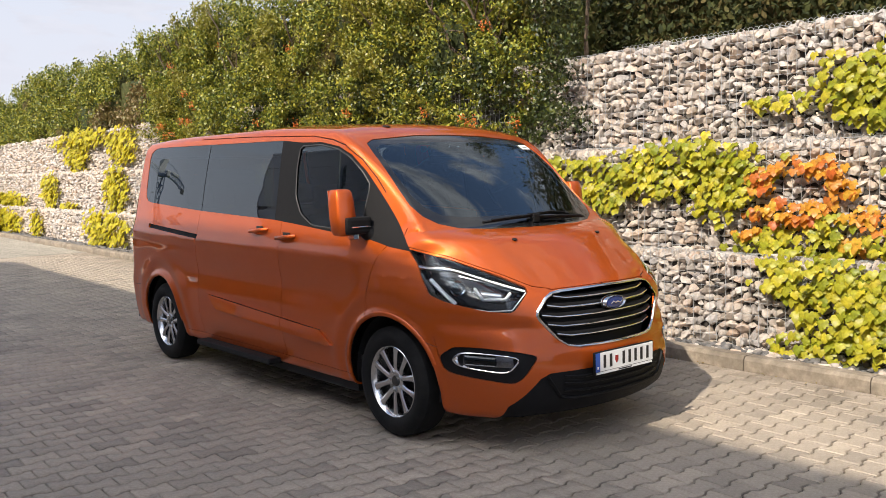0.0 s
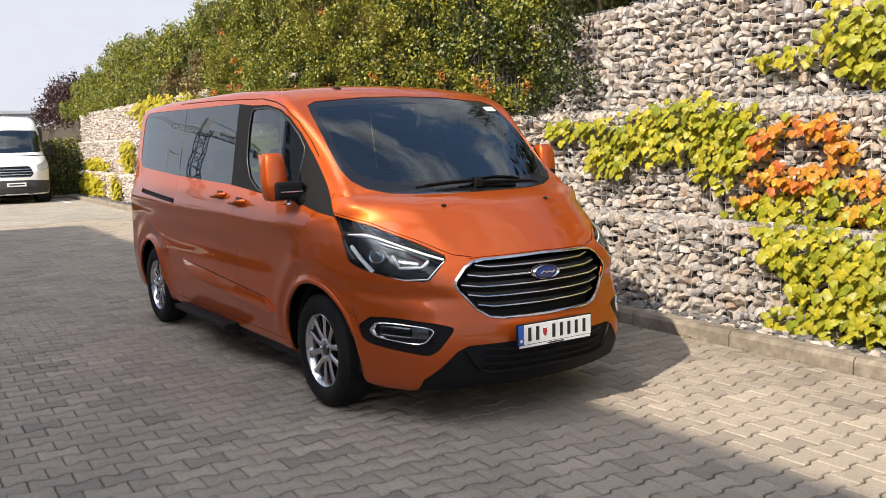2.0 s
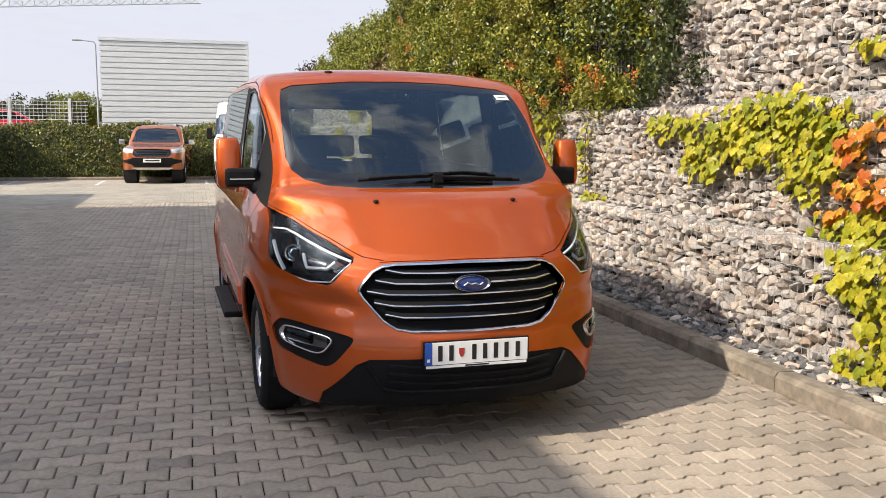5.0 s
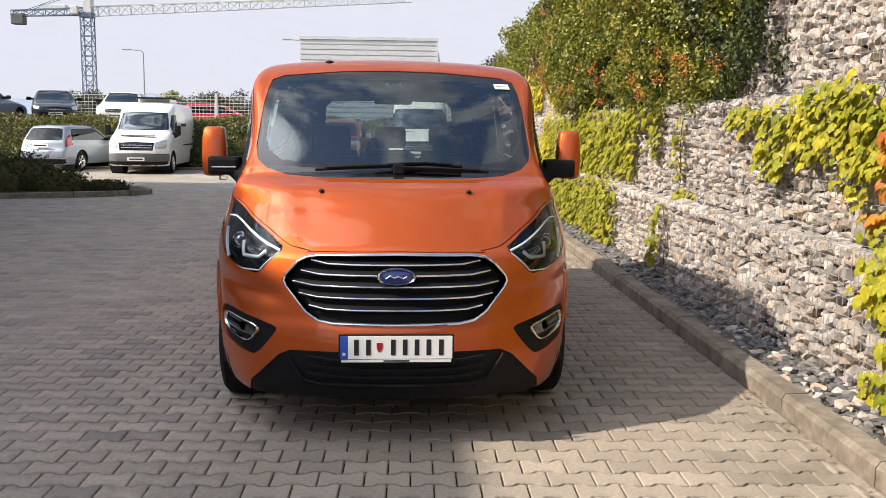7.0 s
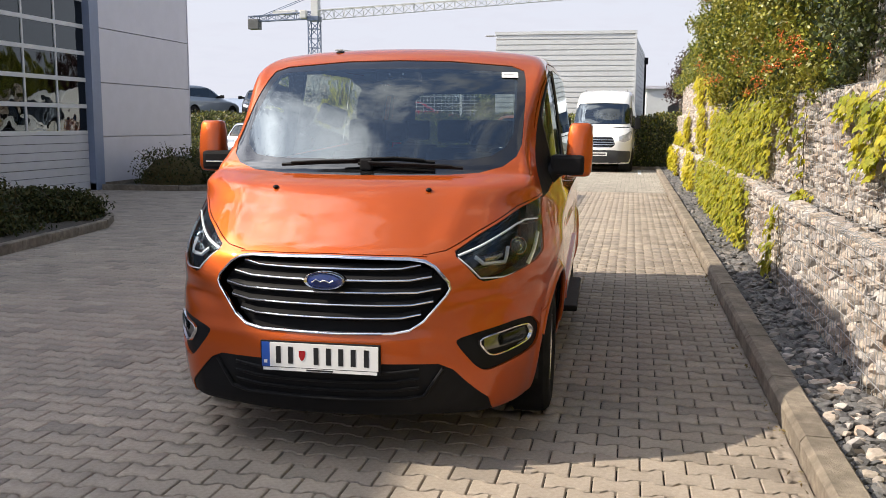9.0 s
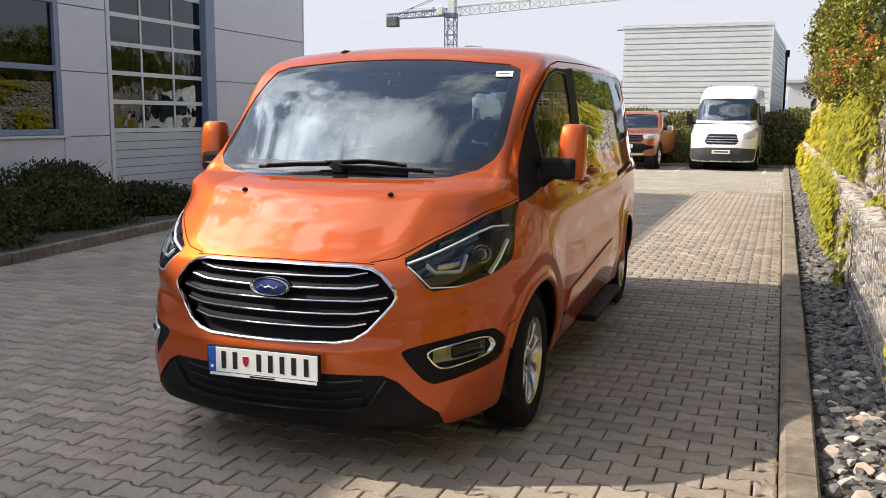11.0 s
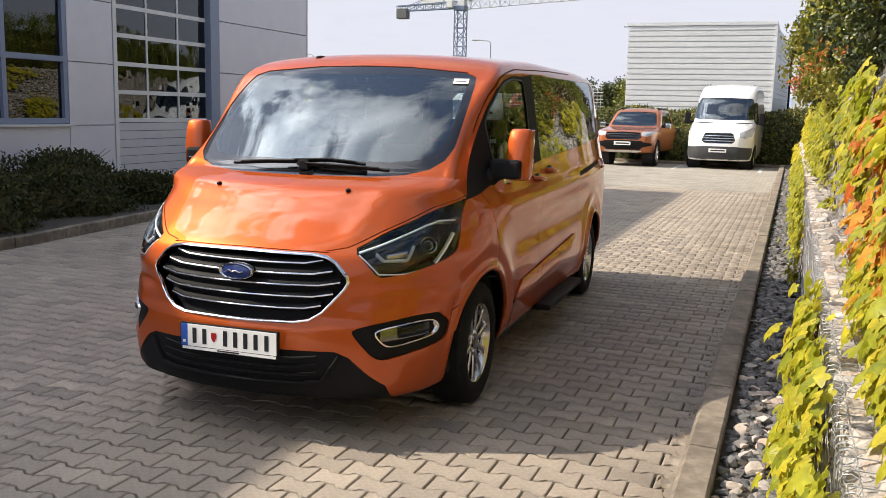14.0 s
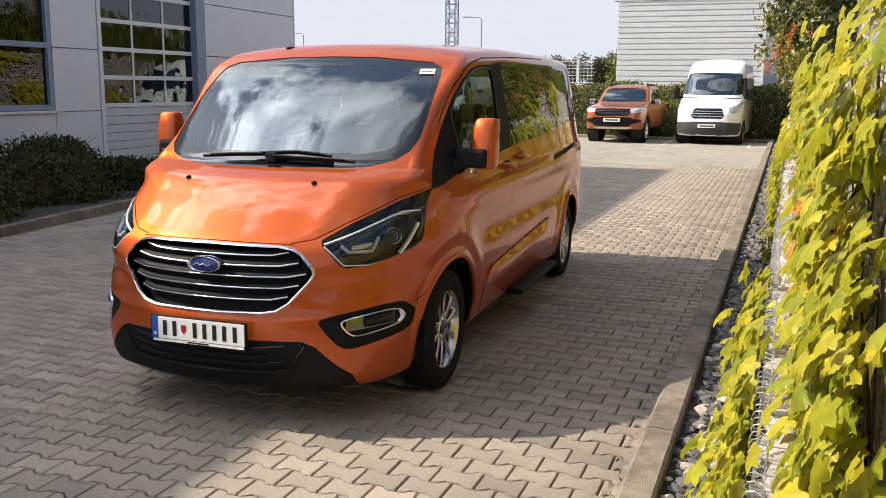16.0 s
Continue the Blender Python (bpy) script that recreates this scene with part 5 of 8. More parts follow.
for sgn in (1, -1):
    lamp = [o for o in VAN.children if o.name.startswith("headlamp")][0 if sgn == 1 else 1]
    L = lambda pts: [lamp_uv(*p) for p in pts]
    band("light_strip", "diag", L([(446, 300), (482, 240), (516, 174)]), 0.026, 0.012, LAMP_WHITE, lamp, sgn, 0.01, "white daytime light strip")
    band("light_strip", "diag", L([(222, 262), (252, 291), (338, 285), (356, 224)]), 0.020, 0.024, LAMP_WHITE, lamp, sgn, 0.01, "white turn strip")
    band("lamp_rim", "diag", L([(168, 270), (270, 214), (400, 144), (450, 124), (520, 120)]), 0.010, 0.008, LAMP_WHITE, lamp, sgn, 0.006, "bright upper rim")
    band("lamp_rim", "diag", L([(168, 278), (240, 350), (330, 344), (462, 306)]), 0.008, 0.008, LAMP_WHITE, lamp, sgn, 0.006, "bright lower rim")
    band("upper_reflector", "diag", L([(425, 132), (500, 124), (548, 110)]), 0.026, 0.010, CHROME, lamp, sgn, 0.006)
    band("reflector", "diag", L([(262, 264), (338, 244)]), 0.040, 0.045, ALLOY, lamp, sgn, 0.01, "silver reflector bowl")
    band("upper_shade", "diag", L([(215, 246), (300, 200), (400, 158)]), 0.022, 0.03, DARK_CHROME, lamp, sgn, 0.01)
    band("side_marker", "diag", L([(520, 236), (540, 176), (546, 146)]), 0.022, 0.012, GREY_PLASTIC, lamp, sgn, 0.006)
    c, n = on_skin("diag", *lamp_uv(435, 210), 0.070, sgn)
    m = Matrix.Translation(c) @ (n * 0.6 + Vector((0, -1, 0)) * 0.6).normalized().to_track_quat("Z", "Y").to_matrix().to_4x4()
    bm = bmesh.new()
    lathe(bm, [(0.0, 0.044), (0.035, 0.044), (0.04, 0.040), (0.036, 0.036), (0.0, 0.036)], 24, "Z", m)
    part("projector_ring", bm, CHROME, lamp, "chrome projector ring", True)
    bm = bmesh.new()
    lathe(bm, [(0.012, 0.036), (0.03, 0.03), (0.042, 0.018), (0.047, 0.001)], 24, "Z", m)
    part("projector_lens", bm, GLASS_CAR, lamp, "", True)
    # fog lamp: chrome ring, lens and lamp
    fog = [o for o in VAN.children if o.name.startswith("fog_lamp_panel")][0 if sgn == 1 else 1]
    ring = smooth_outline([(0.655, 0.560), (0.80, 0.583), (0.858, 0.580), (0.876, 0.540), (0.860, 0.500), (0.735, 0.476), (0.700, 0.490)], 2, 0.2)
    band("fog_ring", "front", ring, 0.013, 0.008, CHROME, fog, sgn, 0.012, "chrome fog lamp ring", True)
    band("fog_bowl", "front", [(0.69, 0.535), (0.85, 0.540)], 0.060, 0.011, DARK_CHROME, fog, sgn, 0.002)
    band("fog_lens", "front", [(0.755, 0.540), (0.845, 0.543)], 0.056, 0.006, GLASS_CAR, fog, sgn, 0.014, "dark round-cornered fog lens")

# wipers
wip = {}
for pts in ([(-0.42, 1.268), (-0.20, 1.283), (0.02, 1.290)], [(-0.02, 1.280), (0.25, 1.272), (0.50, 1.262)], [(-0.10, 1.290), (0.16, 1.302), (0.36, 1.290)]):
    bm = bmesh.new()
    line = []
    for x, z in dense(pts, 0.05):
        p, n = on_skin("front", abs(x), z, -0.022, 1 if x >= 0 else -1)
        line.append(p)
    tube(bm, line, 0.009, 6)
    tube(bm, [p + Vector((0, -0.012, 0.008)) for p in line[1:-1]], 0.007, 6)
    part("wiper", bm, BLACK_PLASTIC, VAN, "black windscreen wiper")
for x in (-0.02,):
    p, n = on_skin("front", abs(x), 1.285, -0.02, 1)
    boxes("wiper_pivot", [(p.x - 0.03, p.x + 0.03, p.y - 0.02, p.y + 0.03, p.z - 0.035, p.z + 0.02)], BLACK_PLASTIC, VAN, bevel=0.008)
# washer jets, roof aerial, screen sensor and sticker
for x in (-0.375, 0.375):
    p, n = on_skin("front", abs(x), 1.185, -0.004, 1 if x > 0 else -1)
    bm = bmesh.new()
    bmesh.ops.create_uvsphere(bm, u_segments=10, v_segments=6, radius=0.014, matrix=Matrix.Translation(p) @ Matrix.Diagonal((1, 1.3, 0.7, 1)))
    part("washer_jet", bm, BLACK_PLASTIC, VAN, "", True)
bm = bmesh.new()
bmesh.ops.create_uvsphere(bm, u_segments=14, v_segments=8, radius=0.035, matrix=Matrix.Translation((-0.40, 1.72, 1.914)) @ Matrix.Diagonal((0.9, 1.5, 0.40, 1)))
part("roof_aerial", bm, BLACK_PLASTIC, VAN, "small black roof aerial", True)
boxes("screen_sensor", [(-0.13, 0.13, 1.47, 1.56, 1.74, 1.82)], DASH, screen, bevel=0.02)
bm = bmesh.new()
bmesh.ops.create_uvsphere(bm, u_segments=12, v_segments=8, radius=0.02, matrix=Matrix.Translation((-0.04, 1.46, 1.765)))
part("sensor_eye", bm, CHROME, screen, "", True)
bm = bmesh.new()
bmesh.ops.create_uvsphere(bm, u_segments=12, v_segments=8, radius=0.02, matrix=Matrix.Translation((0.04, 1.46, 1.765)))
part("sensor_eye", bm, CHROME, screen, "", True)
p, n = on_skin("front", 0.655, 1.765, -0.001, 1)
mst = Matrix.Translation(p) @ n.to_track_quat("Z", "Y").to_matrix().to_4x4()
boxes("sticker", [(-0.045, 0.045, -0.028, 0.028, -0.001, 0.001)], PAPER, screen, "small white paper sticker", m=mst)
boxes("sticker_bar", [(-0.035, 0.030, -0.004, 0.002, 0.001, 0.0025)], PLATE_INK, screen, m=mst)
band("pillar_trim", "front", [(0.725, 1.40), (0.728, 1.50), (0.715, 1.66), (0.700, 1.755)], 0.03, 0.022, TRIM_LIGHT, screen, 1, 0.01, "pale inner pillar trim")
band("pillar_trim", "front", [(0.725, 1.40), (0.728, 1.50), (0.715, 1.66), (0.700, 1.755)], 0.03, 0.022, TRIM_LIGHT, screen, -1, 0.01, "pale inner pillar trim")

# mirrors
for sgn in (1, -1):
    mir = new("door_mirror"); mir.parent = VAN; mir["label"] = "orange door mirror on a black arm"
    bm = bmesh.new()
    rows = [(-0.146, 0.042, 0.038), (-0.140, 0.058, 0.052), (-0.118, 0.068, 0.064), (-0.03, 0.071, 0.070), (0.07, 0.067, 0.068), (0.120, 0.060, 0.060), (0.136, 0.052, 0.050), (0.141, 0.038, 0.035)]
    rings = []
    for h, rx, ry in rows:
        ring = []
        for k in range(20):
            a = 2 * math.pi * k / 20
            c, s_ = math.cos(a), math.sin(a)
            x = rx * math.copysign(abs(c) ** 0.24, c)
            y = ry * math.copysign(abs(s_) ** 0.32, s_)
            if y > 0:
                y *= 0.55
            ring.append(bm.verts.new((sgn * (1.052 + x + 0.02 * h), 1.30 + y + 0.25 * abs(x) + 0.10 * h, 1.365 + h)))
        rings.append(ring)
    for r, s_ in zip(rings, rings[1:]):
        for k in range(20):
            bm.faces.new((r[k], r[(k + 1) % 20], s_[(k + 1) % 20], s_[k]))
    bm.faces.new(rings[0]); bm.faces.new(rings[-1])
    bmesh.ops.recalc_face_normals(bm, faces=bm.faces)
    part("mirror_shell", bm, PAINT, mir, "orange mirror shell", True)
    boxes("mirror_glass", [(-0.055, 0.055, -0.002, 0.002, -0.11, 0.13)], CHROME, mir, "silvered mirror glass", bevel=0.0, m=Matrix.Translation((sgn * 1.062, 1.352, 1.37)) @ pose(0, 0, 0, -6, 0, sgn * -6))
    bm = bmesh.new()
    tube(bm, [(sgn * 0.87, 1.24, 1.215), (sgn * 0.93, 1.25, 1.255), (sgn * 0.985, 1.255, 1.275), (sgn * 1.04, 1.26, 1.28)], [0.060, 0.046, 0.038, 0.034], 12)
    part("mirror_arm", bm, BLACK_PLASTIC, mir, "black mirror arm", True)
    boxes("arm_housing", [(sgn * 0.990 - 0.090, sgn * 0.990 + 0.090, 1.200, 1.335, 1.228, 1.335)], BLACK_PLASTIC, mir, "black foot of the mirror", bevel=0.020)
    # added chrome bar takes the place of a highlight on the foot
    if sgn < 0:
        boxes("arm_strip", [(sgn * 0.985 - 0.070, sgn * 0.985 + 0.070, 1.196, 1.204, 1.270, 1.278)], CHROME, mir, "thin chrome bar standing for a highlight on the black foot", bevel=0.002)
    boxes("indicator", [(sgn * 1.0 - 0.022, sgn * 1.0 + 0.022, 1.235, 1.30, 1.196, 1.234)], GLASS_LENS, mir, "clear lamp under the mirror", bevel=0.008)
    # door handles
    for y, z, d in ((2.53, 1.203, "slide"), (2.145, 1.170, "front")):
        h = doors[(sgn, d)]
        p, n = on_skin("side", y, z, 0, sgn)
        # flat near-black plate paints the shade of the hollow behind the handle
        hd = boxes("handle_cup", [(p.x - 0.002, p.x + 0.002, y - 0.045, y + 0.045, z - 0.034, z + 0.034)], DARK_VOID, h)
        bm = bmesh.new()
        tube(bm, [(p.x - sgn * 0.002, y - 0.115, z + 0.012), (p.x + sgn * 0.034, y - 0.085, z + 0.010), (p.x + sgn * 0.040, y, z), (p.x + sgn * 0.034, y + 0.085, z - 0.006), (p.x - sgn * 0.002, y + 0.115, z - 0.008)], [0.013, 0.015, 0.016, 0.015, 0.013], 10)
        part("door_handle", bm, PAINT, h, "", True)
    fd = doors[(sgn, "front")]
    band("window_seal", "side", DOOR_GLASS, 0.011, 0.0, SEAL_GREY, fd, sgn, 0.004, "grey rubber window seal", True)
    band("window_divider", "side", [(1.615, 1.757), (1.575, 1.46), (1.555, 1.255)], 0.014, 0.012, SEAL_GREY, fd, sgn, 0.004)
    # side step
    bm = bmesh.new()
    box(bm, sgn * 0.985 - 0.055, sgn * 0.985 + 0.055, 2.32, 3.48, 0.255, 0.298, bevel=0.015)
    step_ob = part("side_step", bm, BLACK_PLASTIC, VAN, "black ribbed side step")
    for y in (2.45, 3.25):
        boxes("step_bracket", [(sgn * 0.78 - 0.17, sgn * 0.78 + 0.17, y - 0.03, y + 0.03, 0.235, 0.262)], BLACK_PLASTIC, step_ob)

# painted lips round the wheel openings
for sgn in (1, -1):
    for yc, a0, a1 in ((AXLE_F, 8, 158), (AXLE_R, 12, 172)):
        band("arch_lip", "side", arc(yc, HUB_Z, ARCH_R + 0.016, a0, a1, 30), 0.030, -0.001, PAINT, VAN, sgn, 0.010)

# underbody and wheel houses
boxes("underbody", [(-0.52, 0.52, 0.30, 5.10, 0.175, 0.46), (-0.86, 0.86, 1.46, 3.84, 0.185, 0.40), (-0.85, 0.85, 4.76, 5.15, 0.28, 0.45), (-0.48, 0.48, 0.20, 0.52, 0.24, 0.5)], DARK_VOID, VAN)
for yc in (AXLE_F, AXLE_R):
    for sgn in (1, -1):
        bm = bmesh.new()
        a = [(yc + 0.412 * math.cos(t), HUB_Z + 0.412 * math.sin(t)) for t in np.linspace(-0.15, math.pi + 0.15, 26)]
        r0 = [bm.verts.new((sgn * 0.50, y, z)) for y, z in a]
        r1 = [bm.verts.new((sgn * 0.90, y, z)) for y, z in a]
        for i in range(25):
            bm.faces.new((r0[i], r0[i + 1], r1[i + 1], r1[i]))
        bm.faces.new(r0)
        part("wheel_house", bm, DARK_VOID, VAN)


def van_wheel(name="wheel"):
    """Tyre, alloy rim with five pairs of spokes, hub cap and nuts; axis along x, outer side +x."""
    w = new(name)
    R = 0.338
    bm = bmesh.new()
    lathe(bm, [(-0.085, 0.215), (-0.104, 0.235), (-0.110, 0.275), (-0.100, 0.312), (-0.078, R - 0.004), (-0.03, R), (0.03, R), (0.078, R - 0.004), (0.100, 0.312), (0.110, 0.275), (0.104, 0.235), (0.085, 0.215)], 56)
    bmesh.ops.recalc_face_normals(bm, faces=bm.faces)
    part("tyre", bm, RUBBER, w, "black tyre", True)
    bm = bmesh.new()
    lathe(bm, [(-0.08, 0.205), (0.02, 0.190), (0.055, 0.196), (0.085, 0.208), (0.094, 0.217), (0.090, 0.222), (0.078, 0.216)], 56)
    rim = part("rim", bm, ALLOY, w, "silver alloy rim", True)
    bm = bmesh.new()
    lathe(bm, [(0.0, 0.001), (0.0, 0.19)], 32)
    part("brake", bm, DARK_VOID, rim)
    for k in range(5):
        for off in (-0.16, 0.16):
            bm = bmesh.new()
            ang = 2 * math.pi * k / 5 + math.pi / 2
            m = Matrix.Rotation(ang, 4, "X")
            rings = []
            for r, wd, xo, th in ((0.045, 0.020, 0.066, 0.03), (0.10, 0.0165, 0.074, 0.034), (0.16, 0.0195, 0.077, 0.034), (0.205, 0.028, 0.080, 0.028)):
                c = off * 0.07 + off * r * 1.42
                rings.append([bm.verts.new(m @ Vector((xo - th, r, c - wd))), bm.verts.new(m @ Vector((xo - 0.006, r, c - wd))), bm.verts.new(m @ Vector((xo, r, c - wd * 0.5))), bm.verts.new(m @ Vector((xo, r, c + wd * 0.5))), bm.verts.new(m @ Vector((xo - 0.006, r, c + wd))), bm.verts.new(m @ Vector((xo - th, r, c + wd)))])
            for q, s_ in zip(rings, rings[1:]):
                for i in range(6):
                    bm.faces.new((q[i], q[(i + 1) % 6], s_[(i + 1) % 6], s_[i]))
            bmesh.ops.recalc_face_normals(bm, faces=bm.faces)
            part("spoke", bm, ALLOY, rim)
    bm = bmesh.new()
    lathe(bm, [(0.03, 0.075), (0.066, 0.072), (0.072, 0.062), (0.066, 0.034)], 28)
    part("hub", bm, ALLOY, rim, "", True)
    bm = bmesh.new()
    lathe(bm, [(0.066, 0.034), (0.072, 0.030), (0.073, 0.001)], 20)
    part("centre_cap", bm, BLACK_GLOSS, rim, "black centre cap", True)
    for k in range(5):
        a = 2 * math.pi * (k + 0.5) / 5 + math.pi / 2
        bm = bmesh.new()
        lathe(bm, [(0.055, 0.011), (0.076, 0.010), (0.078, 0.001)], 6, "X", Matrix.Translation((0, 0.052 * math.cos(a), 0.052 * math.sin(a))))
        part("wheel_nut", bm, CHROME, rim)
    return w


wheel = van_wheel()
wheel.parent = VAN
wheel.matrix_basis = pose(HUB_X, AXLE_F, HUB_Z, 12, 0, 0)
for x, y, m in ((HUB_X, AXLE_R, pose(HUB_X, AXLE_R, HUB_Z, 40, 0, 0)), (-HUB_X, AXLE_F, pose(-HUB_X, AXLE_F, HUB_Z, -20, 0, 180)), (-HUB_X, AXLE_R, pose(-HUB_X, AXLE_R, HUB_Z, 5, 0, 180))):
    copy_thing(wheel, m)

# cabin
dash = boxes("dashboard", [(-0.78, 0.78, 1.00, 1.42, 0.92, 1.15)], DASH, VAN, "dark grey dashboard", bevel=0.06)
boxes("dash_cowl", [(0.20, 0.60, 1.18, 1.46, 1.12, 1.215)], DASH, dash, bevel=0.04)
boxes("dash_top", [(-0.72, 0.72, 0.80, 1.10, 1.08, 1.165)], DASH, dash, bevel=0.03)
bm = bmesh.new()
mw = Matrix.Translation((0.40, 1.56, 1.13)) @ pose(0, 0, 0, -62, 0, 0)
ringp = [mw @ Vector((0.185 * math.cos(a), 0.185 * math.sin(a), 0)) for a in np.linspace(0, 2 * math.pi, 33)]
tube(bm, ringp, 0.016, 8, False)
tube(bm, [mw @ Vector((-0.18, 0, 0)), mw @ Vector((0, 0, -0.03)), mw @ Vector((0.18, 0, 0))], [0.016, 0.05, 0.016], 8)
tube(bm, [mw @ Vector((0, 0, -0.02)), mw @ Vector((0, 0, -0.25))], 0.03, 8)
part("steering_wheel", bm, DASH, VAN, "dark steering wheel", True)


def van_seat(x, y, w=0.25):
    s_ = new("seat"); s_.parent = VAN; s_["label"] = "dark cloth seat with headrest"
    boxes("cushion", [(x - w, x + w, y - 0.28, y + 0.24, 0.62, 0.80)], SEAT_CLOTH, s_, bevel=0.05)
    boxes("seat_base", [(x - w * 0.7, x + w * 0.7, y - 0.2, y + 0.2, 0.40, 0.63)], DARK_VOID, s_)
    m = Matrix.Translation((x, y + 0.26, 0.72)) @ pose(0, 0, 0, -12, 0, 0)
    boxes("seat_back", [(-w * 0.95, w * 0.95, -0.06, 0.06, 0.0, 0.60)], SEAT_CLOTH, s_, bevel=0.05, m=m)
    boxes("headrest", [(-0.13, 0.13, -0.045, 0.045, 0.64, 0.82)], SEAT_CLOTH, s_, bevel=0.04, m=m)


for x in (-0.42, 0.42):
    van_seat(x, 2.0)
for y in (3.1, 4.05):
    for x in (-0.50, 0.0, 0.50):
        van_seat(x, y, 0.22)
boxes("cabin_floor", [(-0.88, 0.88, 1.0, 5.0, 0.41, 0.44)], DARK_VOID, VAN)
bm = bmesh.new()
box(bm, -0.12, 0.12, 1.56, 1.60, 1.655, 1.715, bevel=0.02)
part("inner_mirror", bm, DARK_VOID, VAN, "inner rear-view mirror")

# ---- other vehicles ----
def road_wheel(parent, m, r, w, rim_mat=ALLOY):
    wh = new("wheel"); wh.parent = parent; wh.matrix_basis = m
    bm = bmesh.new()
    lathe(bm, [(-w * 0.4, r * 0.64), (-w / 2, r * 0.72), (-w / 2, r * 0.9), (-w * 0.36, r), (w * 0.36, r), (w / 2, r * 0.9), (w / 2, r * 0.72), (w * 0.4, r * 0.64)], 28)
    bmesh.ops.recalc_face_normals(bm, faces=bm.faces)
    part("tyre", bm, RUBBER, wh, "black tyre", True)
    bm = bmesh.new()
    lathe(bm, [(-w * 0.3, r * 0.6), (w * 0.2, r * 0.55), (w * 0.42, r * 0.64), (w * 0.44, r * 0.66)], 28)
    lathe(bm, [(w * 0.30, 0.001), (w * 0.32, r * 0.16), (w * 0.22, r * 0.18)], 16)
    for k in range(5):
        a = 2 * math.pi * k / 5
        tube(bm, [(w * 0.27, r * 0.12 * math.cos(a), r * 0.12 * math.sin(a)), (w * 0.34, r * 0.62 * math.cos(a), r * 0.62 * math.sin(a))], [r * 0.08, r * 0.10], 6)
    part("rim", bm, rim_mat, wh, "", True)
    return wh


def vehicle(name, label, m, paint, spec, category="van"):
    """A vehicle seen from far: skin from profile curves, cut into glass, lamps, grille, bumper and wheel openings; front at y = 0 facing -y."""
    global skin
    root = thing(name, m, label, category, "parked vehicles")
    nose, plan, tumble, roof, tail = (curve_of(*spec[k]) for k in ("nose", "plan", "tumble", "roof", "tail"))
    ga, gx, gb = spec.get("round", (0.18, 0.55, 1.8))
    low = spec.get("low", 0.22)

    def ny(x, z):
        return nose(z) + ga * x ** 2 + gb * np.maximum(0, x - gx) ** 2

    def f(x, y, z):
        x = np.abs(x)
        e = 2e-3
        n0 = ny(x, z)
        slope = np.sqrt(1 + ((ny(x, z + e) - n0) / e) ** 2)
        v = smax((n0 - y) / slope, x - plan(y) + tumble(z), 0.10)
        v = smax(v, z - roof(y) + 0.05 * (x / 0.8) ** 2, 0.12)
        v = smax(v, y - tail(z) + 0.12 * x ** 2, 0.10)
        return smax(v, low - z, 0.05)
    L, H, W = spec["size"]
    P, N, Q = surface_net(f, (-0.0225, -0.1, low - 0.1), (W / 2 + 0.12, L + 0.15, H + 0.12), 0.045)
    skin = Skin(P, N, Q)
    r = spec["tyre"]
    for yc in spec["axles"]:
        skin.cut(SIDE_VIEW, [(yc + r * 1.2, low - 0.1)] + arc(yc, r, r * 1.2, 0, 180, 12) + [(yc - r * 1.2, low - 0.1)], "opening", facing=((1, 0, 0), -0.9))
    for lab, view, outline, face in spec["cuts"]:
        fc = {"f": ((0, -0.85, 0.5), 0.15), "s": SIDEWAYS, "r": ((0, 0.9, 0.3), 0.2), "d": DIAGONAL}[face]
        skin.cut({"f": FRONT_VIEW, "s": SIDE_VIEW, "d": DIAG_VIEW}[view], outline, lab, facing=fc)
    skin.relabel("headlamp", lambda x, y, z: y > 1.0, "body")
    skin_part("body", "body", paint, root)
    look_of = {"windscreen": (GLASS_FAR_SCREEN, 0.01, None), "side_window": (GLASS_CAR, 0.01, 1), "rear_window": (GLASS_CAR, 0.01, None), "grille": (BLACK_GLOSS, 0.03, None), "lower_bumper": (spec.get("lower", BLACK_PLASTIC), -0.004, None),
               "headlamp": (LAMP_CLEAR, 0.004, 1), "tail_lamp": (RED_LENS, 0.0, 1), "black_trim": (BLACK_PLASTIC, 0.004, 1), "bumper": (spec.get("bumper", BLACK_PLASTIC), -0.01, None), "chin": (ALLOY, -0.02, None)}
    for lab in dict.fromkeys(c[0] for c in spec["cuts"]):
        mat, inw, sides = look_of[lab]
        if sides:
            for sgn in (1, -1):
                skin_part(lab, lab, mat, root, sgn, inward=inw, rim=0.02)
        else:
            skin_part(lab, lab, mat, root, inward=inw, rim=0.03)
    boxes("underbody", [(-W * 0.27, W * 0.27, 0.3, L - 0.3, low, low + 0.3)], DARK_VOID, root)
    boxes("cabin", [(-W * 0.36, W * 0.36, spec["cab"][0], spec["cab"][1], low + 0.2, spec["cab"][2])], DARK_VOID, root)
    for x0 in spec.get("seats", ()):
        boxes("seat_back", [(x0 - 0.2, x0 + 0.2, spec["cab"][0] + 0.5, spec["cab"][0] + 0.6, spec["cab"][2] - 0.1, spec["cab"][2] + 0.42)], SEAT_CLOTH, root, bevel=0.04)
    for yc in spec["axles"]:
        for sgn in (1, -1):
            road_wheel(root, pose(sgn * (W / 2 - 0.13), yc, r, 20 * yc, 0, 0 if sgn > 0 else 180), r, 0.22)
            bm = bmesh.new()
            lathe(bm, [(sgn * W * 0.28, 0.001), (sgn * W * 0.28, r * 1.22), (sgn * W * 0.46, r * 1.22)], 24, "X", Matrix.Translation((0, yc, r)))
            part("wheel_house", bm, DARK_VOID, root)
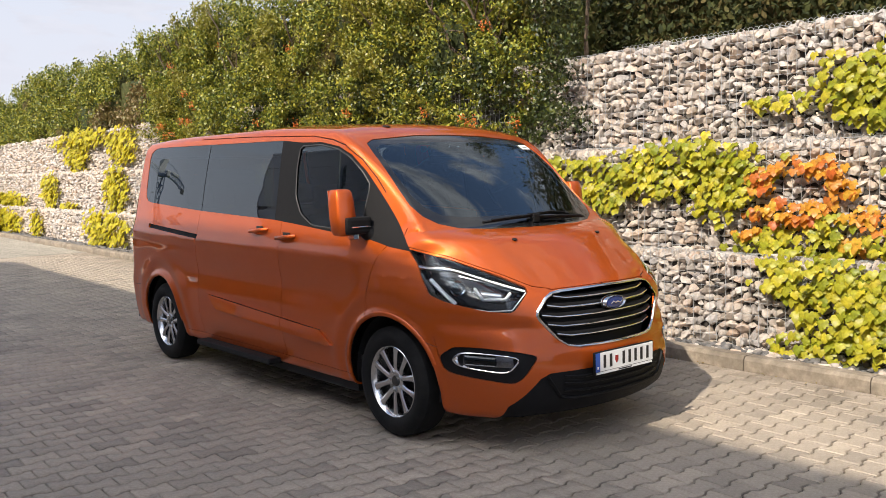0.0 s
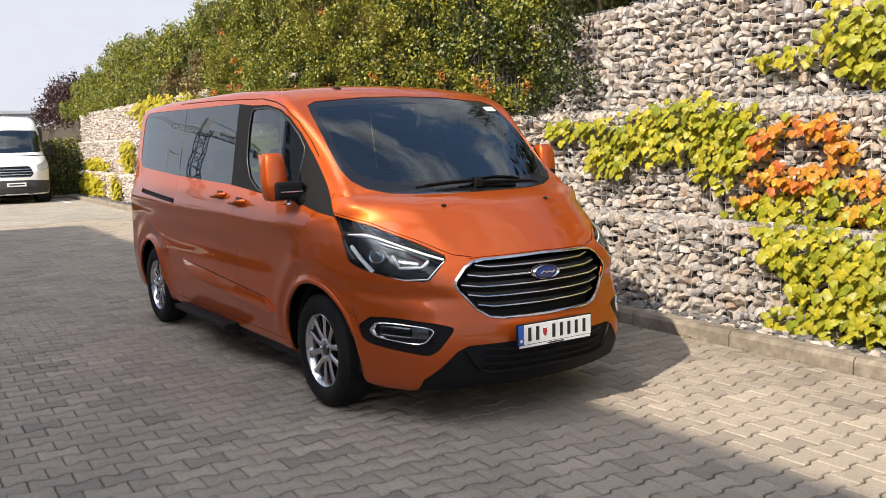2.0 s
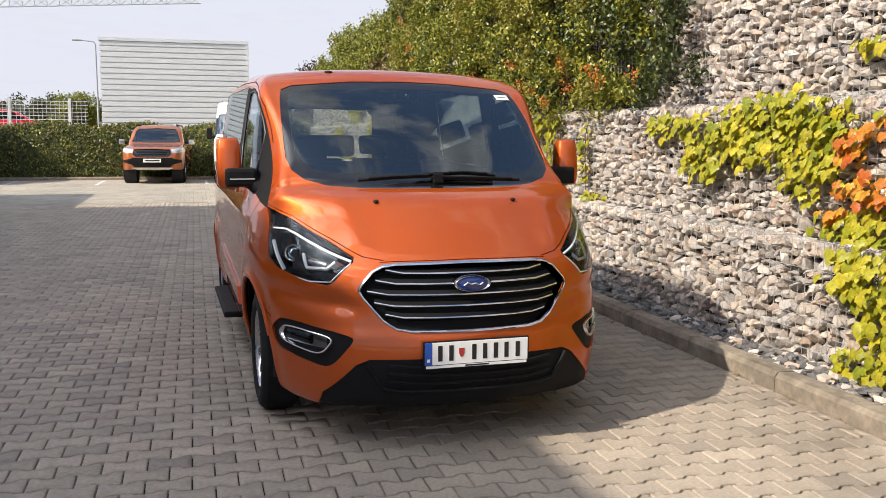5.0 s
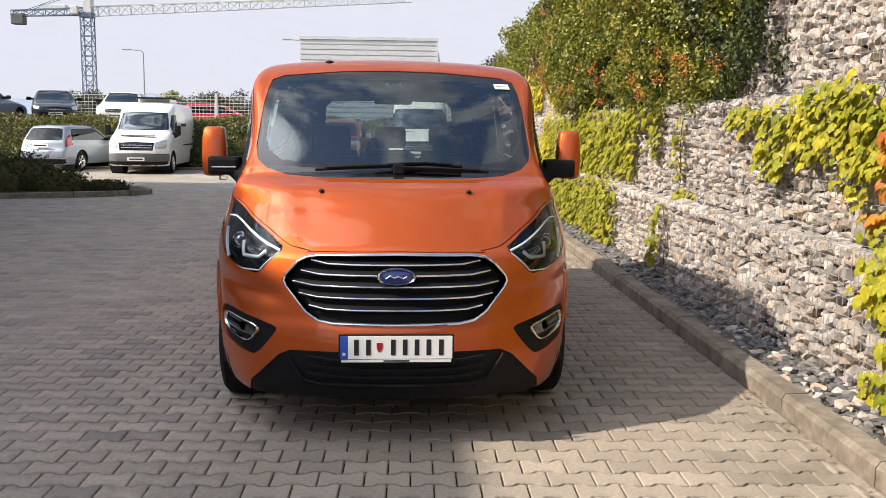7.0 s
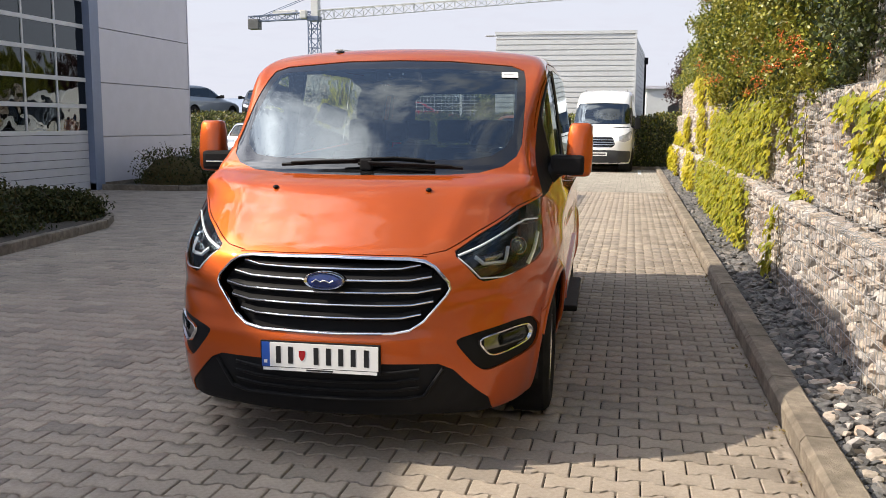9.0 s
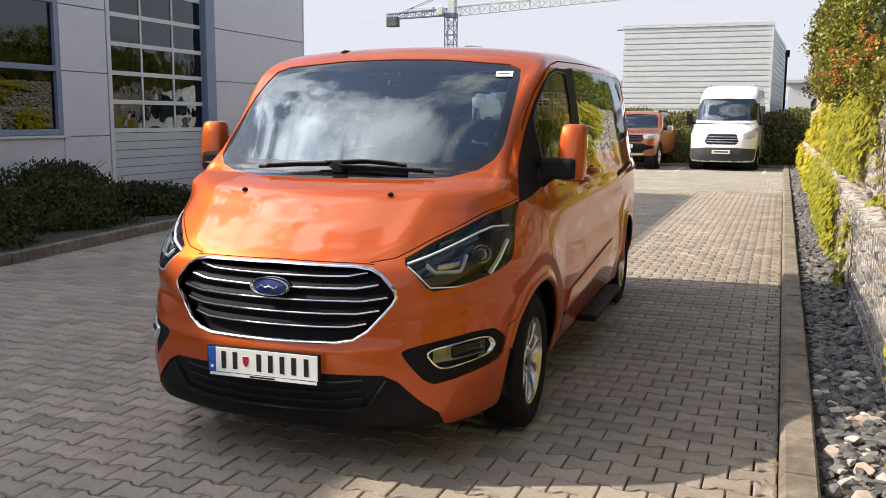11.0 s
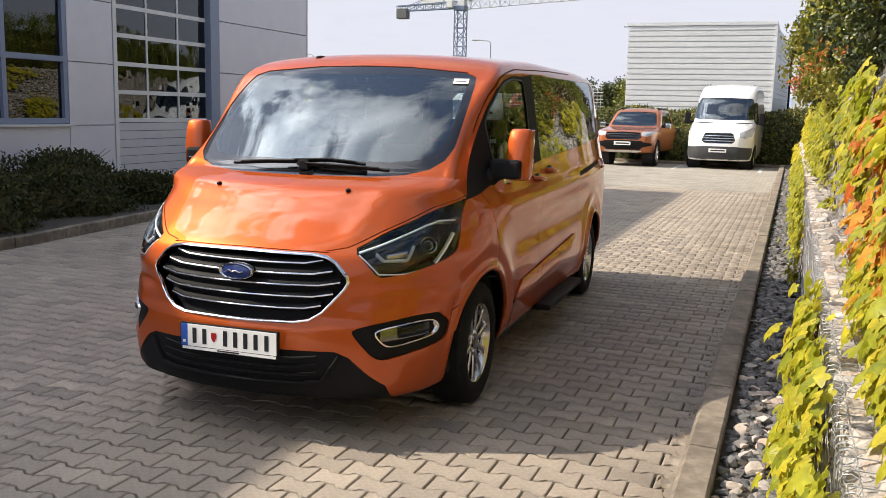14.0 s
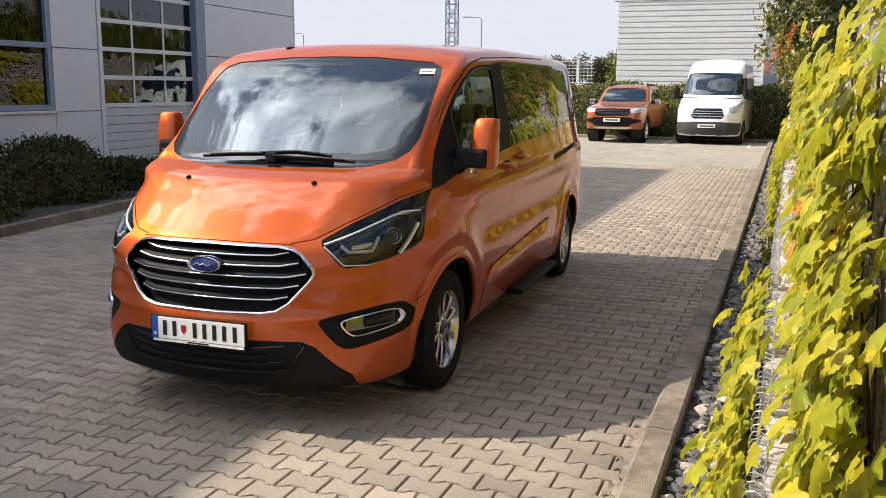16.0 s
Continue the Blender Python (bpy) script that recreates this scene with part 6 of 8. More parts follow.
    for z, w, mat in spec.get("slats", ()):
        bm = bmesh.new()
        ring = []
        for x in np.linspace(-w, w, 9):
            y = float(ny(abs(x), z)) + 0.012
            ring.append([bm.verts.new((x, y, z - 0.014)), bm.verts.new((x, y - 0.012, z)), bm.verts.new((x, y, z + 0.014))])
        for a, b in zip(ring, ring[1:]):
            for k in range(2):
                bm.faces.new((a[k], a[k + 1], b[k + 1], b[k]))
        part("grille_slat", bm, mat, root)
    if "plate" in spec:
        x, y, z = spec["plate"]
        d = -1 if y < L / 2 else 1
        pl = boxes("number_plate", [(x - 0.26, x + 0.26, y - 0.012, y + 0.012, z, z + 0.11)], PLATE_WHITE, root, "white number plate with plain bars")
        boxes("plate_bar", [(x - 0.20, x + 0.22, y + d * 0.013 - 0.001, y + d * 0.013 + 0.001, z + 0.035, z + 0.075)], PLATE_INK, pl)
    for sgn in (1, -1):
        if "mirror" in spec:
            x, y, z, h = spec["mirror"]
            mi = boxes("door_mirror", [(sgn * x - 0.09, sgn * x + 0.09, y - 0.06, y + 0.05, z, z + h)], spec.get("mirror_mat", BLACK_PLASTIC), root, bevel=0.03)
            boxes("mirror_arm", [(min(sgn * x, sgn * (W / 2 - 0.12)), max(sgn * x, sgn * (W / 2 - 0.12)), y - 0.03, y + 0.03, z + 0.02, z + 0.10)], BLACK_PLASTIC, mi, bevel=0.01)
    for d, mat, nm in spec.get("extra", ()):
        boxes(nm, [d], mat, root, bevel=0.02)
    return root


VAN_NEW = dict(size=(5.9, 2.75, 2.06), nose=([0.2, 0.32, 0.5, 0.7, 0.9, 1.0, 1.1, 1.22, 1.30, 1.42, 1.5, 2.15, 2.3, 2.6], [0.12, 0.03, 0.0, 0.02, 0.05, 0.09, 0.18, 0.34, 0.50, 0.80, 0.92, 1.55, 1.75, 2.3]),
               plan=([0, 0.4, 0.9, 2, 5, 5.9], [0.80, 0.93, 1.0, 1.03, 1.03, 0.98]), tumble=([0.2, 0.5, 1.0, 1.4, 2.0, 2.7], [0.05, 0.0, 0.0, 0.04, 0.11, 0.20]),
               roof=([1.4, 2.0, 2.6, 3.5, 5.9], [2.30, 2.50, 2.62, 2.68, 2.66]), tail=([0.2, 0.5, 2.7], [5.82, 5.88, 5.80]), tyre=0.345, axles=(1.02, 4.4), low=0.26, cab=(1.6, 2.6, 1.35), seats=(-0.5, 0.5), lower=BUMPER_GREY,
               cuts=[("windscreen", "f", [(0, 1.50), (0.78, 1.51), (0.90, 1.54), (0.87, 1.9), (0.83, 2.13), (0.78, 2.18), (0, 2.20)], "f"),
                     ("side_window", "s", [(1.25, 1.42), (2.15, 1.42), (2.15, 2.05), (1.75, 2.05), (1.42, 1.72)], "s"),
                     ("headlamp", "f", [(0.60, 1.12), (0.62, 0.98), (0.78, 0.95), (0.94, 1.02), (0.98, 1.26), (0.93, 1.30), (0.78, 1.19)], "d"),
                     ("grille", "f", [(0, 0.78), (0.38, 0.78), (0.47, 0.84), (0.49, 0.90), (0.42, 1.08), (0.38, 1.10), (0, 1.11)], "f"),
                     ("lower_bumper", "f", [(0, 0.2), (0.98, 0.2), (0.98, 0.66), (0.70, 0.68), (0.45, 0.70), (0, 0.70)], "f")],
               slats=((0.785, 0.38, ALLOY), (0.865, 0.46, ALLOY), (0.94, 0.46, ALLOY), (1.015, 0.43, ALLOY), (1.10, 0.37, ALLOY)), plate=(0.0, -0.015, 0.52), mirror=(1.13, 1.35, 1.36, 0.36),
               extra=(((-0.72, -0.68, 2.9, 5.4, 2.60, 2.67), ALLOY, "roof_rail"), ((0.68, 0.72, 2.9, 5.4, 2.60, 2.67), ALLOY, "roof_rail"), ((-0.9, 0.9, 0.80, 0.84, 1.405, 1.42), BLACK_PLASTIC, "cowl")))
vehicle("panel_van", "white panel van with black lower bumper in a parking bay", pose(4.32, 28.75, 0, 0, 0, -2), PAINT_WHITE, VAN_NEW)

PICKUP = dict(round=(0.09, 0.66, 1.9), size=(5.35, 1.82, 1.88), nose=([0.3, 0.45, 0.6, 0.75, 0.95, 1.05, 1.10, 1.16, 1.20, 1.24, 1.68, 1.75, 1.9], [0.22, 0.06, 0.02, 0.0, 0.03, 0.08, 0.22, 0.75, 1.15, 1.35, 2.02, 2.2, 2.6]),
              plan=([0, 0.3, 0.8, 1.6, 4.8, 5.35], [0.74, 0.88, 0.93, 0.93, 0.93, 0.90]), tumble=([0.3, 0.6, 1.0, 1.15, 1.7, 1.85], [0.03, 0.0, 0.0, 0.04, 0.20, 0.27]),
              roof=([1.9, 2.3, 3.0, 3.7], [1.74, 1.81, 1.82, 1.79]), tail=([0.3, 0.5, 1.12, 1.16, 1.24, 1.8], [5.25, 5.33, 5.33, 4.6, 3.95, 3.70]), tyre=0.385, axles=(0.92, 4.14), low=0.42, cab=(1.9, 3.6, 1.15), seats=(-0.4, 0.4),
              cuts=[("windscreen", "f", [(0, 1.245), (0.62, 1.25), (0.74, 1.27), (0.64, 1.60), (0.56, 1.68), (0, 1.70)], "f"),
                    ("side_window", "s", [(1.75, 1.22), (3.6, 1.24), (3.4, 1.68), (2.4, 1.68), (2.05, 1.5)], "s"),
                    ("headlamp", "f", [(0.55, 1.07), (0.57, 0.95), (0.74, 0.93), (0.88, 0.98), (0.90, 1.10), (0.80, 1.10)], "d"),
                    ("grille", "f", [(0, 0.83), (0.48, 0.83), (0.56, 0.90), (0.53, 1.05), (0, 1.07)], "f"),
                    ("lower_bumper", "f", [(0, 0.52), (0.52, 0.52), (0.62, 0.60), (0.86, 0.66), (0.86, 0.73), (0.64, 0.76), (0.58, 0.80), (0, 0.81)], "f"),
                    ("chin", "f", [(0, 0.42), (0.55, 0.42), (0.60, 0.505), (0, 0.505)], "f")],
              slats=((0.90, 0.42, BLACK_PLASTIC), (0.98, 0.46, BLACK_PLASTIC)), plate=(0.0, -0.03, 0.66), mirror=(1.07, 1.75, 1.18, 0.16), mirror_mat=CHROME,
              extra=(((-0.62, -0.58, 2.3, 3.6, 1.77, 1.83), BLACK_PLASTIC, "roof_rail"), ((0.58, 0.62, 2.3, 3.6, 1.77, 1.83), BLACK_PLASTIC, "roof_rail")))
vehicle("pickup_truck", "copper-orange pickup truck with black grille in a parking bay", pose(1.50, 28.30, 0, 0, 0, -3), PAINT_PICKUP, PICKUP, "pickup")

VAN_OLD = dict(size=(5.6, 2.36, 1.97), nose=([0.2, 0.35, 0.5, 0.75, 0.95, 1.02, 1.12, 1.22, 1.30, 1.36, 1.95, 2.1, 2.4], [0.10, 0.02, 0.0, 0.02, 0.06, 0.14, 0.32, 0.55, 0.78, 0.90, 1.48, 1.68, 2.2]),
               plan=([0, 0.4, 0.9, 2, 5.2, 5.6], [0.80, 0.92, 0.96, 0.985, 0.985, 0.95]), tumble=([0.2, 0.5, 1.0, 1.3, 1.9, 2.3], [0.04, 0.0, 0.0, 0.03, 0.12, 0.19]),
               roof=([1.3, 1.8, 2.2, 3.0, 5.2], [1.98, 2.16, 2.26, 2.30, 2.28]), tail=([0.2, 0.5, 2.3], [5.5, 5.57, 5.50]), tyre=0.335, axles=(0.95, 4.2), low=0.25, cab=(1.5, 2.4, 1.25), seats=(-0.45, 0.45), bumper=GREY_PLASTIC,
               cuts=[("windscreen", "f", [(0, 1.36), (0.70, 1.37), (0.80, 1.40), (0.74, 1.75), (0.69, 1.92), (0, 1.95)], "f"),
                     ("side_window", "s", [(1.15, 1.10), (1.95, 1.18), (1.95, 1.86), (1.62, 1.86), (1.30, 1.5)], "s"),
                     ("headlamp", "f", [(0.56, 0.80), (0.84, 0.80), (0.88, 0.90), (0.84, 1.08), (0.56, 0.98)], "f"),
                     ("grille", "f", [(0, 0.74), (0.50, 0.74), (0.54, 0.98), (0, 1.00)], "f"),
                     ("lower_bumper", "f", [(0, 0.2), (0.95, 0.2), (0.95, 0.40), (0, 0.40)], "f"),
                     ("bumper", "f", [(0, 0.40), (0.95, 0.40), (0.95, 0.64), (0, 0.66)], "f")],
               slats=((0.82, 0.46, ALLOY), (0.90, 0.47, ALLOY)), plate=(0.0, -0.03, 0.42), mirror=(1.08, 1.15, 1.2, 0.32),
               extra=(((-0.50, 0.50, 3.0, 4.2, 2.27, 2.42), PAINT_WHITE, "roof_box"), ((-0.6, 0.6, 2.6, 4.8, 2.42, 2.455), BLACK_PLASTIC, "roof_rack"), ((0.955, 0.975, 2.5, 3.3, 1.50, 1.60), BADGE_BLUE, "side_mark"), ((-0.52, 0.52, 0.36, 0.44, 1.185, 1.20), BLACK_PLASTIC, "cowl"), ((0.985, 0.992, 2.6, 4.6, 0.86, 0.90), BLACK_PLASTIC, "side_strip")))
vehicle("delivery_van", "older white high-roof delivery van with grey bumper", pose(-4.40, 27.7, 0, 0, 0, 4), PAINT_WHITE, VAN_OLD)

SEDAN = dict(size=(4.5, 1.46, 1.76), nose=([0.2, 0.35, 0.5, 0.62, 0.70, 0.78, 0.84, 0.90, 0.95, 1.0, 1.38, 1.45, 1.6], [0.12, 0.03, 0.0, 0.02, 0.08, 0.28, 0.55, 0.90, 1.15, 1.28, 2.0, 2.2, 2.7]),
             plan=([0, 0.3, 0.8, 1.6, 3.8, 4.5], [0.66, 0.80, 0.86, 0.88, 0.87, 0.76]), tumble=([0.2, 0.5, 0.8, 0.95, 1.4], [0.05, 0.0, 0.0, 0.05, 0.25]),
             roof=([1.8, 2.2, 2.8, 3.4], [1.38, 1.43, 1.45, 1.41]), tail=([0.2, 0.5, 0.9, 0.96, 1.02, 1.42], [4.35, 4.46, 4.42, 4.15, 3.95, 3.3]), tyre=0.32, axles=(0.85, 3.5), low=0.22, cab=(1.5, 3.0, 0.95), seats=(-0.4, 0.4),
             cuts=[("windscreen", "f", [(0, 0.985), (0.58, 0.99), (0.68, 1.02), (0.60, 1.28), (0.54, 1.37), (0, 1.40)], "f"),
                   ("rear_window", "f", [(0, 1.03), (0.56, 1.03), (0.62, 1.06), (0.52, 1.36), (0, 1.38)], "r"),
                   ("side_window", "s", [(1.65, 0.98), (3.6, 1.0), (3.3, 1.34), (2.3, 1.36), (1.95, 1.2)], "s"),
                   ("headlamp", "d", [(0.52, 0.70), (0.54, 0.60), (0.80, 0.62), (0.94, 0.72), (0.90, 0.78)], "d"),
                   ("tail_lamp", "f", [(0.50, 0.74), (0.86, 0.74), (0.84, 0.92), (0.50, 0.90)], "r"),
                   ("grille", "f", [(0, 0.54), (0.38, 0.54), (0.42, 0.66), (0, 0.69)], "f"),
                   ("lower_bumper", "f", [(0, 0.2), (0.5, 0.2), (0.46, 0.34), (0, 0.34)], "f")],
             slats=((0.60, 0.38, ALLOY),), plate=(0.0, -0.01, 0.38), mirror=(0.96, 1.75, 0.98, 0.14))
ESTATE = dict(SEDAN)
ESTATE.update(size=(4.5, 1.50, 1.76), roof=([1.8, 2.2, 2.8, 3.6, 4.4], [1.40, 1.47, 1.50, 1.49, 1.45]), tail=([0.2, 0.35, 0.5, 0.66, 0.74, 0.95, 1.45], [4.36, 4.45, 4.48, 4.46, 4.40, 4.34, 4.02]),
              cuts=[("windscreen", "f", [(0, 0.985), (0.58, 0.99), (0.68, 1.02), (0.60, 1.28), (0.54, 1.37), (0, 1.40)], "f"),
                    ("rear_window", "f", [(0, 1.0), (0.56, 1.0), (0.64, 1.03), (0.55, 1.34), (0.50, 1.38), (0, 1.40)], "r"),
                    ("side_window", "s", [(1.65, 0.98), (3.95, 1.02), (3.75, 1.36), (2.3, 1.40), (1.95, 1.2)], "s"),
                    ("headlamp", "d", [(0.52, 0.70), (0.54, 0.60), (0.80, 0.62), (0.94, 0.72), (0.90, 0.78)], "d"),
                    ("tail_lamp", "f", [(0.74, 0.80), (0.88, 0.80), (0.80, 1.30), (0.70, 1.30)], "r"),
                    ("lower_bumper", "f", [(0, 0.2), (0.80, 0.2), (0.78, 0.40), (0, 0.42)], "r")],
              slats=(), plate=(0.0, 4.475, 0.78))
vehicle("estate_car", "pale silver-blue estate car parked nose to the hedge", pose(-7.0, 33.3, 0, 0, 0, 170), PAINT_SILVER, ESTATE, "car")
UP = 1.55
vehicle("saloon_car", "black saloon car on the upper parking deck", pose(-9.9, 35.8, UP - 0.05, 0, 0, 22), PAINT_BLACK, SEDAN, "car")
vehicle("saloon_car", "silver-white saloon car on the upper parking deck", pose(-7.7, 36.2, UP - 0.08, 0, 0, 8), PAINT_WHITE, SEDAN, "car")
vehicle("hatchback_car", "silver hatchback on the upper parking deck", pose(-12.4, 37.8, UP - 0.05, 0, 0, 170), PAINT_SILVER, ESTATE, "car")
vehicle("hatchback_car", "red hatchback behind the mesh fence", pose(-3.4, 47.0, UP - 0.4, 0, 0, 100), PAINT_RED, ESTATE, "car")

# ---- upper deck, fence, lamps, crane, hills ----
deck = boxes("upper_deck", [(-60, -1.5, 35.6, 80, 0, UP - 0.12)], KERB_CONCRETE)
tagged(deck, "raised parking deck behind the hedge", "ground", kind="structure")
for x in (-7.0, -2.7, -0.1, 3.1, 5.6):
    o = boxes("bay_line", [(x - 0.05, x + 0.05, 26.6 if x < -5 else 28.0, 30.6, 0.001, 0.006)], LAMP_WHITE)
    tagged(o, "worn white parking bay line on the paving", "road marking", "bay lines", "structure")

fence = thing("mesh_fence", pose(0, 0, 0), "white wire mesh fence with square posts on a low wall", "fence")
FY = 40.0
for x in (-11.4, -9.1, -6.8, -4.5, -2.2):
    boxes("post", [(x - 0.05, x + 0.05, FY - 0.05, FY + 0.05, UP - 0.15, 2.95)], FRAME_WHITE, fence)
for k in range(9):
    z = 1.62 + 0.15 * k
    boxes("rail_wire", [(-11.4, -1.5, FY - 0.008, FY + 0.008, z, z + 0.022)], FRAME_WHITE, fence)
bm = bmesh.new()
for i in range(60):
    x = -11.4 + 0.166 * i
    box(bm, x, x + 0.012, FY - 0.004, FY + 0.004, 1.6, 2.85)
tagged(part("mesh_wire", bm, FRAME_WHITE, fence), kind="stuff")
boxes("base_wall", [(-11.5, -1.5, FY - 0.12, FY + 0.12, UP - 0.2, 1.62)], FRAME_WHITE, fence)


def street_lamp(x, y, h, yaw):
    l = thing("street_lamp", pose(x, y, 0, 0, 0, yaw), "slim galvanised street lamp with a flat head", "lamp", "street lamps")
    bm = bmesh.new()
    tube(bm, [(0, 0, 0), (0, 0, h * 0.5), (0, 0, h), (0.12, 0, h + 0.15), (0.9, 0, h + 0.22)], [0.07, 0.055, 0.04, 0.035, 0.03], 10)
    part("pole", bm, STEEL, l, "", True)
    boxes("lamp_head", [(0.8, 1.35, -0.11, 0.11, h + 0.17, h + 0.26)], STEEL, l, bevel=0.03)


street_lamp(-13.4, 60, 6.2, 180)
street_lamp(-3.0, 60, 7.0, 180)
street_lamp(-27.2, 60, 5.3, 180)


def lattice(bm, a, b, w0, w1, n, r, tri=False):
    """A braced mast or jib of thin bars from a to b."""
    a, b = Vector(a), Vector(b)
    d = (b - a).normalized()
    s = d.cross(Vector((0, 1, 0))).normalized()
    t = d.cross(s)
    cor = [(0.5, 0.5), (-0.5, 0.5), (-0.5, -0.5), (0.5, -0.5)] if not tri else [(0.5, 0.45), (0.5, -0.45), (-0.6, 0.0)]
    at = lambda i, c: a.lerp(b, i / n) + (s * cor[c][0] + t * cor[c][1]) * (w0 + (w1 - w0) * i / n)
    for c in range(len(cor)):
        tube(bm, [at(0, c), at(n, c)], r * 1.5, 4)
    for i in range(n):
        for c in range(len(cor)):
            e = (c + 1) % len(cor)
            tube(bm, [at(i, c), at(i + 1, e)] if i % 2 else [at(i, e), at(i + 1, c)], r, 4)
            tube(bm, [at(i, c), at(i, e)], r, 4)


crane = thing("tower_crane", pose(0, 0, 0), "blue-grey lattice tower crane with counterweight far off", "crane")
bm = bmesh.new()
lattice(bm, (-37.7, 120, -1), (-37.7, 120, 15.4), 1.35, 1.35, 13, 0.06)
part("mast", bm, CRANE_STEEL, crane)
bm = bmesh.new()
lattice(bm, (-37.7, 120, 16.0), (4.0, 121, 18.4), 1.15, 0.7, 30, 0.05, True)
part("jib", bm, FRAME_WHITE, crane, "pale lattice jib")
bm = bmesh.new()
lattice(bm, (-47.2, 120, 15.6), (-37.7, 120, 16.0), 0.7, 0.9, 7, 0.06)
part("counter_jib", bm, CRANE_STEEL, crane)
boxes("counterweight", [(-47.2, -45.6, 119.4, 120.6, 14.2, 15.6)], GREY_PLASTIC, crane, bevel=0.1)
boxes("slewing_platform", [(-38.5, -36.9, 119.2, 120.8, 15.2, 15.8)], CRANE_STEEL, crane, bevel=0.05)
boxes("tower_head", [(-38.0, -37.0, 119.4, 120.6, 15.8, 19.4)], FRAME_WHITE, crane, bevel=0.05)
for y in (119.6, 120.4):
    bm = bmesh.new()
    tube(bm, [(-45.6, y, 15.9), (-38.0, y, 18.6)], 0.05, 6)
    part("tie_bar", bm, CRANE_STEEL, crane)
boxes("driver_cab", [(-39.4, -38.5, 118.8, 119.6, 15.5, 16.6)], FRAME_WHITE, crane, bevel=0.1)
boxes("winch", [(-43.6, -40.2, 119.6, 120.4, 16.1, 16.75)], FRAME_WHITE, crane, bevel=0.1)

# hill ridge; its haze is painted in the material
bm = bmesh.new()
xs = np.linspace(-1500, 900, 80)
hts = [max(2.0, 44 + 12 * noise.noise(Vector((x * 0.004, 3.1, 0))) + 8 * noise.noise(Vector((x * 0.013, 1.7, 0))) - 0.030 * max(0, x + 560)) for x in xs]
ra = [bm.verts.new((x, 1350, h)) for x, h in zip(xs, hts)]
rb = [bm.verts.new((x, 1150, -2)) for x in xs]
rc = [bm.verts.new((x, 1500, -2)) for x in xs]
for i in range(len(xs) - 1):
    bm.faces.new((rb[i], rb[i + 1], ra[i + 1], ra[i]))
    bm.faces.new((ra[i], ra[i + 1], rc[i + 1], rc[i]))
tagged(part("backdrop_hills", bm, HAZED_HILL, None, "", True), "hills on the horizon with blue haze painted into their colour", "hills", kind="structure")

# ---- plants ----
def rotations(rng, n, base=None, spread=(math.pi, math.pi, math.pi)):
    """n random turn matrices: Euler angles within the spreads, after a base turn."""
    a = [rng.uniform(-s, s, n) for s in spread]
    c, s = [np.cos(v) for v in a], [np.sin(v) for v in a]
    o, z = np.ones(n), np.zeros(n)
    X = np.stack([o, z, z, z, c[0], -s[0], z, s[0], c[0]], 1).reshape(n, 3, 3)
    Y = np.stack([c[1], z, s[1], z, o, z, -s[1], z, c[1]], 1).reshape(n, 3, 3)
    Z = np.stack([c[2], -s[2], z, s[2], c[2], z, z, z, o], 1).reshape(n, 3, 3)
    R = Z @ Y @ X
    return R if base is None else R @ base


def scatter(name, shape, faces, places, turns, sizes, mat, parent=None, label=""):
    """One mesh of many copies of a small shape."""
    shape = np.asarray(shape, float)
    n, k = len(places), len(shape)
    V = np.einsum("nij,kj->nki", turns, shape) * np.asarray(sizes).reshape(n, 1, -1) + np.asarray(places)[:, None, :]
    counts = np.array([len(f) for f in faces])
    flat = np.array([i for f in faces for i in f])
    me = bpy.data.meshes.new(name)
    me.vertices.add(n * k)
    me.vertices.foreach_set("co", V.reshape(-1))
    loops = (flat[None, :] + (np.arange(n) * k)[:, None]).reshape(-1)
    me.loops.add(len(loops))
    me.loops.foreach_set("vertex_index", loops.astype(np.int32))
    tot = np.tile(counts, n)
    me.polygons.add(len(tot))
    me.polygons.foreach_set("loop_start", np.concatenate([[0], np.cumsum(tot)[:-1]]).astype(np.int32))
    me.update(calc_edges=True)
    me.validate()
    me.materials.append(mat)
    ob = new(name, me)
    if parent:
        ob.parent = parent
    if label:
        ob["label"] = label
    return ob


# a small oval leaf, folded along its rib; tip along -z, face along -x
OVAL = [(0, 0, 0.5), (-0.06, 0.26, 0.08), (-0.10, 0.0, -0.05), (-0.06, -0.26, 0.08), (0.02, 0.0, -0.55), (-0.04, 0.20, -0.28), (-0.04, -0.20, -0.28)]
OVAL_F = [(0, 2, 1), (0, 3, 2), (1, 2, 5), (2, 4, 5), (3, 6, 2), (2, 6, 4)]
SPRIG = [(0, 0, 0.5), (0, 0.24, 0.0), (0, 0, -0.5), (-0.1, -0.24, 0.0)]
SPRIG_F = [(0, 1, 2), (0, 2, 3)]
# a three-lobed vine leaf hanging by its stalk end
half_vine = [(-0.03, 0.20, 0.14), (0.03, 0.36, 0.15), (0.0, 0.47, 0.03), (-0.03, 0.46, -0.10), (0.03, 0.56, -0.22), (0.08, 0.60, -0.38), (0.03, 0.48, -0.43), (-0.03, 0.36, -0.45), (0.0, 0.36, -0.60), (0.02, 0.22, -0.76)]
VINE = [(0, 0, 0), (0.13, 0.0, -0.96), (-0.12, 0.0, -0.45)] + half_vine + [(x, -y, z) for x, y, z in half_vine]
VINE_F = [(2, 3, 0), (0, 13, 2), (2, 1, 12), (2, 22, 1)] + [(2, k + 1, k) for k in range(3, 12)] + [(2, k, k + 1) for k in range(13, 22)]

CAM_KEEP = Vector((6.66, -0.1, 1.68))


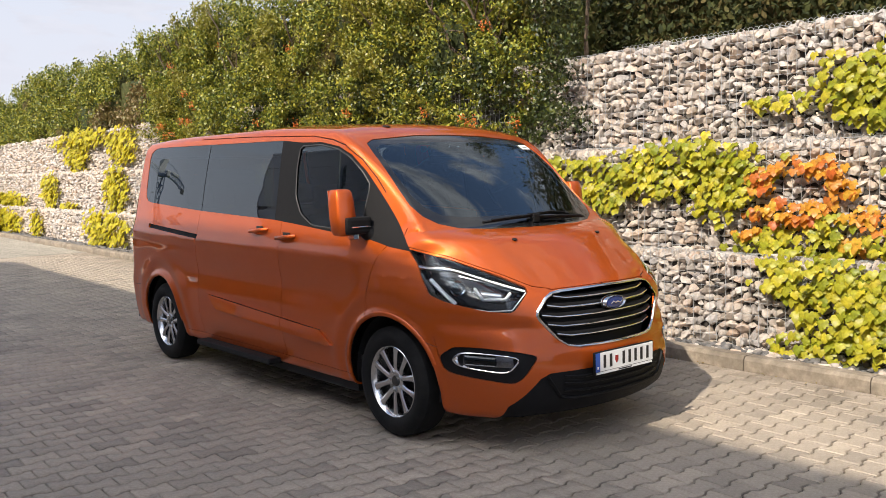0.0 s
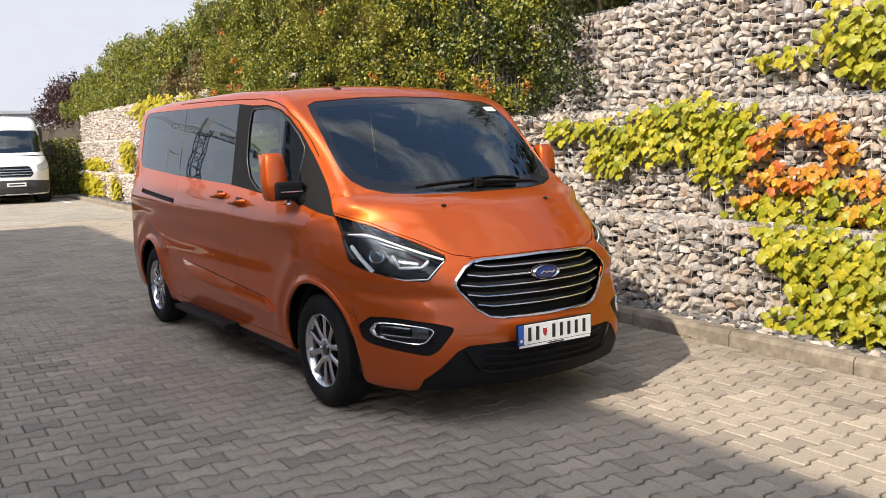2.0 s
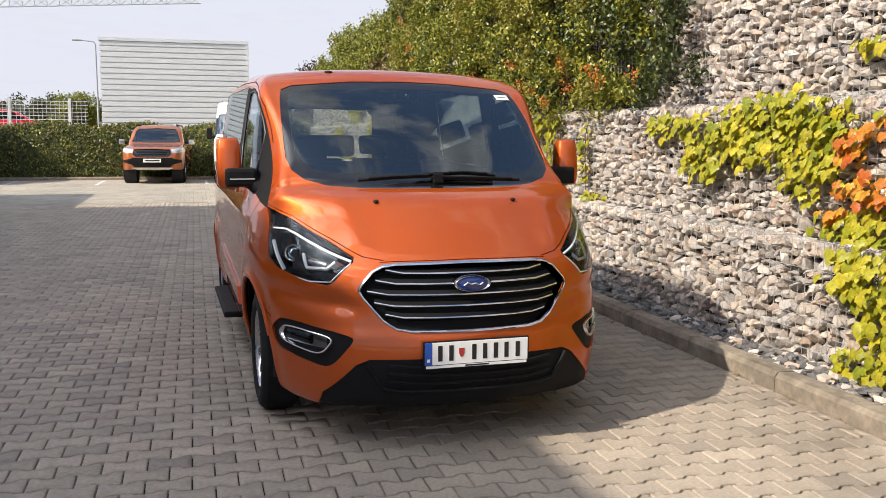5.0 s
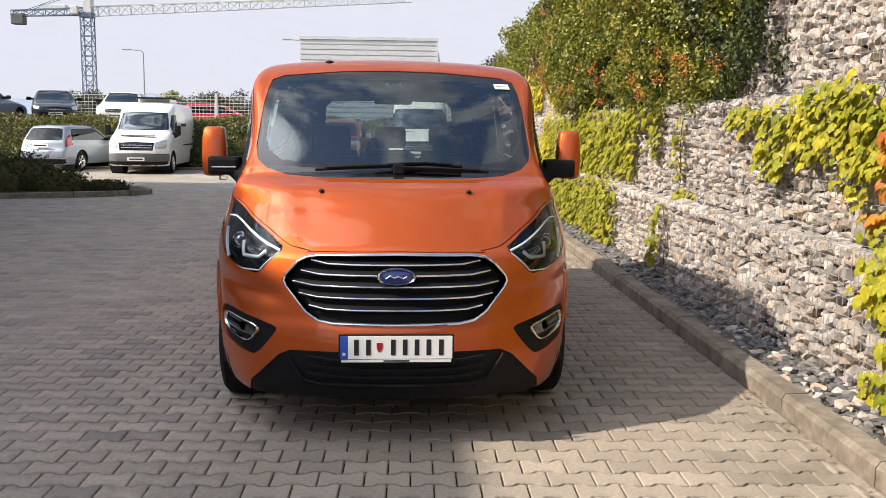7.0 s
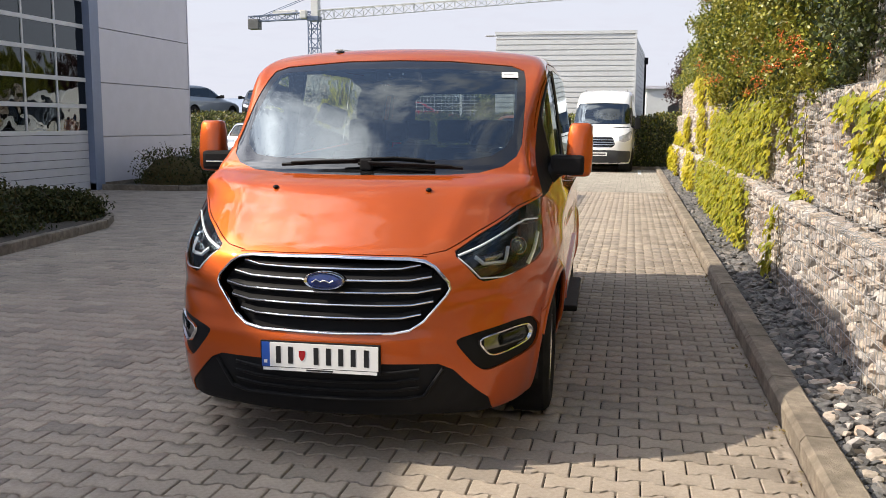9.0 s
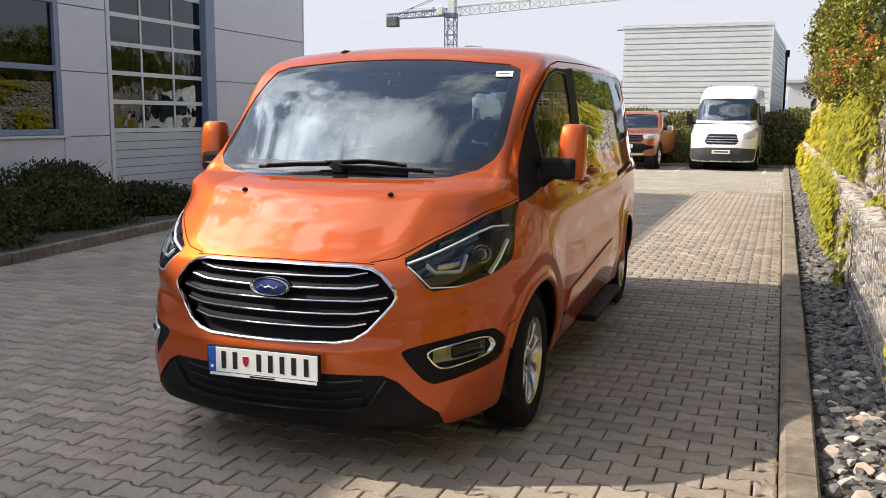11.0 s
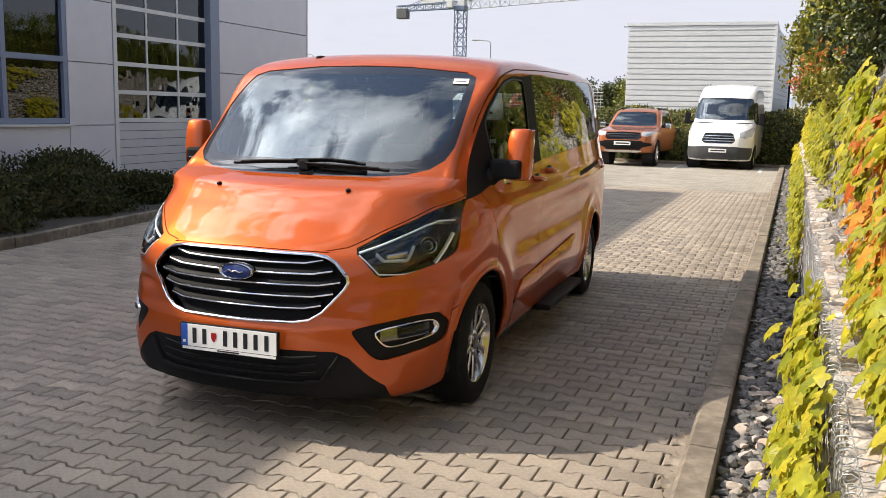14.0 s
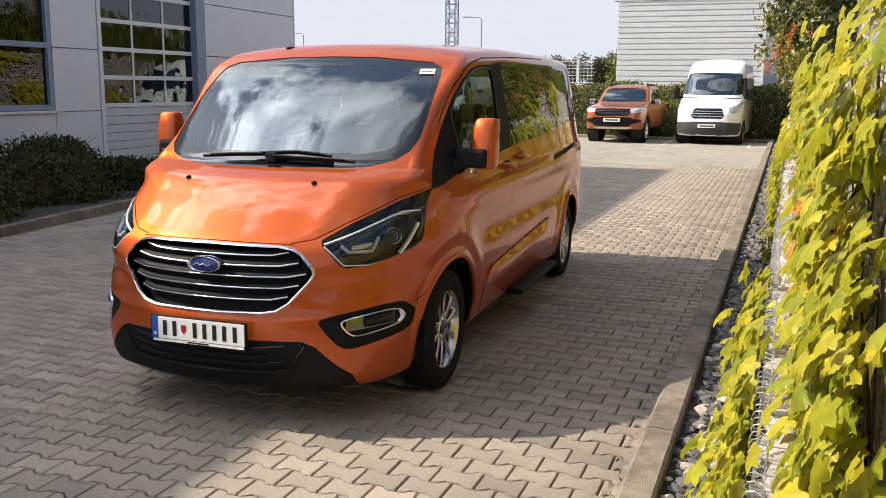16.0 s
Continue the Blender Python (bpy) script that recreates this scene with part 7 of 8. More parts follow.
def vine_patch(rng, patches, dens=1.0):
    """Leaf places on the wall's faces: (y, z, ry, rz, course, leaves per square metre)."""
    P, course = [], []
    for y, z, ry, rz, c, d in patches:
        n = int(math.pi * ry * rz * d * dens)
        r = np.sqrt(rng.uniform(0, 1, n)) * (1 + 0.18 * rng.standard_normal(n))
        a = rng.uniform(0, 2 * math.pi, n)
        py, pz = y + ry * r * np.cos(a), z + rz * r * np.sin(a)
        x = COURSES[c][0] - 0.03 - np.abs(rng.normal(0, 0.045, n)) - 0.05 * (1 - np.clip(r, 0, 1))
        ok = pz > 0.05
        P.append(np.stack([x, py, pz], 1)[ok])
    P = np.concatenate(P)
    d = np.linalg.norm(P - np.array(CAM_KEEP), axis=1)
    return P[d > 1.3]


def vine_turns(rng, n):
    tilt = rng.uniform(0.15, 0.85, n)
    c, s, o, z = np.cos(tilt), np.sin(tilt), np.ones(n), np.zeros(n)
    # the tip swings out from the wall (towards -x)
    T = np.stack([c, z, s, z, o, z, -s, z, c], 1).reshape(n, 3, 3)
    return rotations(rng, n, None, (0.30, 0.18, 0.38)) @ T


def stems(rng, patches, name, parent):
    bm = bmesh.new()
    for y, z, ry, rz, c, d in patches:
        for _ in range(max(2, int(ry * 6))):
            yy = y + rng.uniform(-ry, ry) * 0.8
            zt, zb = z + rz * rng.uniform(0.3, 0.9), max(0.02, z - rz * rng.uniform(0.4, 1.0))
            pts, n = [], 7
            for i in range(n):
                yy += rng.normal(0, 0.05)
                pts.append((COURSES[c][0] - 0.03 - 0.02 * rng.uniform(), yy, zt + (zb - zt) * i / (n - 1)))
            tube(bm, pts, 0.004, 4)
    return tagged(part(name, bm, BARK, parent, "thin brown vine stems"), kind="stuff")


NEAR_GREEN = [(5.05, 1.70, 0.78, 0.16, 1, 240), (6.50, 1.62, 0.50, 0.10, 1, 230), (6.00, 1.36, 0.34, 0.18, 1, 240), (5.30, 1.45, 0.45, 0.14, 1, 220), (4.70, 1.34, 0.32, 0.22, 1, 240), (4.55, 1.58, 0.30, 0.14, 1, 220), (5.75, 1.56, 0.30, 0.10, 1, 200)]
NEAR_LOW = [(3.70, 0.70, 0.50, 0.20, 0, 260), (3.45, 0.42, 0.36, 0.32, 0, 260), (3.86, 0.16, 0.22, 0.12, 0, 220), (2.95, 0.45, 0.45, 0.45, 0, 260),
            (3.60, 2.26, 0.40, 0.22, 2, 250), (4.25, 2.13, 0.32, 0.07, 2, 230), (3.40, 1.98, 0.45, 0.09, 2, 220), (3.15, 2.22, 0.40, 0.32, 2, 250), (3.95, 0.97, 0.60, 0.13, 1, 240), (3.70, 1.12, 0.18, 0.12, 1, 200)]
NEAR_GREEN = NEAR_GREEN + NEAR_LOW
NEAR_RED = [(4.30, 1.47, 0.15, 0.13, 1, 230), (3.88, 1.58, 0.32, 0.10, 1, 240), (3.62, 1.42, 0.13, 0.15, 1, 230), (4.00, 1.20, 0.42, 0.10, 1, 240), (4.42, 1.03, 0.16, 0.05, 1, 200), (3.34, 1.18, 0.16, 0.12, 1, 220), (3.45, 0.96, 0.14, 0.07, 1, 180), (2.75, 1.35, 0.20, 0.24, 1, 190), (2.4, 1.0, 0.14, 0.16, 1, 120)]
CLOSE = [(2.2, 0.94, 0.6, 0.07, 1, 330), (3.1, 0.93, 0.5, 0.06, 1, 300), (1.4, 0.95, 0.5, 0.08, 1, 330), (1.45, 1.15, 0.40, 0.30, 1, 300), (3.0, 1.02, 0.40, 0.14, 1, 240), (2.70, 1.62, 0.45, 0.20, 1, 300), (2.10, 1.40, 0.55, 0.42, 1, 320), (2.35, 0.98, 0.45, 0.16, 1, 230), (2.25, 0.48, 0.40, 0.38, 0, 300), (1.60, 0.55, 0.42, 0.36, 0, 300), (2.45, 2.10, 0.50, 0.30, 2, 260), (1.9, 1.15, 0.25, 0.2, 1, 200)]
FAR_YELLOW = [(11.0, 0.45, 0.62, 0.42, 0, 200), (10.05, 1.70, 0.80, 0.15, 1, 200), (10.75, 1.35, 0.55, 0.42, 1, 200), (11.6, 1.40, 1.0, 0.42, 1, 200), (11.7, 0.5, 0.8, 0.42, 0, 190), (13.2, 1.30, 1.4, 0.55, 1, 170), (13.2, 0.5, 1.2, 0.45, 0, 160), (15.2, 1.2, 1.1, 0.6, 1, 130), (15.3, 0.45, 0.9, 0.45, 0, 120), (9.35, 1.45, 0.20, 0.22, 1, 170),
              (14.5, 0.5, 1.6, 0.42, 0, 170), (14.3, 1.3, 1.6, 0.5, 1, 170), (16.6, 0.55, 1.4, 0.42, 0, 120), (16.4, 1.3, 1.3, 0.5, 1, 120),
              (8.35, 0.48, 0.14, 0.36, 0, 230), (8.2, 0.88, 0.28, 0.08, 1, 170), (8.40, 1.36, 0.07, 0.42, 1, 200)]
FARTHEST = [(23.3, 2.62, 2.3, 0.22, 2, 70), (23.7, 2.15, 0.9, 0.30, 2, 65), (20.4, 2.35, 0.9, 0.42, 2, 60), (25.6, 1.40, 0.8, 0.42, 1, 65), (24.0, 0.96, 0.6, 0.10, 1, 60), (26.3, 0.42, 0.55, 0.40, 0, 60), (30.0, 0.42, 1.9, 0.40, 0, 60), (30.0, 1.06, 1.8, 0.22, 1, 60), (20.6, 0.50, 1.5, 0.38, 0, 60), (20.4, 1.40, 0.8, 0.50, 1, 60), (17.3, 1.0, 0.7, 0.7, 1, 70), (17.3, 2.3, 0.8, 0.4, 2, 60)]
rng = np.random.default_rng(11)


def leaf_sizes(n, s):
    return (s * rng.uniform(0.6, 1.25, n)).reshape(n, 1)


vine_near = thing("climbing_vine", pose(0, 0, 0), "yellow-green climbing vine hanging on the gabion wall", "vine")
stems(rng, NEAR_GREEN, "vine_stem", vine_near)
P = vine_patch(rng, NEAR_GREEN, 2.0)
tagged(scatter("leaves", VINE, VINE_F, P, vine_turns(rng, len(P)), leaf_sizes(len(P), 0.075), LEAF_IVY, vine_near), kind="stuff")
vine_red = thing("climbing_vine", pose(0, 0, 0), "climbing vine turned orange and red in autumn", "vine")
stems(rng, NEAR_RED, "vine_stem", vine_red)
P = vine_patch(rng, NEAR_RED, 2.2)
tagged(scatter("leaves", VINE, VINE_F, P, vine_turns(rng, len(P)), leaf_sizes(len(P), 0.075), LEAF_IVY_RED, vine_red), kind="stuff")
vine_far = thing("climbing_vine", pose(0, 0, 0), "bright yellow climbing vine covering the wall down to the gravel", "vine")
stems(rng, FAR_YELLOW, "vine_stem", vine_far)
P = vine_patch(rng, FAR_YELLOW, 1.9)
tagged(scatter("leaves", VINE, VINE_F, P, vine_turns(rng, len(P)), leaf_sizes(len(P), 0.074), LEAF_IVY_FAR, vine_far), kind="stuff")
vine_end = thing("climbing_vine", pose(0, 0, 0), "yellow vine patches far along the gabion wall", "vine")
stems(rng, FARTHEST, "vine_stem", vine_end)
P = vine_patch(rng, FARTHEST, 3.2)
tagged(scatter("leaves", VINE, VINE_F, P, vine_turns(rng, len(P)), leaf_sizes(len(P), 0.12), LEAF_IVY_YELLOW, vine_end), kind="stuff")

# the nearest vine: leaves as single parts
vine_close = thing("climbing_vine", pose(0, 0, 0), "large-leaved yellow-green vine close to the kerb with some red leaves", "vine")
stems(rng, CLOSE, "vine_stem", vine_close)
P = vine_patch(rng, CLOSE, 2.1)
P[:, 0] -= np.where(P[:, 2] > 0.86, 0.035, 0.02) * rng.uniform(0.0, 1.6, len(P))
T, S = vine_turns(rng, len(P)), leaf_sizes(len(P), 0.062)
single = np.argsort(np.abs(P[:, 1] - 2.3) + 0.4 * P[:, 2])[:290]
rest = np.setdiff1d(np.arange(len(P)), single)
tagged(scatter("leaves", VINE, VINE_F, P[rest], T[rest], S[rest], LEAF_IVY, vine_close), kind="stuff")
leaf_mesh = {}
for key, mat in (("g", LEAF_IVY_ONE), ("r", LEAF_IVY_RED_ONE)):
    me = bpy.data.meshes.new("leaf")
    me.from_pydata(VINE, [], VINE_F)
    me.materials.append(mat)
    leaf_mesh[key] = me
for i in single:
    o = new("leaf", leaf_mesh["r" if rng.uniform() < (0.34 if P[i, 2] > 1.15 else 0.08) else "g"])
    o.parent = vine_close
    o.matrix_basis = Matrix.Translation(P[i]) @ Matrix(T[i]).to_4x4() @ Matrix.Scale(float(S[i, 0]), 4)


def lumpy(seed, y, z, f=0.9):
    return noise.noise(Vector((seed, y * f, z * f))) + 0.5 * noise.noise(Vector((seed + 7, y * f * 2.3, z * f * 2.3)))


def hedge_cloud(n, y0, y1, z_low, z_top, x_face, deep, seed, r=0.16, per=26):
    """Leaf places in small clumps over a bulging face and a ragged top."""
    g = np.random.default_rng(seed)
    C = []
    while len(C) < n // per:
        y = g.uniform(y0, y1)
        zl, zt = z_low(y), z_top(y)
        z = zl + (zt - zl) * g.uniform(0, 1) ** 0.9
        top = (z - zl) / max(0.1, zt - zl)
        x = x_face(y, z) + 0.46 * lumpy(seed, y, z) + 0.36 * noise.noise(Vector((seed + 1, y * 2.0, z * 2.0))) + (deep * g.uniform(0, 1) ** 1.6 if top < 0.85 else deep * 1.8 * g.uniform(0, 1))
        C.append((x, y, z + 0.12 * lumpy(seed + 3, y, z * 0.3)))
    C = np.array(C)
    return np.repeat(C, per, 0) + g.normal(0, r, (len(C) * per, 3)) * np.array([0.6, 1, 0.8])


def leaves_ob(name, P, size, mat, parent, seed, shape=(OVAL, OVAL_F), kind="stuff"):
    g = np.random.default_rng(seed)
    n = len(P)
    return tagged(scatter(name, shape[0], shape[1], P, rotations(g, n, None, (1.2, 1.2, 3.1)), (size * g.uniform(0.6, 1.3, n)).reshape(n, 1), mat, parent), kind=kind)


def branches(parent, y0, y1, x, z0, z1, n, seed, lean=-0.5):
    g = np.random.default_rng(seed)
    for _ in range(n):
        bm = bmesh.new()
        y = g.uniform(y0, y1)
        b = Vector((x + g.uniform(0, 0.3), y, z0))
        e = Vector((x + lean * g.uniform(0.2, 1), y + g.uniform(-0.6, 0.6), z0 + (z1 - z0) * g.uniform(0.6, 1)))
        pts = [b.lerp(e, t) + Vector((g.normal(0, 0.04), g.normal(0, 0.06), g.normal(0, 0.04))) for t in np.linspace(0, 1, 6)]
        tube(bm, pts, [0.03, 0.025, 0.02, 0.016, 0.012, 0.007], 6)
        for k in (2, 3, 4):
            q = pts[k] + Vector((g.uniform(-0.4, 0.1), g.uniform(-0.5, 0.5), g.uniform(0.0, 0.5)))
            tube(bm, [pts[k], pts[k].lerp(q, 0.5) + Vector((0, 0, 0.03)), q], [0.012, 0.009, 0.004], 5)
        part("branch", bm, BARK, parent)


# the big firethorn hedge spilling over the wall
hedge = thing("firethorn_hedge", pose(0, 0, 0), "dense green firethorn hedge with orange berries spilling over the wall", "hedge")
low_edge = lambda y: 1.86 + 0.25 * noise.noise(Vector((y * 1.1, 0.3, 0))) + (0.5 if y > 15 else 0.0) + max(0, 7.0 - y) * 0.25
top_edge = lambda y: 4.75 + 0.35 * noise.noise(Vector((y * 0.6, 5.3, 0))) - max(0, y - 15.0) * 0.10
face_x = lambda y, z: 6.82 + 0.10 * max(0, z - 3.0) - 0.10 * math.sin(max(0.0, min(1.0, (z - 1.9) / 1.6)) * math.pi)
PH = hedge_cloud(112000, 6.4, 18.5, low_edge, top_edge, face_x, 0.40, 21, 0.105, 160)
# the near end takes the dark leaf copy, so its shade is painted in
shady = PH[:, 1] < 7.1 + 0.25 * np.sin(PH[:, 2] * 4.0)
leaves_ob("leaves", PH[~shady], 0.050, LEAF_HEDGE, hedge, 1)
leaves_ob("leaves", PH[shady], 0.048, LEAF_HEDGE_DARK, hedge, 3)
# outermost clumps in the yellow copy: sunlit leaves put into colour, none at the near end
PH = hedge_cloud(36000, 6.5, 18.5, low_edge, top_edge, lambda y, z: face_x(y, z) - 0.08, 0.22, 22, 0.085, 90)
keep = np.array([noise.noise(Vector(p * 0.8)) > 0.0 and p[1] > 7.2 for p in PH])
leaves_ob("leaves", PH[keep], 0.046, LEAF_HEDGE_YELLOW_LIT, hedge, 2)
# inner layer of dark leaves puts shade into the colour behind the lower clumps
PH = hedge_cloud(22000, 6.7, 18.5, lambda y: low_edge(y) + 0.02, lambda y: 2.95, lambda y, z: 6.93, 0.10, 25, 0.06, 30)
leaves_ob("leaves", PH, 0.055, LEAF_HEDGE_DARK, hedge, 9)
branches(hedge, 6.6, 18, 7.2, 2.6, 4.6, 26, 4)
# solid dark blocks behind the leaves paint the shade seen through the holes
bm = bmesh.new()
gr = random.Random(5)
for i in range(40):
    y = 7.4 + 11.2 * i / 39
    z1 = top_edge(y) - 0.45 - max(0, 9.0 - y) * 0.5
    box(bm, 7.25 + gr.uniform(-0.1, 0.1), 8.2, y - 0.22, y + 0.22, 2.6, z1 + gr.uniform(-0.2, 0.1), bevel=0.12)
tagged(part("twig_core", bm, LEAF_SHRUB, hedge, "solid dark blocks painted as the shaded inside of the hedge"), kind="stuff")
# berry bunches
gb = np.random.default_rng(8)
BC = hedge_cloud(30, 6.6, 17.0, lambda y: low_edge(y) - 0.02, lambda y: low_edge(y) + 0.55, lambda y, z: face_x(y, z) - 0.12, 0.05, 23, 0.02, 1)
BC = np.concatenate([BC, hedge_cloud(12, 6.6, 17.0, low_edge, lambda y: top_edge(y) - 0.4, lambda y, z: face_x(y, z) - 0.13, 0.05, 24, 0.02, 1)])
BC = np.repeat(BC, 30, 0) + gb.normal(0, 0.034, (len(BC) * 30, 3))
BALL = [(0, 0, 1), (0.9, 0, 0.3), (0.28, 0.85, 0.3), (-0.72, 0.52, 0.3), (-0.72, -0.52, 0.3), (0.28, -0.85, 0.3), (0, 0, -0.8)]
BALL_F = [(0, 1, 2), (0, 2, 3), (0, 3, 4), (0, 4, 5), (0, 5, 1), (6, 2, 1), (6, 3, 2), (6, 4, 3), (6, 5, 4), (6, 1, 5)]
tagged(scatter("berry_bunch", BALL, BALL_F, BC, rotations(gb, len(BC)), (0.0105 * gb.uniform(0.7, 1.3, len(BC))).reshape(-1, 1), BERRY, hedge, "bunches of orange berries"), kind="stuff")

# lower hedge farther along, and dark bushes on top of the wall near by
hedge2 = thing("bank_hedge", pose(0, 0, 0), "mixed green and brownish hedge on the bank above the wall", "hedge")
bank_top = lambda y: 4.62 + 0.32 * noise.noise(Vector((y * 0.45, 2.0, 0))) - max(0, y - 31.0) * 0.16
PH = hedge_cloud(60000, 18.0, 36.0, lambda y: 2.75, bank_top, lambda y, z: 7.15 + 0.1 * (z - 2.7), 0.5, 31, 0.13, 90)
brown = (PH[:, 1] > 18.8) & (PH[:, 1] < 24.0) & (PH[:, 2] < 3.85 - 0.17 * (PH[:, 1] - 18.8))
leaves_ob("leaves", PH[~brown], 0.070, LEAF_HEDGE, hedge2, 5)
leaves_ob("leaves", PH[brown], 0.08, LEAF_BROWN, hedge2, 6)
# dark blocks again stand for the shaded inside of this hedge
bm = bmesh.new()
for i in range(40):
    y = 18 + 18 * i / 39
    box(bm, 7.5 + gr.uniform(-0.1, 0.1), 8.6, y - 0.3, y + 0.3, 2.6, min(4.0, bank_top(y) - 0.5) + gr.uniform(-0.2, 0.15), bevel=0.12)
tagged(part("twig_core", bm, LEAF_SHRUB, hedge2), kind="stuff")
plum = thing("plum_bush", pose(0, 0, 0), "dark purple-leaved bush at the far end of the bank", "bush")
PH = hedge_cloud(9000, 36.2, 43.0, lambda y: 2.7, lambda y: 4.15 + 0.5 * noise.noise(Vector((y * 0.9, 4.0, 0))), lambda y, z: 7.3 + 0.1 * (z - 2.7), 0.6, 35, 0.24, 50)
leaves_ob("leaves", PH, 0.11, LEAF_PLUM, plum, 36)
branches(plum, 36.5, 42.5, 7.7, 2.62, 4.9, 12, 37, -0.2)
bush = thing("bank_bushes", pose(0, 0, 0), "dark green bushes on the bank behind the wall top", "bush")
PH = hedge_cloud(26000, -3.0, 7.9, lambda y: 2.72, lambda y: 4.3 + 0.3 * noise.noise(Vector((y, 9.0, 0))), lambda y, z: 7.75 + 0.1 * (z - 2.7), 0.5, 41, 0.2)
leaves_ob("leaves", PH, 0.075, LEAF_SHRUB, bush, 7)
# blocks that put a shaded inside behind the bush leaves
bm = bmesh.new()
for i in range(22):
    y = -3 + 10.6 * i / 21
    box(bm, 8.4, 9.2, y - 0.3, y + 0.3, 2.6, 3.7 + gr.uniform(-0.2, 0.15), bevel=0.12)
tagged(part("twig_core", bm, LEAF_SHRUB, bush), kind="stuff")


def shrub(x, y, rx, ry, h, n, seed, label="low dark green spreading shrub in the bed by the hall", mat=None, size=0.055, z0=0.06):
    g = np.random.default_rng(seed)
    s = thing("shrub", pose(0, 0, 0), label, "shrub", "bed shrubs")
    a = g.uniform(0, 2 * math.pi, n)
    u = g.uniform(0, 1, n)
    rr = np.sqrt(1 - u ** 2) * (1 + 0.10 * g.standard_normal(n))
    lump = np.array([0.85 + 0.30 * noise.noise(Vector((seed * 1.7 + math.cos(t) * 2.2, math.sin(t) * 2.2, v * 2.0))) for t, v in zip(a, u)])
    k = g.uniform(0.72, 1.02, n) * lump
    Pp = np.stack([x + rx * rr * np.cos(a) * k, y + ry * rr * np.sin(a) * k, z0 + h * u * k], 1)
    leaves_ob("leaves", Pp, size, mat or LEAF_SHRUB, s, seed + 1)
    bm = bmesh.new()
    for _ in range(9):
        t = g.uniform(0, 2 * math.pi)
        e = Vector((x + rx * 0.8 * math.cos(t), y + ry * 0.8 * math.sin(t), z0 + h * g.uniform(0.4, 1.0)))
        b = Vector((x + g.uniform(-0.1, 0.1), y + g.uniform(-0.1, 0.1), z0 - 0.03))
        tube(bm, [b, b.lerp(e, 0.5) + Vector((0, 0, 0.1 * h)), e], [0.014, 0.009, 0.004], 5)
    part("twigs", bm, BARK, s)
    # leaf-coloured ball added to stand for the shrub's shaded inside
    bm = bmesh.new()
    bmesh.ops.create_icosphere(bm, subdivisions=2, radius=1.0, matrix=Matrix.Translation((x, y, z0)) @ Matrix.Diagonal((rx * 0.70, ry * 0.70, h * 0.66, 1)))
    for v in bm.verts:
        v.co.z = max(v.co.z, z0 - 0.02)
    part("inner_foliage", bm, LEAF_SHRUB, s, "solid ball filling the shaded inside of the shrub")


for i, (x, y, rx, ry, h) in enumerate(((-2.6, 7.6, 1.0, 1.3, 0.85), (-3.9, 8.6, 1.3, 1.5, 0.95), (-2.9, 9.6, 0.9, 1.1, 0.72), (-4.3, 10.9, 1.3, 1.3, 0.88), (-3.2, 11.3, 0.8, 0.8, 0.55), (-2.4, 5.2, 1.0, 1.3, 0.85), (-4.4, 6.2, 1.4, 1.6, 1.0), (-5.2, 12.2, 0.8, 0.9, 0.8), (-2.9, 11.6, 0.75, 0.8, 0.5), (-3.0, 3.2, 1.3, 1.5, 0.9))):
    shrub(x, y, rx, ry, h, 7000, 50 + i, size=0.060)
for i, (x, y, rx, ry, h) in enumerate(((-5.0, 19.0, 1.1, 0.9, 1.0), (-4.7, 20.0, 1.1, 0.8, 1.0), (-3.6, 19.3, 0.9, 0.7, 0.66), (-2.7, 19.5, 0.7, 0.5, 0.30))):
    shrub(x, y, rx, ry, h, 2600, 70 + i, "low dark green juniper-like shrub in the corner bed", None, 0.06)

# hedge bank in front of the upper deck and the far hall
bank_hedge = thing("parking_hedge", pose(0, 0, 0), "trimmed olive-green hedge bank behind the parking bays", "hedge")
g = np.random.default_rng(90)
n = 42000
hx = g.uniform(-18, 7.2, n)
hu = g.uniform(0, 1, n)
Pp = np.stack([hx, 31.6 + 3.6 * hu ** 1.3 + g.normal(0, 0.08, n), 0.1 + 1.62 * np.sin(np.clip(hu * 1.5, 0, 1) * math.pi / 2) + 0.10 * np.sin(hx * 2.1) * hu + g.normal(0, 0.07, n)], 1)
# base leaves in the dark copy carry the bank's shade, lighter ones lie over them
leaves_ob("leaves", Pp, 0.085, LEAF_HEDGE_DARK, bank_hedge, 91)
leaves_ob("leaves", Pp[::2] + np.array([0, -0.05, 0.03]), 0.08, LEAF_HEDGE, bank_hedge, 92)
leaves_ob("leaves", Pp[1::5] + np.array([0, -0.05, 0.04]), 0.08, LEAF_BROWN, bank_hedge, 93)
# dark leaf-coloured sheet under the bank's leaves, painted as their shade
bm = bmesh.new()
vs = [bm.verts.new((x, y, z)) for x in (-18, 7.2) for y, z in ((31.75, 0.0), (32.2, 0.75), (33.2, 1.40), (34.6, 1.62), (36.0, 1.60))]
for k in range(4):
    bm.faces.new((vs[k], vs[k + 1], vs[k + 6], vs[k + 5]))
part("bank_soil", bm, LEAF_SHRUB, bank_hedge, "dark sheet painted as the shaded inside of the hedge")


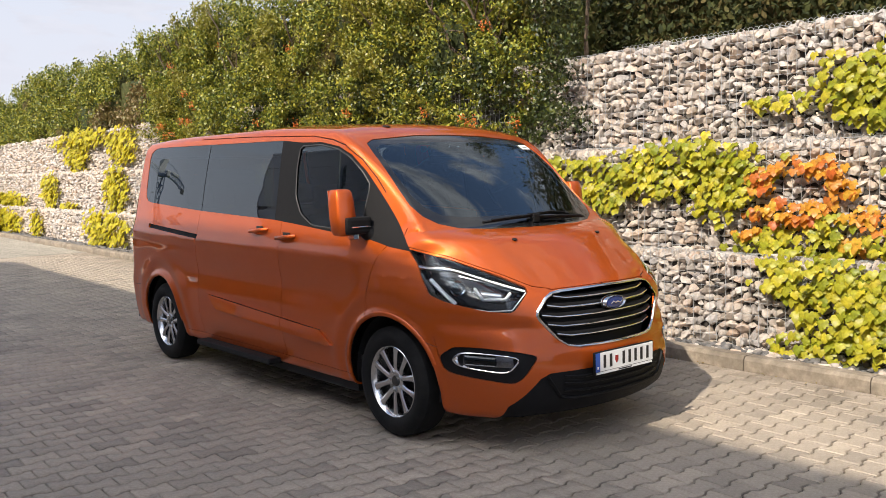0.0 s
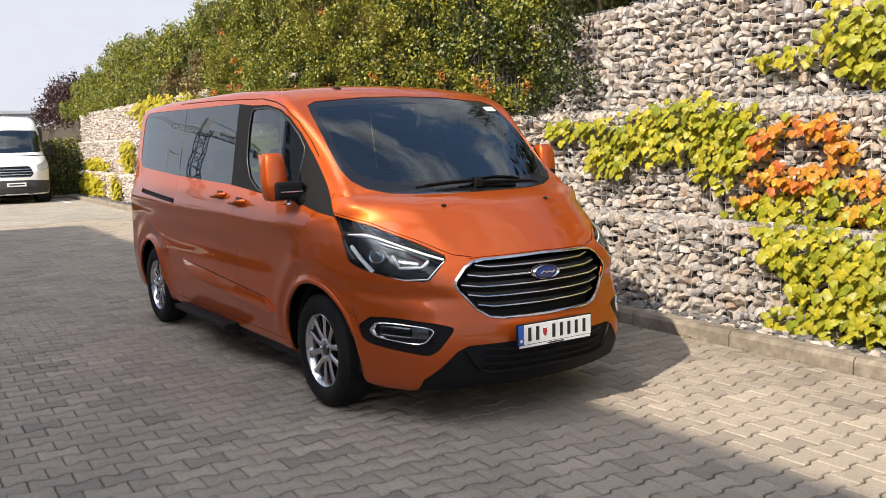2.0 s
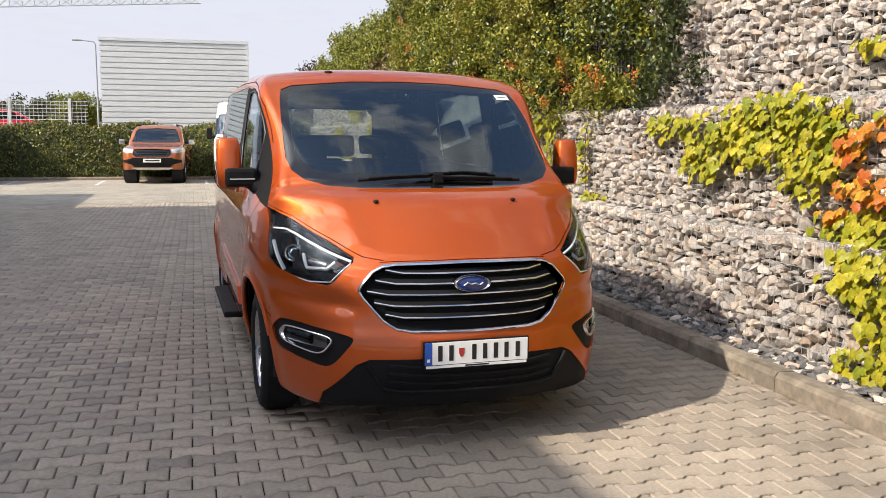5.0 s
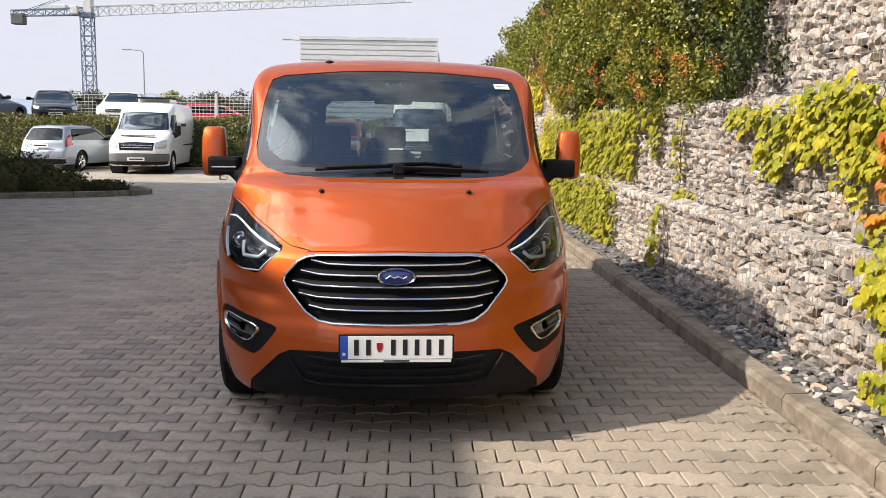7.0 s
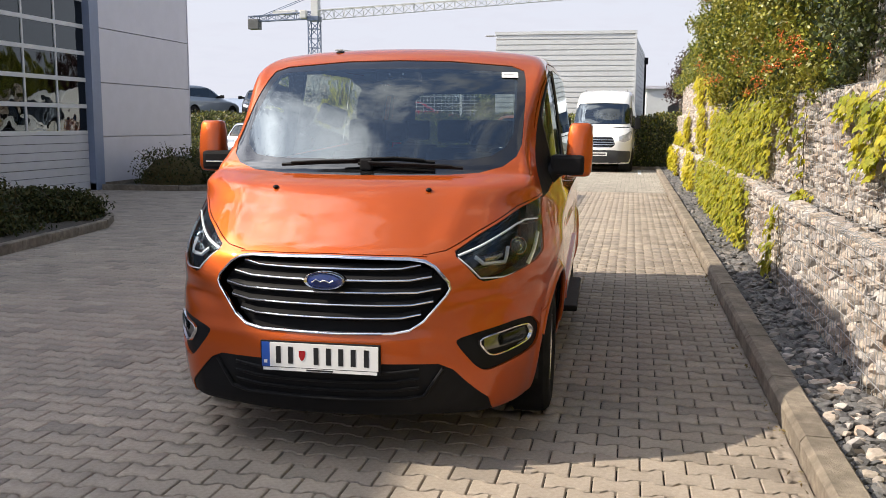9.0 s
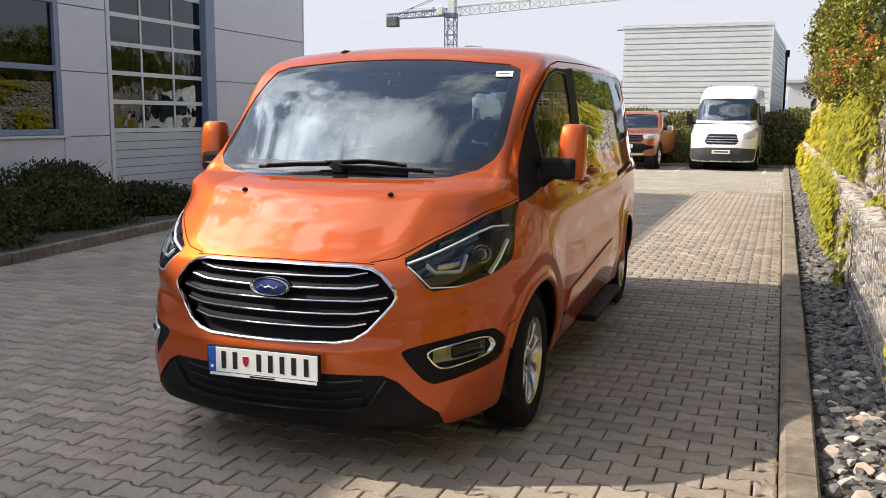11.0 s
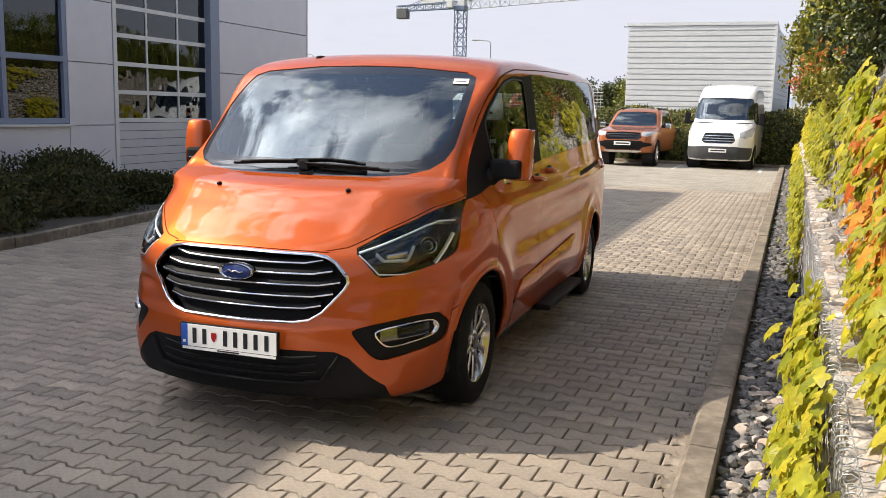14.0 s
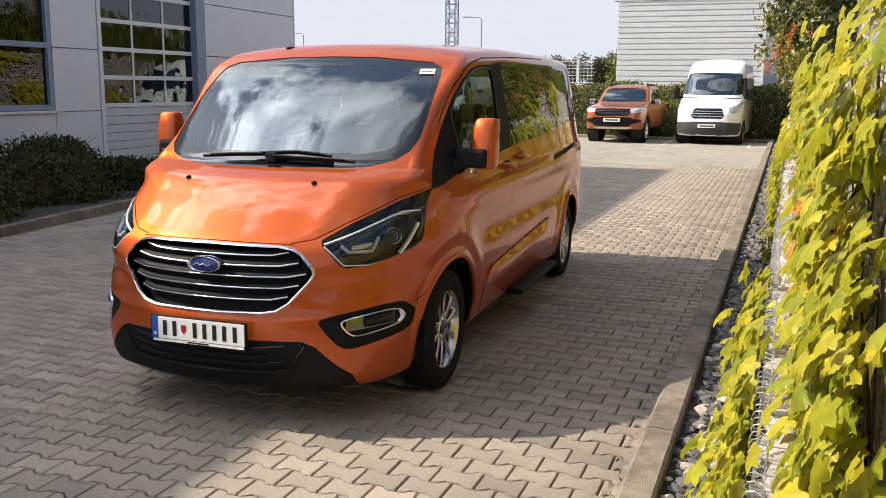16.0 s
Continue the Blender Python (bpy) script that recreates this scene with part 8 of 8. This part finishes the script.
def tree(x, y, h, r, seed, mat=LEAF_HEDGE):
    g = np.random.default_rng(seed)
    t = thing("tree", pose(x, y, 0), "distant round-headed green tree", "tree", "far trees")
    bm = bmesh.new()
    tube(bm, [(0, 0, 0), (0.1, 0, h * 0.35), (0, 0.1, h * 0.6), (0, 0, h * 0.9)], [0.22, 0.17, 0.11, 0.03], 8)
    for k in range(7):
        a, z = g.uniform(0, 6.28), h * g.uniform(0.3, 0.75)
        tube(bm, [(0, 0, z), (0.5 * r * math.cos(a), 0.5 * r * math.sin(a), z + h * 0.1), (0.85 * r * math.cos(a), 0.85 * r * math.sin(a), z + h * 0.16)], [0.09, 0.05, 0.02], 6)
    part("trunk", bm, BARK, t)
    C = np.stack([g.normal(0, 0.32 * r, 90), g.normal(0, 0.32 * r, 90), h * (0.62 + 0.13 * np.clip(g.standard_normal(90), -2.2, 1.9))], 1)
    Pp = np.repeat(C, 110, 0) + np.clip(g.normal(0, 0.11 * r, (90 * 110, 3)), -0.24 * r, 0.24 * r)
    leaves_ob("crown", Pp, 0.24, mat, t, seed + 1, (SPRIG, SPRIG_F))


for i, (x, y, h, r) in enumerate(((-18.5, 86, 4.9, 2.2), (-14, 84, 4.8, 2.6), (-10.5, 88, 5.2, 2.6), (-7, 85, 5.2, 2.6), (-27, 90, 5.0, 2.5), (-3.5, 90, 5.0, 2.6), (-31, 95, 4.6, 2.6), (-1.0, 84, 5.5, 2.5))):
    tree(x, y, h, r, 200 + i, LEAF_HEDGE_DARK if i % 3 else LEAF_HEDGE)

# ---- stones, wire, gravel, paving blocks ----
def rock_library(n, seed, flat=1.0):
    """Angular stones: hulls of random points, as (verts, faces)."""
    g = random.Random(seed)
    lib = []
    for _ in range(n):
        bm = bmesh.new()
        for _ in range(22):
            v = Vector((g.gauss(0, 1), g.gauss(0, 1), g.gauss(0, 1)))
            v *= g.uniform(0.82, 1.04) / (abs(v.x) ** 3.2 + abs(v.y) ** 3.2 + abs(v.z) ** 3.2) ** (1 / 3.2)
            v.x = max(-0.80, min(0.80, v.x)) + 0.10 * v.y * g.uniform(-1, 1)
            bm.verts.new((v.x, v.y, v.z * flat))
        r = bmesh.ops.convex_hull(bm, input=bm.verts)
        bmesh.ops.delete(bm, geom=[e for e in r["geom_interior"] if isinstance(e, bmesh.types.BMVert)], context="VERTS")
        bm.verts.index_update()
        lib.append((np.array([v.co[:] for v in bm.verts]), [tuple(v.index for v in f.verts) for f in bm.faces]))
        bm.free()
    return lib


ROCKS = rock_library(16, 3)
rs = random.Random(77)


def stone_places():
    """Stones of the wall's skins and ledges: index, 4x4."""
    out = []
    for ci, (fx, z0, z1) in enumerate(COURSES):
        z = z0 - 0.012
        while z < z1 - 0.02:
            hz = rs.uniform(0.027, 0.047)
            y = -1.5 + rs.uniform(0, 0.1)
            while y < 33.5:
                far = y > 15
                ly = rs.choice((0.026, 0.034, 0.042, 0.052, 0.066)) * rs.uniform(0.85, 1.15) * (1.3 if far else 1.0)
                s = (0.085, ly * 1.02, hz * rs.uniform(0.78, 1.28) * (1.05 if far else 1.0))
                zz = z + hz + rs.uniform(-0.020, 0.020)
                if zz < z1 - 0.015 and (ci < 2 or y < 7.6 or y > 14):
                    out.append((rs.randrange(16), place_np((fx + 0.064 + rs.uniform(-0.018, 0.030), y + ly, zz), np.array(Euler((rs.gauss(0, 0.55) + (math.pi if rs.random() < 0.5 else 0.0), rs.gauss(0, 0.20), rs.gauss(0, 0.24))).to_matrix()), s)))
                y += ly * 1.88
            z += hz * 1.72
        y = -1.5
        while y < 33.5:
            ly = rs.uniform(0.045, 0.085)
            out.append((rs.randrange(16), place_np((fx + 0.062 + rs.uniform(-0.012, 0.02), y + ly, z1 - 0.048 + rs.uniform(-0.008, 0.008)), np.array(Euler((rs.gauss(0, 0.4), rs.gauss(0, 0.3), rs.gauss(0, 0.4))).to_matrix()), (0.085, ly * 1.1, rs.uniform(0.042, 0.055)))))
            y += ly * 1.9
        # ledge on top
        back = COURSES[ci + 1][0] if ci < 2 else fx + 0.35
        y = -1.5
        while y < 20:
            x = fx + 0.05
            while x < back + 0.02:
                s = rs.uniform(0.045, 0.075)
                out.append((rs.randrange(16), place_np((x, y + rs.uniform(-0.02, 0.02), z1 - 0.040 + rs.uniform(-0.015, 0.010)), rot_np(rs, 0.5), (s, s * rs.uniform(0.9, 1.3), s * 0.62))))
                x += s * 1.75
            y += 0.115
    return out


stones = stone_places()
near = [i for i, (k, m) in enumerate(stones) if 4.2 < m[1, 3] < 7.4 and m[2, 3] < 0.84 and m[0, 3] < 6.76]
random.Random(4).shuffle(near)
near = set(near[:290])
tagged(merge_stamps("stones", ROCKS, [s for i, s in enumerate(stones) if i not in near], STONE, gabion), kind="stuff")
rock_meshes = []
for v, f in ROCKS:
    me = bpy.data.meshes.new("stone")
    me.from_pydata(v.tolist(), [], f)
    me.materials.append(STONE_ONE)
    rock_meshes.append(me)
for i in sorted(near):
    k, m = stones[i]
    o = new("stone", rock_meshes[k])
    o.parent = gabion
    o.matrix_basis = Matrix(m.tolist())


def wires(segments, r):
    """Thin four-sided bars along straight segments, as arrays."""
    vs, fs = [], []
    for a, b in segments:
        a, b = Vector(a), Vector(b)
        d = (b - a).normalized()
        p = d.orthogonal().normalized() * r
        q = d.cross(p)
        k = len(vs)
        vs += [a + p, a + q, a - p, a - q, b + p, b + q, b - p, b - q]
        fs += [(k, k + 1, k + 5, k + 4), (k + 1, k + 2, k + 6, k + 5), (k + 2, k + 3, k + 7, k + 6), (k + 3, k, k + 4, k + 7)]
    return vs, fs


for ci, (fx, z0, z1) in enumerate(COURSES):
    seg = []
    x = fx - 0.022
    wob = lambda: rs.uniform(-0.006, 0.006)
    y = -1.0
    while y < 20:
        seg.append(((x + wob(), y + wob(), z0 + 0.01), (x + wob(), y + wob(), z1 + 0.005)))
        y += 0.08 if y < 9 else 0.16
    z = z0 + 0.04
    while z < z1 + 0.01:
        yy = -1.0
        while yy < 20:
            seg.append(((x - 0.004 + wob(), yy, z + wob()), (x - 0.004 + wob(), yy + 1.0, z + wob())))
            yy += 1.0
        z += 0.105
    back = COURSES[ci + 1][0] if ci < 2 else fx + 0.4
    y = -1.0
    while y < 14:
        seg.append(((x, y, z1 + 0.005 + wob()), (back, y, z1 + 0.005 + wob())))
        y += 0.08 if y < 9 else 0.16
    for xx in (fx + 0.06, fx + 0.14):
        seg.append(((xx, -1.0, z1 + 0.01), (xx, 14, z1 + 0.01)))
    v, f = wires(seg, 0.0021)
    tagged(mesh_ob("wire_basket", v, f, STEEL, gabion, "galvanised welded wire basket"), kind="stuff")
    # spiral binder along the front top edge
    bm = bmesh.new()
    n = int(6.6 / 0.05) * 8
    tube(bm, [(x + 0.022 * math.cos(k * math.pi / 4) + 0.006, -0.6 + 6.6 * k / n, z1 + 0.006 + 0.022 * math.sin(k * math.pi / 4)) for k in range(n)], 0.0017, 4)
    tagged(part("wire_spiral", bm, STEEL, gabion, "spiral wire binder"), kind="stuff")

# gravel strip
SLATES = rock_library(12, 9, 0.55)
gp = []
for _ in range(8200):
    y = -1.5 + 33 * rs.random() ** 1.6
    s = rs.uniform(0.014, 0.036) * (1.0 + 0.03 * y)
    x = rs.uniform(KERB_X1 + s, 6.64)
    gp.append((rs.randrange(12), place_np((x, y, 0.008 + 0.25 * s + rs.uniform(0, 0.035) + 0.12 * max(0, x - 6.45)), rot_np(rs, 0.45), (s, s * rs.uniform(0.8, 1.5), s))))
gravel = merge_stamps("gravel", SLATES, gp, GRAVEL)
tagged(gravel, "grey slate and limestone gravel between kerb and wall", "gravel", kind="stuff")
gp = []
for _ in range(120):
    y = rs.uniform(0.8, 6.0)
    s = rs.uniform(0.016, 0.050)
    gp.append((rs.randrange(12), place_np((rs.uniform(KERB_X1 + s, 6.62), y, 0.045 + rs.uniform(0, 0.02)), rot_np(rs, 0.5), (s, s * rs.uniform(0.9, 1.4), s))))
tagged(merge_stamps("rubble", SLATES, gp, STONE), "pale limestone pieces lying in the gravel strip", "gravel", kind="stuff")

# interlocking paving blocks, waisted along their length
PX, PY, GAPP = 0.2, 0.14, 0.0048


def paver_outline(g, inset):
    hl = PX / 2 - 0.7 * g - inset
    hh = lambda u: (0.0825 if abs(u) > 0.065 else 0.0575 if abs(u) < 0.035 else 0.0575 + 0.025 * (abs(u) - 0.035) / 0.03) - 1.3 * g - 0.6 * inset
    us = [-hl, -0.065, -0.035, 0.035, 0.065, hl]
    return [(u, hh(u)) for u in us] + [(u, -hh(u)) for u in reversed(us)]


r0, r1, r2 = paver_outline(GAPP, 0.0), paver_outline(GAPP, 0.0), paver_outline(GAPP, 0.0045)
PAVER = np.array([(x, y, -0.04) for x, y in r0] + [(x, y, -0.0050) for x, y in r1] + [(x, y, 0.0) for x, y in r2])
PAVER_F = [tuple(reversed(range(24, 36)))] + [(i, i + 12, (i + 1) % 12 + 12, (i + 1) % 12) for i in range(12)] + [(i + 12, i + 24, (i + 1) % 12 + 24, (i + 1) % 12 + 12) for i in range(12)]
places, singles = [], []
row, y = 0, PAVE_Y0 + PY / 2
g = np.random.default_rng(15)
while y < PAVE_Y1 - 0.02:
    x = KERB_X0 - (0.105 if row % 2 else 0.205)
    while x > PAVE_X0:
        hidden = (x < -1.95 and y < 11.0) or (x < -3.6 and 18.8 < y)
        if not hidden:
            (singles if (3.36 < x and 1.55 < y < 4.35) else places).append((x, y, g.uniform(-0.0022, 0.0012)))
        x -= PX
    y += PY
    row += 1
places += singles[295:]
singles = singles[:295]


def tilt(n):
    return rotations(g, n, None, (0.006, 0.006, 0.004))


P = np.array(places)
pave_root = tagged(new("paving_blocks"), "grey interlocking concrete paving blocks with dark joints", "pavement", kind="structure")
tagged(scatter("blocks", PAVER, PAVER_F, P, tilt(len(P)), np.ones((len(P), 1)), CONCRETE_PAVER, pave_root), kind="stuff")
block_me = bpy.data.meshes.new("paving_block")
block_me.from_pydata(PAVER.tolist(), [], PAVER_F)
block_me.materials.append(CONCRETE_PAVER_ONE)
T = tilt(len(singles))
for p, t in zip(singles, T):
    o = new("paving_block", block_me)
    o.parent = pave_root
    o.matrix_basis = Matrix.Translation(p) @ Matrix(t).to_4x4()
# cut half blocks along the kerb
halves = [(KERB_X0 - 0.052, PAVE_Y0 + PY * (k + 0.5), -0.001) for k in range(0, int((PAVE_Y1 - PAVE_Y0) / PY)) if k % 2 == 0]
HALF = PAVER.copy()
HALF[:, 0] *= 0.49
tagged(scatter("half_blocks", HALF, PAVER_F, np.array(halves), tilt(len(halves)), np.ones((len(halves), 1)), CONCRETE_PAVER, pave_root), kind="stuff")
# weeds and dead leaves along the kerb
wp = np.stack([g.normal(6.085, 0.022, 500), g.uniform(0, 24, 500), g.uniform(0.0, 0.02, 500)], 1)
tagged(scatter("kerb_weeds", SPRIG, SPRIG_F, wp, rotations(g, 500), g.uniform(0.012, 0.035, (500, 1)), LEAF_BROWN), "dry leaves and small weeds along the kerb", "litter", kind="stuff")
